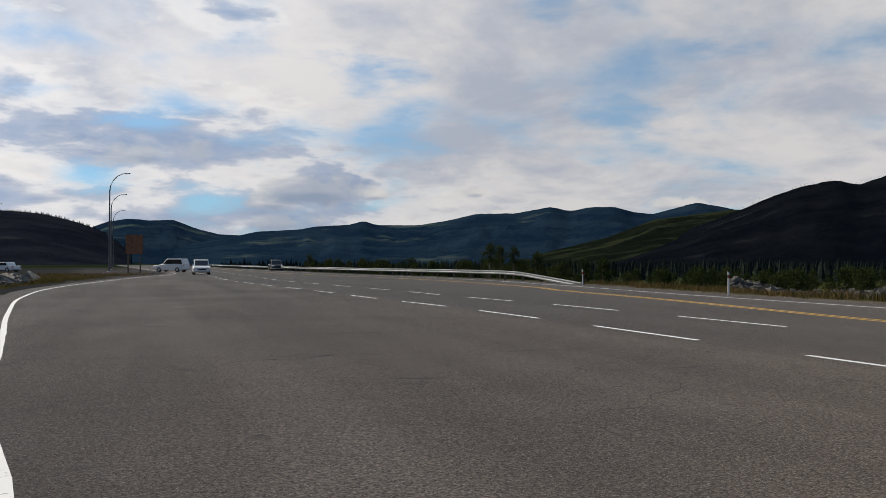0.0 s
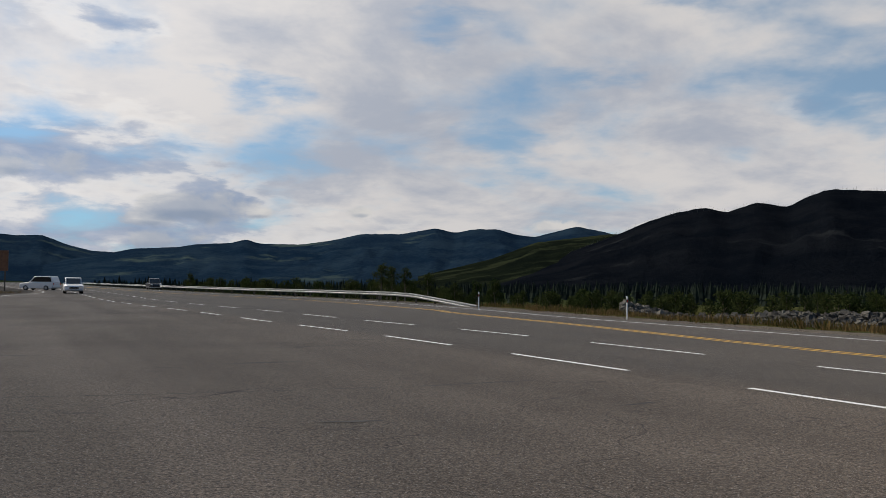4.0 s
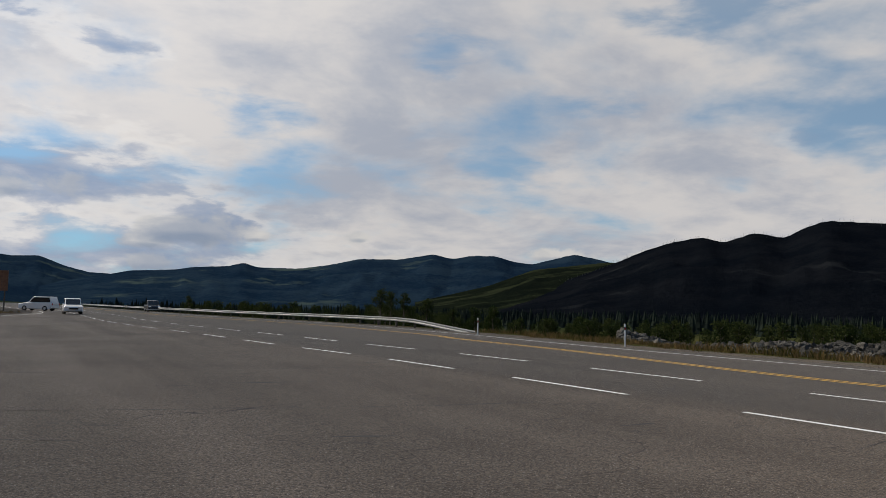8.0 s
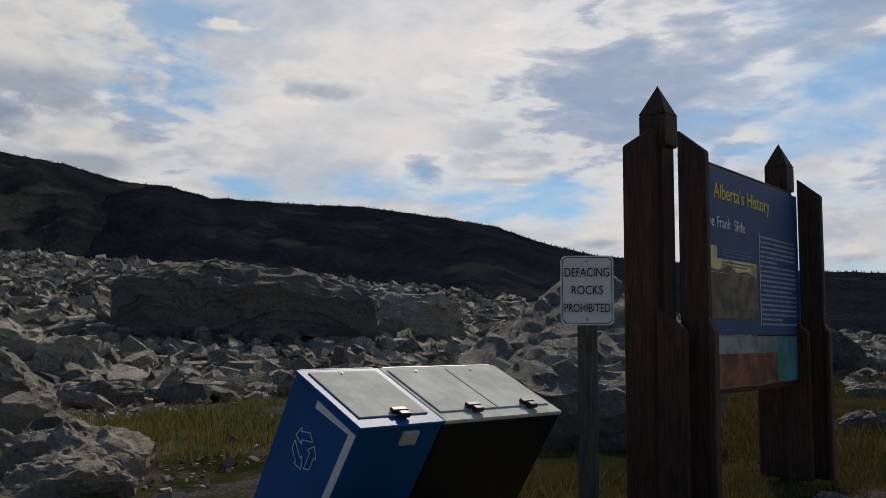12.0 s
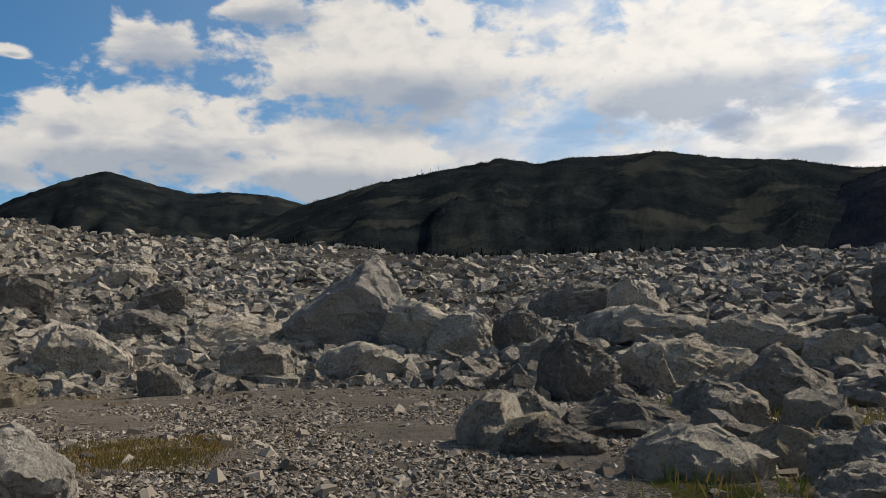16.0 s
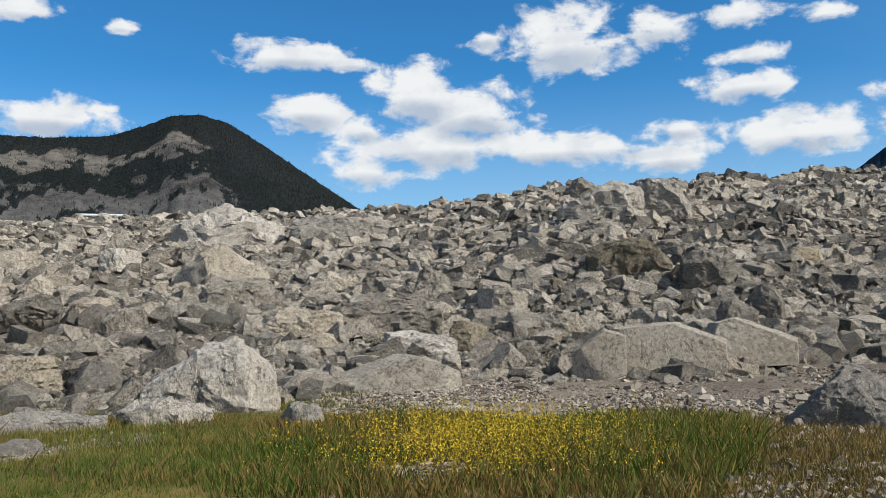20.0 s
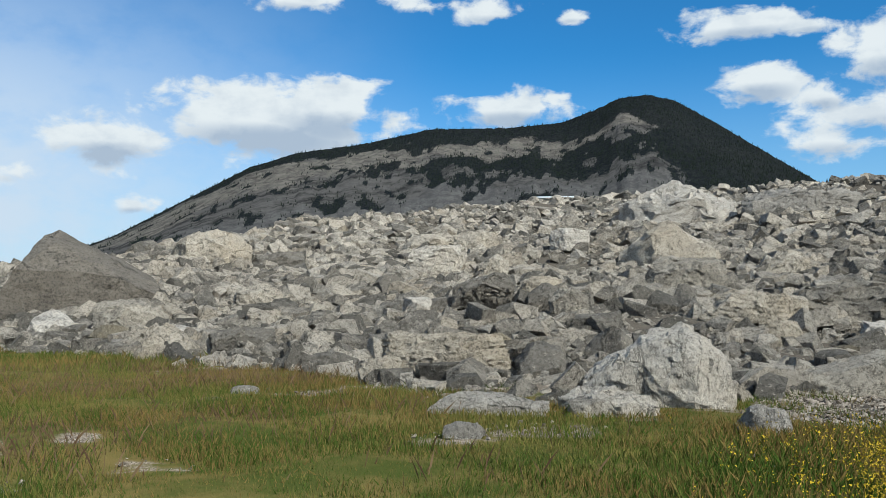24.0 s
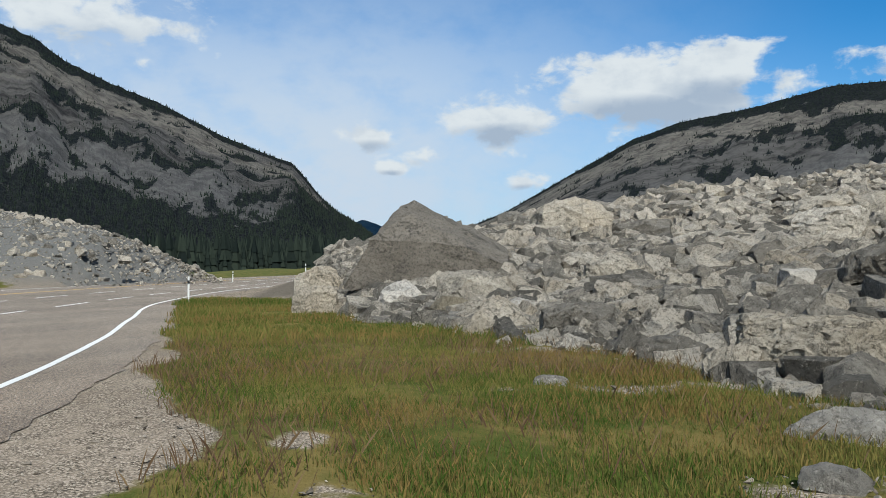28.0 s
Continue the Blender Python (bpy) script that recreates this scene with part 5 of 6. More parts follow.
    b(-6.6, -26.4, 1.3, 0.95, 79, "rounded tan block on the slope", cuts=7)
    b(-7.9, -23.4, 1.4, 0.7, 80, "grey block on the slope", cuts=6)
    b(-6.0, -19.6, 0.95, 0.7, 81, "tan block in the rubble", skin=M_TAN, cuts=6)
    b(-5.5, -30.4, 1.2, 0.7, 82, "pale block on the slope", cuts=6)
    b(-3.8, -30.5, 1.35, 0.7, 83, "grey block on the slope", cuts=6)
    b(-6.4, -53.3, 6.1, 1.3, 84, "row of pale blocks along the crest", cuts=5, skin=M_PALE)
    b(5.6, -49.1, 2.1, 1.45, 36, "pale pyramid-shaped rock on the crest", cuts=3, facets=roof(-0.1, 0.9, 1.0, 0.6))
    b(3.9, -36.6, 1.6, 0.8, 37, "pale flat-topped rock on the slope", cuts=6, skin=M_PALE)
    b(-0.2, -33.1, 3.8, 1.6, 38, "large triangular grey slab", cuts=2, chips=4, rough=0.035, facets=roof(-0.05, 0.7, 0.8, 0.8))
    b(-0.8, -26.0, 2.2, 0.98, 39, "pale rounded slab over dark gaps", cuts=5, facets=(((0.1, -0.35, 1), (0, 0, 1)),))
    b(0.4, -57.5, 6.9, 1.8, 40, "long pale boulder on the slope", cuts=4, skin=M_PALE, sink=0.45, facets=roof(0.0, 0.5, 0.5))
    b(3.9, -22.4, 1.45, 0.85, 41, "tilted slab over a dark hollow", cuts=3, facets=(((-0.45, -0.2, 1), (0.2, 0, 1.0)), ((0.1, -1, -0.5), (0, -0.35, 0.5))), sink=0.0)
    b(2.6, -22.8, 1.15, 0.7, 85, "grey block behind a tilted slab", cuts=6)
    b(1.6, -21.2, 0.85, 0.6, 86, "grey block in the rubble", cuts=6)
    b(2.65, -15.2, 2.2, 0.62, 42, "layered grey ledge at the rubble's foot", cuts=3, deep=0.45, strata=0.05, fine=5, chips=6, rough=0.05)
    b(1.15, -11.9, 1.45, 0.25, 43, "flat tan slab at the grass edge", skin=M_PALE, cuts=6, deep=0.35, rough=0.05, facets=roof(-0.1, 0.25, 0.4, 0.4))
    b(-0.2, -12.4, 1.25, 0.30, 44, "low pale rock in the grass edge", cuts=6, skin=M_PALE, facets=roof(0.0, 0.5, 0.5, 0.5))
    b(17.45, -24.3, 5.0, 2.5, 45, "large grey pyramid-shaped boulder", fine=5, cuts=1, chips=2, rough=0.022, sink=0.10, skin=M_GREY, deep=0.8, facets=roof(-0.14, 1.0, 0.64, 0.75))
    b(19.4, -23.6, 1.45, 0.75, 46, "pale squared rock beneath the large boulder", cuts=6)
    b(22.1, -23.9, 1.7, 1.25, 54, "pale rock behind the large boulder", cuts=6)
    b(9.8, -18.2, 1.5, 0.8, 47, "pale triangular boulder at the grass edge", cuts=3, facets=roof(-0.1, 0.7, 0.9))
    b(17.7, -32.6, 3.1, 1.35, 48, "rounded boulder on the rubble's crest", cuts=5, facets=roof(0.0, 0.5, 0.45))
    b(11.5, -42.2, 2.9, 0.85, 87, "pale block on the crest of the rubble", cuts=6)
    b(8.8, -41.1, 2.3, 1.05, 88, "pale block on the crest of the rubble", cuts=6)
    b(8.1, -32.4, 2.3, 0.95, 89, "pale broken block on the slope", cuts=5, skin=M_PALE)
    b(5.65, -31.1, 0.9, 0.95, 90, "upright grey block on the slope", cuts=6)
    b(11.6, -25.4, 1.4, 0.7, 91, "grey block among smaller stones", cuts=6)
    b(15.6, -34.3, 2.1, 0.7, 92, "low grey block near the crest", cuts=6)
    b(13.2, -21.4, 1.9, 0.85, 93, "grey slab in the rubble", cuts=6)
    b(3.6, -14.8, 0.9, 0.42, 94, "pale stone at the grass edge", cuts=6)
    b(5.1, -16.1, 1.0, 0.38, 95, "pale stone at the grass edge", cuts=6)
    b(8.3, -18.5, 1.4, 0.55, 96, "pale low block at the grass edge", cuts=6)
    b(1.3, -15.8, 0.9, 0.45, 97, "grey rounded block behind the grass", cuts=7)
    b(18.8, -20.9, 1.3, 0.8, 98, "grey stones piled at the rubble's end", cuts=6)
    # in the field beyond the signs
    # the darker skin of the first two carries their backlit shade
    b(-19.6, 25.5, 2.5, 1.45, 49, "dark boulder in the grass by the road", skin=M_GREY)
    b(-20.5, 33.3, 2.4, 1.75, 50, "dark wedge of rock in the field", peak=0.5, skin=M_GREY)
    b(-12.9, 18.9, 1.6, 0.33, 51, "flat pale rock in the grass")
    b(-19.3, 27.4, 1.2, 0.65, 52, "pale rock in the grass")
    b(-8.6, 12.4, 0.8, 0.3, 53, "small pale rock in the grass")
    b(-4.9, 7.0, 0.35, 0.14, 55, "small pale stone in dry grass")
    b(5.0, -12.9, 0.42, 0.12, 99, "small flat pale stone in the grass", skin=M_PALE, fine=2)
    b(1.0, -10.2, 0.40, 0.13, 100, "small flat pale stone in the grass", skin=M_PALE, fine=2)
    b(-1.9, -10.9, 0.55, 0.30, 101, "pale stone standing in the grass", skin=M_PALE, fine=3)
    b(-3.9, -11.2, 0.7, 0.14, 102, "flat pale stone in the gravel", skin=M_PALE, fine=3)
    # blocks of middling size over the slope, and the pile beside the bins
    rng = np.random.default_rng(77)
    kinds = [mesh_from("boulder", stone(200 + i, 5, 0.3 * (i % 3 == 2), 3, 0.04, 5), (M_BOULDER, M_BOULDER, M_PALE, M_TAN, M_BOULDER, M_TAN, M_BOULDER)[i % 7], True) for i in range(21)]
    for me in kinds:
        me.set_sharp_from_angle(angle=radians(32))
    made = 0
    while made < 165:
        az = rng.uniform(60, 226)
        pile = made >= 140
        if pile:
            az = rng.uniform(80, 104)
        r0, r1 = np.interp(az, LAND_AZ, LAND_IN), np.interp(az, LAND_AZ, LAND_OUT)
        r = r0 * (r1 / r0) ** (rng.random() ** 1.1 * 0.8) + 1.0
        if pile:
            r = rng.uniform(9.5, 18.5)
        x, y = -math.sin(math.radians(az)) * r, math.cos(math.radians(az)) * r
        s = math.exp(rng.uniform(math.log(0.30), math.log(0.70))) * (1 + r / 110)
        ob = new("boulder", kinds[made % 21])
        z = float(terrain(np.array([x]), np.array([y]))[0])
        ob.matrix_world = pose(x, y, z - 0.22 * s, *np.degrees(rng.normal(0, 0.34, 2)), rng.uniform(0, 360)) @ Matrix.Diagonal((*(s * rng.uniform(0.75, 1.35, 3) * (1.25, 1.0, 0.78)), 1))
        tagged(ob, ("grey angular boulder lying on the rubble", "pale tan-tinged boulder in the rubble", "dark grey block half sunk in rubble")[made % 3], "boulder", "boulders of the rock slide")
        made += 1


# ---------------------------------------------------------------- plants
M_GRASS = leaf_skin("grass blades", (0.056, 0.094, 0.017), (0.190, 0.166, 0.050), 0.25, 0.35, (0.21, 0.128, 0.050))
M_SEED = leaf_skin("dry seed heads", (0.105, 0.065, 0.040), (0.18, 0.125, 0.07), 0.25)
M_DRY = leaf_skin("dry roadside grass", (0.052, 0.052, 0.017), (0.165, 0.110, 0.048), 0.2)
M_OCHRE = leaf_skin("ochre grass", (0.085, 0.080, 0.026), (0.24, 0.165, 0.062), 0.2)
M_FLOWER = plain("yellow flowers", (0.42, 0.30, 0.012), 0.8, 0.0, 0.2, 9.0)
M_LEAF = leaf_skin("leaves", (0.014, 0.025, 0.008), (0.045, 0.054, 0.020), 0.3, 0.2)
M_BARK = plain("bark", (0.10, 0.085, 0.07), 0.95, 0.0, 0.35, 8.0, (0.6, 0.02))
M_NEEDLE = surface("conifers", lambda n, p: (n.mix(island(n), (0.010, 0.014, 0.013), (0.026, 0.034, 0.026)), None), 1.0, 0.0, None, 0.0)


def blades(x, y, tall, rng, width=0.012):
    k = len(x)
    a = rng.uniform(0, 2 * np.pi, k)
    h = tall * rng.uniform(0.5, 1.2, k)
    lean = rng.normal(0, 0.28, (k, 2)) * h[:, None]
    z = terrain(x, y) - 0.02
    w = width * rng.uniform(0.7, 1.6, k)
    dx, dy = np.cos(a) * w, np.sin(a) * w
    v = np.stack([np.stack([x - dx, y - dy, z], -1), np.stack([x + dx, y + dy, z], -1),
                  np.stack([x + lean[:, 0] * 0.5 + dx * 0.7, y + lean[:, 1] * 0.5 + dy * 0.7, z + h * 0.62], -1),
                  np.stack([x + lean[:, 0], y + lean[:, 1], z + h], -1)], 1)
    i = np.arange(k)[:, None] * 4
    return v.reshape(-1, 3), np.vstack([i + [0, 1, 2], i + [0, 2, 3]])


def meadow():
    rng = np.random.default_rng(8)

    def sow(name, count, az0, az1, ra, rb, tall, label, width=0.012, tuft=7, power=0.8, skin=M_GRASS):
        n0 = count // tuft
        az = rng.uniform(az0, az1, n0)
        r = ra + (rb - ra) * rng.random(n0) ** power
        x, y = -np.sin(np.radians(az)) * r, np.cos(np.radians(az)) * r
        g = grass_amount(x, y)
        patch = rumple(1.3 * x, 1.5 * y) * 0.26 + rumple(3.1 * x, 2.7 * y) * 0.2 + rumple(0.4 * x + 2, 0.5 * y) * 0.1
        keep = (g + patch > rng.uniform(0.35, 0.75, n0)) & (g > 0.15)
        x, y = np.repeat(x[keep], tuft), np.repeat(y[keep], tuft)
        x, y = x + rng.normal(0, 0.09, len(x)), y + rng.normal(0, 0.09, len(y))
        v, f = blades(x, y, tall * (1 + 0.2 * rumple(x, y)), rng, width)
        tagged(new(name, arrays(name, v, f, skin)), label, "grass", kind="stuff")

    sow("grass", 440000, 152, 228, 5.5, 24, 0.125, "rough green and straw-coloured grass", 0.0038)
    sow("grass", 60000, 205, 232, 18, 40, 0.2, "rough grass along the road", 0.010)
    sow("grass", 90000, 18, 66, 6, 30, 0.16, "dry yellow-green roadside grass", 0.0045, skin=M_DRY)
    sow("grass", 90000, 8, 50, 26, 110, 0.28, "dry grass along the road edge", 0.016, skin=M_DRY)
    sow("grass", 24000, 66, 92, 8, 20, 0.26, "tufts of green grass between the rocks", 0.007)
    sow("grass", 150000, 118, 162, 6.5, 13.5, 0.10, "dry ochre grass thinning out over the gravel", 0.0042, tuft=10, skin=M_OCHRE)
    sow("grass", 40000, 143, 172, 7.0, 11.5, 0.20, "taller green grass at the edge of the gravel", 0.0045)
    sow("grass", 70000, 91, 158, 4, 27, 0.08, "low sparse dry tufts in the gravel", 0.0042, tuft=14, skin=M_OCHRE)
    sow("grass", 50000, 322, 360, 16, 60, 0.32, "long dry grass along the highway shoulder", 0.014, skin=M_DRY)
    # brown seed heads
    k = 30000
    az = rng.uniform(176, 226, k)
    r = 7.5 + 13.5 * rng.random(k) ** 0.8
    x, y = -np.sin(np.radians(az)) * r, np.cos(np.radians(az)) * r
    keep = (grass_amount(x, y) > 0.4) & (rumple(0.5 * x + 4, 0.6 * y) + 0.5 * rumple(1.9 * x, 2.1 * y) > 0.25 + rng.normal(0, 0.4, k))
    v, f = blades(x[keep], y[keep], 0.22, rng, 0.003)
    tagged(new("seed_heads", arrays("seed_heads", v, f, M_SEED)), "reddish-brown seed heads above the grass", "grass", kind="stuff")
    # flowers
    k = 1500
    az = rng.normal(157, 4.5, k)
    r = rng.uniform(7.2, 10.0, k)
    x, y = -np.sin(np.radians(az)) * r, np.cos(np.radians(az)) * r
    keep = (grass_amount(x, y) > 0.25) | (rng.random(k) < 0.1)
    x, y = x[keep], y[keep]
    base = np.stack([x, y, 0.31 + rng.uniform(-0.13, 0.10, len(x))], -1)
    pts = np.repeat(base, 12, 0) + rng.normal(0, 1, (len(base) * 12, 3)) * [0.013, 0.013, 0.055]
    a = rng.normal(0, 0.0062, (len(pts), 3, 3))
    v = (pts[:, None, :] + a).reshape(-1, 3)
    f = np.arange(len(v)).reshape(-1, 3)
    tagged(new("wildflowers", arrays("wildflowers", v, f, M_FLOWER)), "yellow wildflower spikes in the grass", "flowers", kind="stuff")


def leafy_tree(seed):
    """A broad-leaved tree about 7 m high."""
    rng = np.random.default_rng(seed)
    root = thing("tree", Matrix(), "leafy grey-green poplar beyond the highway", "tree", "trees along the river flats")
    bm = bmesh.new()
    tube(bm, [(0, 0, -0.3), (0.1, 0, 2), (0, 0.15, 4.2), (0.1, 0.1, 6.0)], [0.2, 0.16, 0.1, 0.03], 7)
    tips = []
    for k in range(9):
        z = 1.6 + 0.5 * k
        a = k * 2.4 + rng.uniform(-0.3, 0.3)
        l = rng.uniform(1.0, 1.9) * (1.15 - z / 8)
        tip = (l * math.cos(a), l * math.sin(a), z + rng.uniform(0.6, 1.2))
        tube(bm, [(0.05, 0.05, z), (tip[0] * 0.5, tip[1] * 0.5, z + 0.4), tip], [0.07, 0.045, 0.015], 5)
        tips.append(tip)
    part("trunk", bm, M_BARK, root)
    tips += [(0.1, 0.1, 6.2), (0.3, -0.2, 5.4), (-0.3, 0.2, 4.8), (0, 0, 3.8)]
    c = np.repeat(np.array(tips), 75, 0)
    d = rng.normal(0, 1, c.shape)
    d = d / np.linalg.norm(d, axis=1)[:, None] * (rng.random((len(c), 1)) ** 0.4) * [0.85, 0.85, 0.75]
    p = c + d
    v = (p[:, None, :] + rng.normal(0, 0.13, (len(p), 3, 3))).reshape(-1, 3)
    crown = new("crown", arrays("crown", v, np.arange(len(v)).reshape(-1, 3), M_LEAF))
    crown.parent = root
    return root


def river_trees():
    rng = np.random.default_rng(31)
    kinds = [leafy_tree(s) for s in (1, 2, 3, 4, 5)]
    spots = []
    for k in range(210):
        az = rng.uniform(-37, 9)
        r = rng.uniform(76, 170) if az < -4 else rng.uniform(150, 320)
        spots.append((az, r))
    for k, (az, r) in enumerate(spots):
        p = toward(az) * r
        z = float(terrain(np.array([p.x]), np.array([p.y]))[0])
        want = 1.4 + r * math.tan(math.radians(rng.uniform(-0.2, 0.3) if az > -6 else rng.uniform(-0.95, -0.2))) - z
        s = max(0.45, want / 6.9)
        m = pose(p.x, p.y, z, 0, 0, rng.uniform(0, 360))
        if k < len(kinds):
            kinds[k].matrix_world = m @ Matrix.Scale(s, 4)
        else:
            o = copy_thing(kinds[k % 5], m)
            o.scale = (s, s, s)


def conifers(spots, name, label, rng, tall):
    """Many small firs in one mesh: three stacked cones each."""
    cone_v, cone_f, n0 = [], [], 0
    for lo, hi, w in ((0.05, 0.5, 0.20), (0.3, 0.78, 0.15), (0.55, 1.0, 0.10)):
        k = 5
        ring = [(w * math.cos(6.283 * i / k), w * math.sin(6.283 * i / k), lo) for i in range(k)]
        cone_v += ring + [(0, 0, hi)]
        cone_f += [(n0 + i, n0 + (i + 1) % k, n0 + k) for i in range(k)]
        n0 += k + 1
    v, f = np.array(cone_v), np.array(cone_f)
    k = len(spots)
    h = tall * rng.uniform(0.6, 1.3, k)
    R = turns(rng, k, 0.02)
    w = np.einsum("kij,kvj->kvi", R, v[None] * h[:, None, None]) + spots[:, None, :]
    me = arrays(name, w.reshape(-1, 3), (f[None] + (np.arange(k) * len(v))[:, None, None]).reshape(-1, 3), M_NEEDLE)
    tagged(new(name, me), label, "conifers", kind="stuff")


def on_sheet(sheet, rng, count, low, high):
    """Places on a mountain's sheet between two shares of its rise, and how wooded it is there."""
    grid, wood = sheet
    a, k, _ = grid.shape
    rows = k - 5
    i = rng.uniform(0, a - 1.01, count)
    j = np.clip(rng.uniform(low, high, count) * (rows - 1), 0, rows - 1.01)
    i0, j0 = i.astype(int), j.astype(int)
    fi, fj = (i - i0)[:, None], (j - j0)[:, None]
    return (grid[i0, j0] * (1 - fi) * (1 - fj) + grid[i0 + 1, j0] * fi * (1 - fj) + grid[i0, j0 + 1] * (1 - fi) * fj + grid[i0 + 1, j0 + 1] * fi * fj), wood[np.clip(i0 + rng.normal(0, 1.6, count).astype(int), 0, a - 1), np.clip(j0 + rng.normal(0, 1.0, count).astype(int), 0, k - 1)]


def mountain_woods(main, left, hill, high, burnt):
    rng = np.random.default_rng(4)
    for sheet, name in ((main, "mountain_conifers"), (left, "scree_conifers")):
        p, w = on_sheet(sheet, rng, 40000, 0.1, 1.0)
        m = rng.random(len(w)) < np.where(w > 0.35, w * 0.8, 0.012)
        conifers(p[m], name, "dark conifers scattered over the mountainside", rng, 4.6)
    for sheet, name in ((hill, "hill_conifers"), (high, "hill_conifers")):
        p, w = on_sheet(sheet, rng, 1500, 0.97, 1.0)
        conifers(p, name, "dark conifers along the crest of the hill", rng, 3.0)
    p, w = on_sheet(burnt, rng, 700, 0.93, 1.0)
    h = rng.uniform(4, 9, len(p))
    v = p[:, None, :] + np.array([[-0.22, 0, -1], [0.22, 0, -1], [0, 0.3, -1], [0, 0, 1.0]])[None] * np.stack([np.ones_like(h), np.ones_like(h), h], -1)[:, None, :]
    i = np.arange(len(p))[:, None] * 4
    f = np.vstack([i + [0, 1, 3], i + [1, 2, 3], i + [2, 0, 3]])
    tagged(new("burnt_trunks", arrays("burnt_trunks", v.reshape(-1, 3), f, M_BARK)), "bare burnt trunks along the mountain crest", "trees", kind="stuff")
    # belt of firs at the foot of the scree mountain and on the debris crest
    az = rng.uniform(226, 250, 1500)
    r = rng.uniform(380, 760, 1500)
    p = np.stack([-np.sin(np.radians(az)) * r, np.cos(np.radians(az)) * r, np.full(1500, -2.0) + (r - 380) * 0.02], -1)
    conifers(p, "valley_conifers", "belt of dark conifers below the scree", rng, 15.0)
    az = np.concatenate([rng.uniform(157, 173, 70), rng.normal(178, 1.5, 12)])
    r = rng.uniform(150, 210, len(az))
    x, y = -np.sin(np.radians(az)) * r, np.cos(np.radians(az)) * r
    el = np.interp(az, LAND_AZ, LAND_EL)
    z = 1.4 + r * np.tan(np.radians(el)) - 0.8
    conifers(np.stack([x, y, z], -1), "crest_conifers", "small conifers behind the debris crest", rng, 2.2)
    az = rng.uniform(93, 118, 260)
    r = rng.uniform(170, 320, len(az))
    x, y = -np.sin(np.radians(az)) * r, np.cos(np.radians(az)) * r
    el = np.interp(az, LAND_AZ, LAND_EL)
    conifers(np.stack([x, y, 1.4 + r * np.tan(np.radians(el)) - 1.5], -1), "field_conifers", "dark scrub at the edge of the debris", rng, 3.2)
    az = rng.uniform(-37, 14, 1600)
    r = rng.uniform(240, 650, len(az))
    conifers(np.stack([-np.sin(np.radians(az)) * r, np.cos(np.radians(az)) * r, np.full(len(az), -4.0)], -1), "valley_woods", "dark woods on the valley floor", rng, 5.5)


# ---------------------------------------------------------------- made things
M_WOOD = surface("dark stained timber", lambda n, p: (n.mix(n.span(n.noise(n.vmath("MULTIPLY", p, (9.0, 9.0, 0.8)), 5.0, 6.0, 0.65, 0.3), 0.3, 0.7), (0.030, 0.017, 0.012), (0.085, 0.046, 0.032)), n.noise(n.vmath("MULTIPLY", p, (9.0, 9.0, 0.5)), 9.0, 5.0, 0.7)), 0.75, 0.0, (0.5, 0.01), 0.3)
M_POST = surface("weathered grey post", lambda n, p: (n.mix(n.span(n.noise(n.vmath("MULTIPLY", p, (9.0, 9.0, 0.8)), 6.0, 6.0, 0.65), 0.3, 0.7), (0.055, 0.048, 0.040), (0.13, 0.115, 0.095)), n.noise(n.vmath("MULTIPLY", p, (9.0, 9.0, 0.5)), 9.0, 5.0, 0.7)), 0.85, 0.0, (0.5, 0.01), 0.2)
M_PANEL = plain("blue panel print", (0.010, 0.055, 0.17), 0.55, 0.0, 0.15, 2.0)
M_YELLOW = plain("yellow print", (0.70, 0.62, 0.05), 0.5, 0.0, 0.05)
M_PRINT = plain("pale print", (0.66, 0.68, 0.70), 0.5, 0.0, 0.06)
M_TEXT = plain("pale text print", (0.20, 0.26, 0.36), 0.5, 0.0, 0.35, 14.0)
M_LINES = plain("small pale print", (0.075, 0.13, 0.22), 0.5, 0.0, 0.1)
M_SEPIA = surface("sepia photograph", lambda n, p: (n.mix(n.span(n.noise(p, 3.2, 5.0, 0.6), 0.40, 0.62), (0.32, 0.275, 0.12), (0.70, 0.63, 0.31)), None), 0.5)
M_SEPIA_DARK = surface("dark sepia", lambda n, p: (n.mix(n.span(n.noise(p, 7.0, 5.0, 0.6), 0.40, 0.62), (0.045, 0.038, 0.020), (0.15, 0.12, 0.06)), None), 0.5)
M_RUST = surface("orange picture print", lambda n, p: (n.mix(n.span(n.noise(p, 4.0, 6.0, 0.65), 0.38, 0.62), (0.075, 0.028, 0.012), (0.30, 0.095, 0.030)), None), 0.5)
M_PALE_BLUE = surface("pale blue picture print", lambda n, p: (n.mix(n.span(n.noise(p, 5.0, 6.0, 0.65), 0.38, 0.62), (0.10, 0.16, 0.18), (0.26, 0.32, 0.33)), None), 0.5)
M_TEAL = surface("teal picture print", lambda n, p: (n.mix(n.span(n.noise(p, 4.0, 6.0, 0.65), 0.38, 0.62), (0.02, 0.14, 0.10), (0.06, 0.22, 0.34)), None), 0.5)
M_SIGN_WHITE = plain("white sign sheeting", (0.70, 0.70, 0.68), 0.55, 0.0, 0.05, 9.0)
M_BLACK = plain("black print", (0.012, 0.012, 0.013), 0.5, 0.0, 0.1)
M_BIN_BLUE = plain("blue painted steel", (0.006, 0.080, 0.25), 0.5, 0.0, 0.12, 3.0, None, 0.12)
M_BIN_BLACK = plain("black painted steel", (0.010, 0.010, 0.012), 0.45, 0.0, 0.2, 4.0, None, 0.4)
# grey raised to carry the sky reflected in the lids
M_LID = plain("grey lid paint with sky sheen", (0.43, 0.44, 0.40), 0.75, 0.0, 0.2, 5.0, None, 0.12)
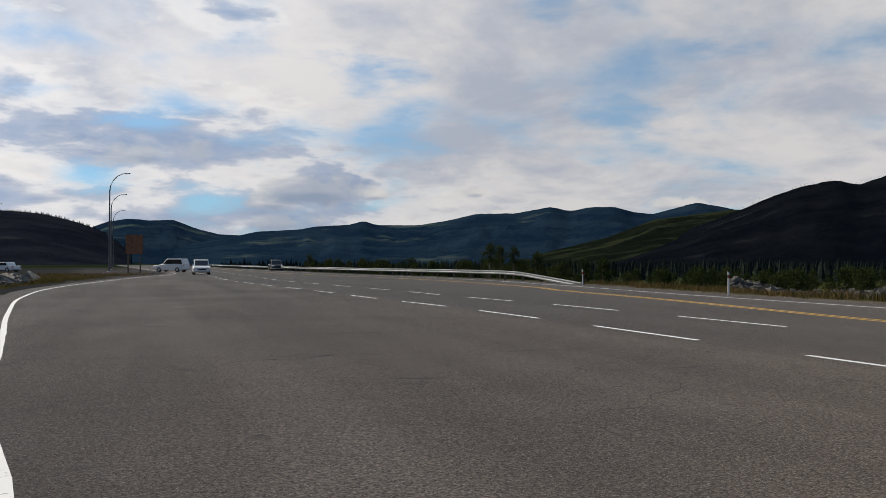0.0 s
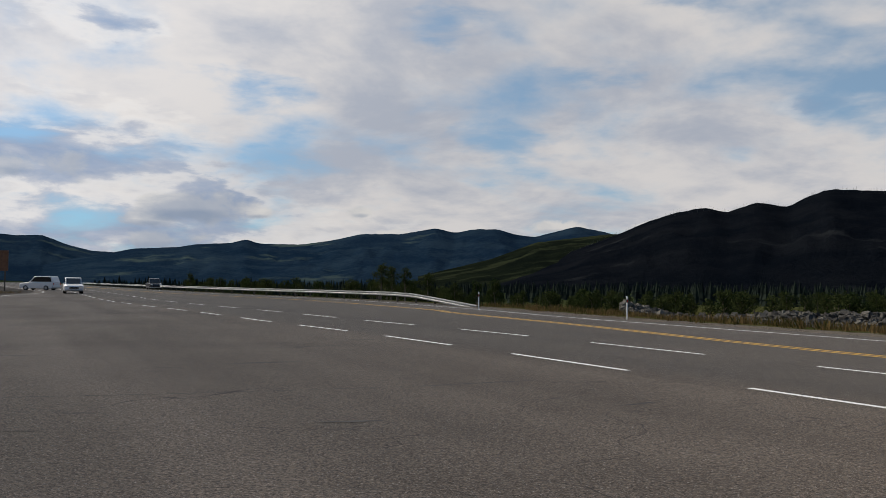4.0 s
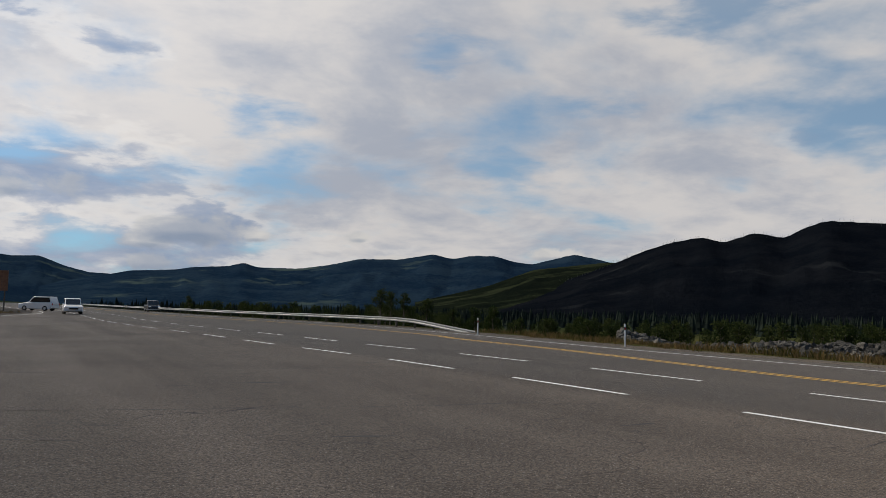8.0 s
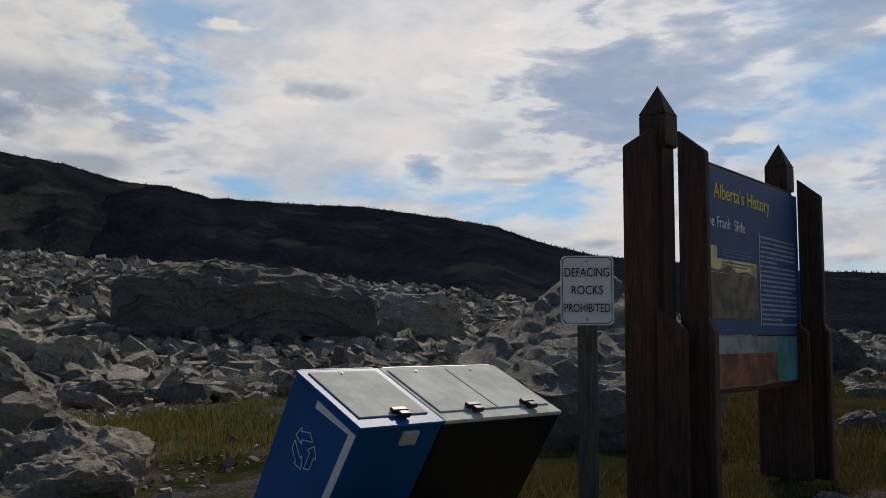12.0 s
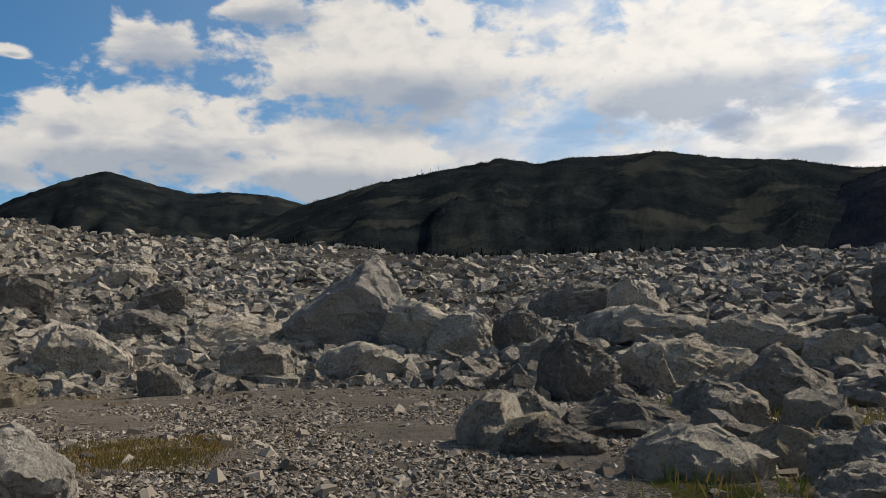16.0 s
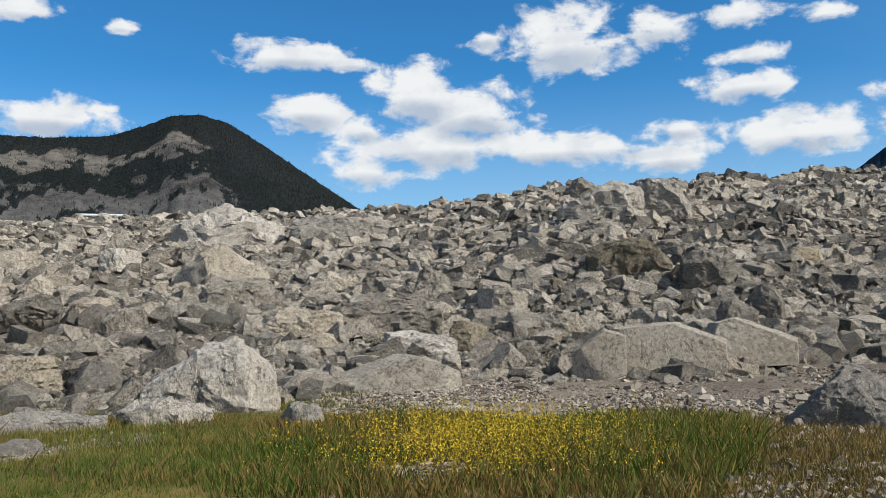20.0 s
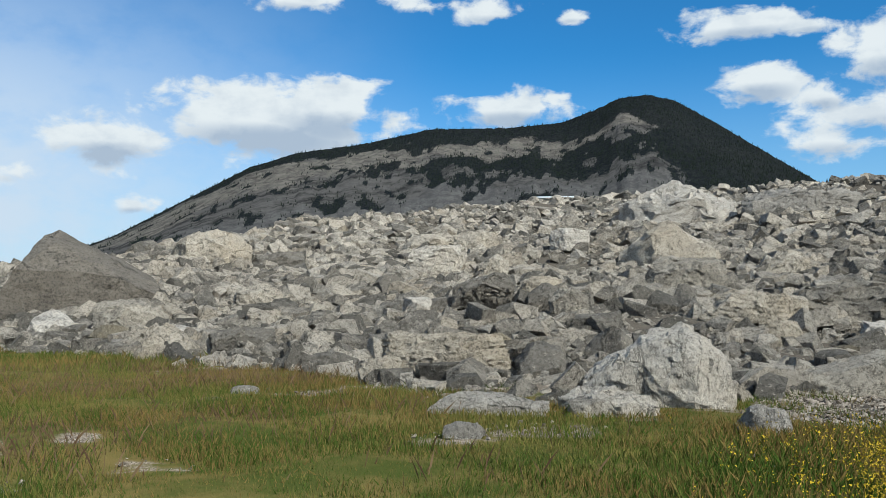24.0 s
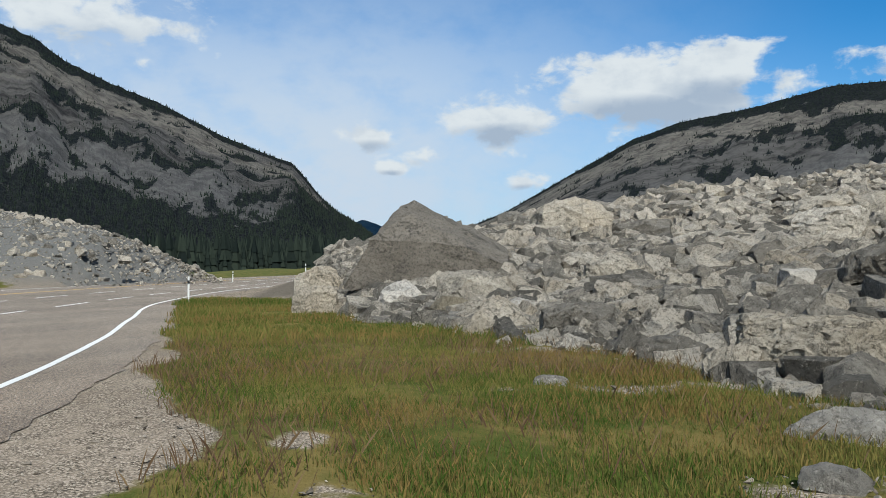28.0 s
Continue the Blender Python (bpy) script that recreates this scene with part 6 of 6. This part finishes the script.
M_GALV = plain("galvanised steel", (0.46, 0.47, 0.47), 0.5, 0.75, 0.14, 3.0)
M_LAMP = plain("dark grey lamp pole", (0.10, 0.11, 0.12), 0.5, 0.5, 0.1)
M_BROWN = plain("brown sign back", (0.15, 0.075, 0.042), 0.6, 0.0, 0.2, 3.0)
M_TYRE = plain("tyre rubber", (0.018, 0.018, 0.019), 0.85, 0.0, 0.1)
M_RIM = plain("alloy rim", (0.50, 0.50, 0.51), 0.35, 0.8, 0.05)
M_CAR_WHITE = plain("white car paint", (0.72, 0.72, 0.70), 0.25, 0.0, 0.03, 2.0, None, 0.6)
M_CAR_DARK = plain("dark grey car paint", (0.045, 0.048, 0.052), 0.25, 0.2, 0.03, 2.0, None, 0.6)
M_GLASS_DARK = plain("tinted car glass", (0.015, 0.018, 0.021), 0.08, 0.0, 0.03, 2.0, None, 0.7)
M_HEADLAMP = plain("headlamp lens", (0.75, 0.75, 0.72), 0.15, 0.0, 0.03, 2.0, None, 0.7)
M_REFLECTOR = plain("red reflector", (0.5, 0.03, 0.02), 0.3, 0.0, 0.05)
M_ROOF = plain("pale metal roof", (0.62, 0.65, 0.66), 0.5, 0.2, 0.08)
M_WALL = plain("concrete wall", (0.34, 0.33, 0.31), 0.9, 0.0, 0.12)


def lettering(words, size, place, parent, name, material, label="", align="CENTER", wide=1.0):
    """Words in the built-in font as a thin mesh, standing up and facing -y."""
    c = bpy.data.curves.new(name, "FONT")
    c.body, c.size, c.align_x, c.align_y, c.extrude = words, size, align, "CENTER", 0.0015
    c.space_line = 0.95
    tmp = bpy.data.objects.new(name, c)
    scene.collection.objects.link(tmp)
    me = bpy.data.meshes.new_from_object(tmp.evaluated_get(bpy.context.evaluated_depsgraph_get()))
    bpy.data.objects.remove(tmp)
    me.materials.clear()
    me.materials.append(material)
    ob = new(name, me)
    ob.parent = parent
    ob.matrix_local = pose(*place, 90) @ Matrix.Diagonal((wide, 1, 1, 1))
    return tagged(ob, label)


def plate(x0, x1, z0, z1, y, thick=0.004, bevel=0.0):
    bm = bmesh.new()
    box(bm, (x0 + x1) / 2, y, (z0 + z1) / 2, x1 - x0, thick, z1 - z0, bevel)
    return bm


def history_sign():
    sign = thing("interpretive_sign", pose(-5.02, 5.31, 0, 0, 0, 112.0) @ Matrix.Scale(0.945, 4), "tall dark timber interpretive sign with a blue printed panel", "sign")
    for px in (0.0, 2.76):
        def plank(y0, y1, zin, zout, x0, x1, label="", low=0.07):
            bm = bmesh.new()
            prism(bm, [(y0, low), (y1, low), (y1, zout), (y0, zin)], "x", px + x0, px + x1, 0.012)
            part("plank", bm, M_WOOD, sign, label)
        plank(-0.05, 0.21, 3.08, 2.96, -0.17, -0.045)
        plank(-0.205, -0.43, 3.05, 2.86, -0.06, 0.02)
        plank(-0.10, -0.33, 1.66, 1.50, -0.24, -0.175, "short chamfered timber")
        plank(-0.425, -0.48, 1.60, 1.50, -0.09, 0.02, "short chamfered timber")
        bm = bmesh.new()
        box(bm, px + 0.045, 0, 1.63, 0.20, 0.16, 3.12)
        box(bm, px + 0.045, 0, 3.08, 0.22, 0.23, 0.26, 0.01)
        tip = bm.verts.new((px + 0.045, 0, 3.46))
        c = [bm.verts.new((px + 0.045 + a * 0.11, b * 0.115, 3.21)) for a, b in ((-1, -1), (1, -1), (1, 1), (-1, 1))]
        for i in range(4):
            bm.faces.new((c[i], c[(i + 1) % 4], tip))
        bm.faces.new(c[::-1])
        part("post", bm, M_WOOD, sign, "timber post with a pointed cap")
        bm = bmesh.new()
        tube(bm, [(px, 0, -0.2), (px, 0, 0.12)], [0.055, 0.055], 10)
        part("footing", bm, M_BLACK, sign, "dark steel stub under the post")
    a, b = 0.115, 2.64
    board = part("panel", plate(a, b, 1.47, 2.86, -0.2, 0.04, 0.004), M_PANEL, sign, "blue printed information panel")
    lettering("Alberta's", 0.185, (1.24, -0.223, 2.66), board, "title", M_YELLOW, "yellow title lettering", "RIGHT")
    lettering("History", 0.185, (1.30, -0.223, 2.66), board, "title", M_YELLOW, "yellow title lettering", "LEFT")
    for k, word in enumerate(("The", "Frank", "Slide")):
        lettering(word, 0.135, ((0.38, 0.63, 1.00)[k], -0.223, 2.40), board, "heading", M_PRINT, "white heading lettering", "LEFT", 0.95)
    part("photograph", plate(0.22, 1.50, 1.60, 1.98, -0.2225), M_SEPIA_DARK, board, "dark lower part of a sepia picture")
    part("photograph", plate(0.22, 1.50, 1.98, 2.10, -0.2225), M_SEPIA, board, "sepia mountain picture")
    part("photograph", plate(0.22, 0.62, 2.10, 2.20, -0.2225), M_SEPIA, board, "sepia picture edge")
    bm = bmesh.new()
    for k in range(3):
        x = 0.45 + 0.36 * k
        prism(bm, [(x - 0.26, 1.985), (x + 0.26, 1.985), (x + 0.05 * k, 2.02 + 0.03 * (k % 2))], "y", -0.2265, -0.225)
    part("photograph", bm, M_SEPIA_DARK, board, "dark hills in a sepia picture")
    rng = random.Random(3)
    for k in range(6):
        z = 2.185 - 0.028 * k
        part("text_line", plate(0.72, 0.72 + rng.uniform(0.55, 0.75), z - 0.006, z + 0.006, -0.2225), M_LINES, board)
    for k in range(19):
        z = 2.36 - 0.044 * k
        part("text_line", plate(1.60, 1.60 + (0.92 if k % 6 != 5 else rng.uniform(0.4, 0.9)), z - 0.009, z + 0.009, -0.2225), M_TEXT, board)
    part("rule", plate(1.575, 1.585, 1.55, 2.40, -0.2225), M_PRINT, board)
    low = part("lower_panel", plate(a, b, 1.03, 1.462, -0.2, 0.04, 0.004), M_RUST, sign, "lower picture panel of orange slopes")
    part("picture", plate(a + 0.01, 1.95, 1.31, 1.455, -0.2225), M_PALE_BLUE, low, "pale hills in the lower picture")
    part("picture", plate(1.95, b - 0.01, 1.04, 1.455, -0.2225), M_TEAL, low, "teal part of the lower picture")
    for z in (1.0, 2.885):
        bm = bmesh.new()
        box(bm, (a + b) / 2, -0.15, z, b - a, 0.05, 0.05, 0.006)
        part("rail", bm, M_WOOD, sign)


def rule_sign():
    s = thing("notice_sign", pose(-4.67, 4.39, -0.035, 0, 0, 53), "white notice sign on a weathered square post", "sign")
    bm = bmesh.new()
    box(bm, 0, 0.07, 0.72, 0.13, 0.11, 1.56, 0.008)
    part("post", bm, M_POST, s, "weathered grey timber post")
    bm = bmesh.new()
    r, w, h = 0.035, 0.172, 0.228
    out = []
    for cx, cz, a0 in ((w - r, h - r, 0), (-w + r, h - r, 90), (-w + r, -h + r, 180), (w - r, -h + r, 270)):
        out += [(cx + r * math.cos(radians(a0 + k * 30)), 1.705 + cz + r * math.sin(radians(a0 + k * 30))) for k in range(4)]
    prism(bm, out, "y", 0.0, 0.008)
    face = part("sign_face", bm, M_SIGN_WHITE, s, "white sheet with black lettering")
    bm = bmesh.new()
    g = [(x * 0.94, 1.705 + (z - 1.705) * 0.955) for x, z in out]
    g2 = [(x * 0.915, 1.705 + (z - 1.705) * 0.935) for x, z in out]
    vo, vi = [bm.verts.new((x, -0.002, z)) for x, z in g], [bm.verts.new((x, -0.002, z)) for x, z in g2]
    for i in range(len(g)):
        j = (i + 1) % len(g)
        bm.faces.new((vo[i], vo[j], vi[j], vi[i]))
    part("border", bm, M_BLACK, face, "thin black border")
    for k, word in enumerate(("DEFACING", "ROCKS", "PROHIBITED")):
        lettering(word, 0.083, (0, -0.004, 1.82 - 0.117 * k), face, "word", M_BLACK, "", "CENTER", (0.74, 0.78, 0.65)[k])
    for z in (1.515, 1.895):
        bm = bmesh.new()
        tube(bm, [(0, -0.006, z), (0, 0.05, z)], [0.012, 0.012], 8)
        part("bolt", bm, M_GALV, face)


def bin_unit(m, wide, doors, paint, label, recycle=False):
    """A leaning street bin: local x along the front, y to the back."""
    u = thing("litter_bin", m, label, "bin", "bins at the pullout")
    prof = [(0.0, 0.886), (0.586, 1.149), (1.22, 0.06), (0.52, 0.06)]
    bm = bmesh.new()
    prism(bm, prof, "x", 0, wide, 0.008)
    body = part("body", bm, paint, u, "painted sheet steel body")
    slope = math.degrees(math.atan2(0.263, 0.586))
    turn = Matrix.Rotation(radians(slope), 4, "X")
    n = Vector((0, -math.sin(radians(slope)), math.cos(radians(slope))))
    mid = Vector((wide / 2, 0.293, 1.0175)) + n * 0.010
    bm = bmesh.new()
    box(bm, *mid, wide + 0.012, 0.662, 0.024, 0.006, turn)
    rim = part("lid_frame", bm, paint if recycle else M_LID, u, "overhanging lid frame")
    dw = (wide - 0.05) / doors
    for k in range(doors):
        cx = 0.025 + dw * (k + 0.5)
        c = Vector((cx, 0.315, 1.027)) + n * 0.026
        bm = bmesh.new()
        box(bm, *c, dw - 0.05 if recycle else dw - 0.008, 0.52, 0.009, 0.003, turn)
        lid = part("lid", bm, M_LID, u, "grey hinged lid, pale with painted sky sheen")
        d = Vector((cx + 0.04, 0.10, 0.931)) + n * 0.044
        bm = bmesh.new()
        box(bm, *d, 0.105, 0.04, 0.024, 0.006, turn)
        box(bm, *(d + Vector((0, -0.045, -0.02))), 0.07, 0.04, 0.03, 0.006, turn)
        part("handle", bm, M_BLACK, lid, "black lid latch")
        bm = bmesh.new()
        box(bm, *(Vector((cx - 0.03, 0.52, 1.119)) + n * 0.034), 0.012, 0.012, 0.008, 0.002, turn)
        part("rivet", bm, M_GALV, lid)
    bm = bmesh.new()
    tube(bm, [(0.03, 0.592, 1.165), (wide - 0.03, 0.592, 1.165)], [0.011, 0.011], 8)
    part("hinge", bm, paint, u)
    if recycle:
        bm = bmesh.new()
        box(bm, wide - 0.22, 0.028, 0.825, 0.11, 0.02, 0.085, 0.003, Matrix.Rotation(radians(32), 4, 'X'))
        part("plaque", bm, M_LID, body, "small pale plaque")
        # pale stripe and three bent arrows on the side
        bm = bmesh.new()
        for q in ([(0.022, 0.862), (0.085, 0.862), (0.345, 0.46), (0.285, 0.46)], [(0.022, 0.862), (0.085, 0.862), (0.385, 0.98), (0.36, 1.02)]):
            prism(bm, q, "x", -0.0045, -0.002)
        part("stripe", bm, M_PRINT, body, "pale painted stripe")
        for k in range(3):
            bm = bmesh.new()
            a0 = radians(90 + 120 * k)
            c = Vector((0.485, 0.745))

            def at(u, v):
                return tuple(c + Vector((math.cos(a0), math.sin(a0))) * v + Vector((math.sin(a0), -math.cos(a0))) * u)
            ring = [at(-0.084, 0.050), at(-0.058, 0.098), at(0.021, 0.098), at(0.021, 0.121), at(0.079, 0.074), at(0.021, 0.029), at(0.021, 0.053)]
            vs = [Vector((-0.004, y, z)) for y, z in ring]
            for i in range(len(vs)):
                p, q = vs[i], vs[(i + 1) % len(vs)]
                tube(bm, [p, q], [0.003, 0.003], 4)
            part("arrow", bm, M_PRINT, body, "pale outline of a bent arrow")
    bm = bmesh.new()
    box(bm, wide / 2, 0.87, 0.03, wide - 0.06, 0.62, 0.08, 0.01)
    part("plinth", bm, M_BIN_BLACK, u)
    return u


def bins():
    turn = 104.85
    c, d = math.cos(radians(turn)), math.sin(radians(turn))
    bin_unit(pose(-4.20, 2.60, 0, 0, 0, turn), 0.576, 1, M_BIN_BLUE, "blue steel recycling bin with a grey lid", True)
    bin_unit(pose(-4.20 + 0.588 * c, 2.60 + 0.588 * d, 0, 0, 0, turn), 0.985, 2, M_BIN_BLACK, "black steel litter bin with two grey lids")


def street_lamp(x, y, turn, tall=14.2, reach=2.8):
    s = thing("street_lamp", pose(x, y, 0, 0, 0, turn), "tall grey street lamp with a curved arm", "street lamp", "street lamps along the highway")
    bm = bmesh.new()
    pts = [(0, 0, -0.2), (0, 0, tall * 0.5), (0, 0, tall - 2.6)]
    pts += [(reach * (1 - math.cos(radians(a))), 0, tall - 2.6 + 2.5 * math.sin(radians(a))) for a in (20, 40, 60, 78, 90)]
    tube(bm, pts, [0.13, 0.11, 0.085, 0.075, 0.07, 0.065, 0.06, 0.055], 8)
    part("pole", bm, M_LAMP, s)
    bm = bmesh.new()
    box(bm, reach + 0.35, 0, tall - 0.12, 0.8, 0.3, 0.16, 0.05)
    part("lamp_head", bm, M_LAMP, s)
    bm = bmesh.new()
    box(bm, 0, 0, 0.06, 0.4, 0.4, 0.12, 0.02)
    part("base_plate", bm, M_GALV, s)



def sign_back():
    s = thing("road_sign", pose(-38.6, 114.0, 0, 0, 0, 18), "brown road sign on two timber posts", "sign")
    for x in (-0.75, 0.75):
        bm = bmesh.new()
        box(bm, x, 0.08, 2.4, 0.16, 0.12, 5.2, 0.01)
        part("post", bm, M_POST, s)
    for k, x in enumerate((-0.72, 0.0, 0.72)):
        bm = bmesh.new()
        box(bm, x, 0, 3.75, 0.71, 0.04, 2.5, 0.008)
        part("board", bm, M_BROWN, s)


def delineator(x, y):
    s = thing("marker_post", pose(x, y, float(terrain(np.array([x]), np.array([y]))[0]) - 0.02), "white road marker post with a dark band", "marker post", "marker posts along the highway")
    bm = bmesh.new()
    prism(bm, [(-0.034, 0), (0.034, 0), (0.034, 0.98), (-0.034, 1.02)], "y", -0.025, 0.025, 0.006)
    part("post", bm, M_SIGN_WHITE, s)
    bm = bmesh.new()
    box(bm, 0, 0, 0.80, 0.074, 0.056, 0.13, 0.003)
    part("band", bm, M_BLACK, s, "black band")
    bm = bmesh.new()
    box(bm, 0, -0.031, 0.80, 0.035, 0.010, 0.09, 0.003)
    part("reflector", bm, M_REFLECTOR, s, "small red reflector")


def guardrail():
    c = FAR_LINE + FAR_SIDE * 1.8
    keep = (c[:, 1] > 54) & (c[:, 1] < 300)
    c = c[keep][::-1]
    s, p = along(c, 3.8)
    t = np.gradient(p, axis=0)
    t /= np.linalg.norm(t, axis=1)[:, None]
    n = np.stack([-t[:, 1], t[:, 0]], 1)
    n *= -np.sign(n[:, 0:1])
    rail = thing("guardrail", Matrix(), "long galvanised steel guardrail on posts, sloping down at its end", "guardrail")
    ups = np.clip(s / 13.0, 0.0, 1.0)
    prof = ((0.0, -0.15), (0.06, -0.12), (0.06, -0.06), (0.0, -0.01), (0.0, 0.01), (0.06, 0.06), (0.06, 0.12), (0.0, 0.15))
    for i in range(len(p) - 1):
        bm = bmesh.new()
        ring = []
        for q in (i, i + 1):
            z = -0.02 + 0.62 * ups[q]
            ring.append([bm.verts.new((p[q][0] + n[q][0] * o, p[q][1] + n[q][1] * o, z + h)) for o, h in prof])
        for k in range(len(prof) - 1):
            bm.faces.new((ring[0][k], ring[0][k + 1], ring[1][k + 1], ring[1][k]))
        bmesh.ops.solidify(bm, geom=bm.faces[:], thickness=0.012)
        part("rail", bm, M_GALV, rail)
        bm = bmesh.new()
        x, y = p[i] - n[i] * 0.12
        top = 0.12 + 0.62 * ups[i]
        box(bm, x, y, top / 2 - 0.4, 0.15, 0.18, top + 0.8, 0.01)
        part("post", bm, M_POST, rail, "squared timber post")


def vehicle(m, kind, paint, label):
    """A car seen from afar: local x forward."""
    v = thing("car", m, label, "car", "vehicles on the highway")
    L, W, H, waist = {"suv": (4.6, 1.85, 1.72, 1.02), "sedan": (4.6, 1.78, 1.45, 0.92), "pickup": (5.6, 1.95, 1.85, 1.10), "van": (5.0, 1.95, 1.95, 1.12)}[kind]
    h = L / 2
    side = [(-h, 0.38), (-h + 0.05, waist - 0.12), (-h + 0.12, waist), (h * 0.42, waist), (h - 0.12, waist - 0.16), (h, waist - 0.35), (h, 0.36), (h - 0.25, 0.26), (-h + 0.25, 0.26)]
    bm = bmesh.new()
    prism(bm, side, "y", -W / 2, W / 2, 0.06)
    body = part("body", bm, paint, v, "painted body")
    back = {"suv": -h + 0.15, "sedan": -h + 0.9, "pickup": -0.55, "van": -h + 0.08}[kind]
    a, b = back, h * 0.44
    bm = bmesh.new()
    cab = [(a, waist), (a + 0.32, H - 0.03), (a + 0.5, H), (b - 0.95, H), (b - 0.7, H - 0.05), (b, waist)]
    prism(bm, cab, "y", -W / 2 + 0.13, W / 2 - 0.13, 0.05)
    part("cabin", bm, paint, v)
    for sgn in (-1, 1):
        bm = bmesh.new()
        y = sgn * (W / 2 - 0.128)
        prism(bm, [(a + 0.25, waist + 0.06), (a + 0.42, H - 0.12), (b - 0.85, H - 0.12), (b - 0.22, waist + 0.06)], "y", y - 0.006, y + 0.006)
        part("side_window", bm, M_GLASS_DARK, v, "dark side glass")
        bm = bmesh.new()
        box(bm, b - 0.15, sgn * (W / 2 + 0.06), waist + 0.06, 0.12, 0.16, 0.13, 0.03)
        part("mirror", bm, paint, v)
        bm = bmesh.new()
        box(bm, h - 0.03, sgn * (W / 2 - 0.28), waist - 0.27, 0.09, 0.36, 0.16, 0.03)
        part("headlight", bm, M_HEADLAMP, v, "clear headlight")
        bm = bmesh.new()
        box(bm, -h + 0.03, sgn * (W / 2 - 0.16), waist - 0.2, 0.09, 0.2, 0.24, 0.03)
        part("tail_light", bm, M_REFLECTOR, v, "red tail light")
        for x in (-L * 0.29, L * 0.31):
            bm = bmesh.new()
            tube(bm, [(x, sgn * (W / 2 - 0.22), 0.34), (x, sgn * (W / 2 + 0.01), 0.34)], [0.34, 0.34], 18)
            wheel = part("wheel", bm, M_TYRE, v, "black tyre")
            bm = bmesh.new()
            tube(bm, [(x, sgn * (W / 2 - 0.1), 0.34), (x, sgn * (W / 2 + 0.022), 0.34)], [0.21, 0.20], 14)
            part("rim", bm, M_RIM, wheel, "alloy rim")
    bm = bmesh.new()
    prism(bm, [(b - 0.72, H - 0.10), (b - 0.68, H - 0.11), (b - 0.06, waist + 0.03), (b - 0.10, waist + 0.04)], "y", -W / 2 + 0.22, W / 2 - 0.22)
    bmesh.ops.translate(bm, vec=(0.05, 0, 0.02), verts=bm.verts)
    part("windscreen", bm, M_GLASS_DARK, v, "dark windscreen")
    bm = bmesh.new()
    box(bm, h + 0.01, 0, 0.62, 0.05, W * 0.5, 0.18, 0.02)
    part("grille", bm, M_BLACK, v, "dark grille")
    bm = bmesh.new()
    box(bm, h - 0.02, 0, 0.40, 0.12, W - 0.1, 0.14, 0.03)
    part("bumper", bm, M_GALV, v, "pale bumper")
    return v


def traffic():
    vehicle(pose(-26.0, 100.0, 0, 0, 0, -72), "suv", M_CAR_WHITE, "white sport utility car coming along the highway")
    vehicle(pose(-38.0, 128.0, 0, 0, 0, 165), "van", M_CAR_WHITE, "white van parked beyond the road sign")
    vehicle(pose(-62.0, 127.0, 0, 0, 0, 160), "sedan", M_CAR_WHITE, "white car parked in the far field")
    vehicle(pose(-27.0, 150.0, 0, 0, 0, -72), "pickup", M_CAR_DARK, "dark pickup truck far along the highway")


def far_building():
    x, y = 38.0, -237.0
    z = float(terrain(np.array([x]), np.array([y]))[0])
    s = thing("visitor_building", pose(x, y, z - 2.2, 0, 0, 189), "low pale-roofed building behind the debris crest", "building")
    bm = bmesh.new()
    box(bm, 0, 0, 1.2, 11, 8, 3.4)
    part("wall", bm, M_WALL, s, "grey concrete wall")
    bm = bmesh.new()
    prism(bm, [(-4.6, 2.9), (4.6, 2.9), (4.6, 3.2), (0, 3.9), (-4.6, 3.2)], "x", -6, 6, 0.03)
    part("roof", bm, M_ROOF, s, "pale metal roof")
    for k in range(5):
        bm = bmesh.new()
        box(bm, -4.2 + 2.1 * k, -4.02, 1.7, 1.4, 0.06, 1.2)
        part("window", bm, M_GLASS_DARK, s, "dark window")


def far_panel():
    x, y = 74.0, -76.0
    s = thing("road_sign", pose(x, y, 0, 0, 0, 45), "grey back of a road sign on posts", "sign")
    for k in (-0.7, 0.7):
        bm = bmesh.new()
        tube(bm, [(k, 0.05, -0.2), (k, 0.05, 2.6)], [0.05, 0.05], 8)
        part("post", bm, M_GALV, s)
    bm = bmesh.new()
    box(bm, 0, 0, 1.75, 2.0, 0.04, 1.7, 0.02)
    part("board", bm, M_GALV, s)


def masts():
    for az, tall in ((108.9, 16), (108.4, 18), (109.5, 14)):
        p = toward(az) * 1480
        z = 1.4 + 1480 * math.tan(radians(10.45)) - 4
        s = thing("radio_mast", pose(p.x, p.y, z), "thin radio mast on the hill", "mast", "masts on the hill")
        bm = bmesh.new()
        tube(bm, [(0, 0, -6), (0, 0, tall)], [0.7, 0.3], 5)
        part("mast_pole", bm, M_LAMP, s)


# ---------------------------------------------------------------- build
roads()
ground()
sheets = mountains()
history_sign()
rule_sign()
bins()
guardrail()
for spot in ((-46.2, 125.4), (-60.6, 164.0), (-79.0, 214.0), (-97.0, 190.0)):
    street_lamp(*spot, -20)
sign_back()
for spot in ((9.75, 50.4), (13.7, 36.7), (29.3, -23.3), (50.6, -46.6), (64.4, -49.7)):
    delineator(*spot)
traffic()
far_building()
far_panel()
masts()
heroes()
river_trees()
meadow()
mountain_woods(*sheets)
debris()
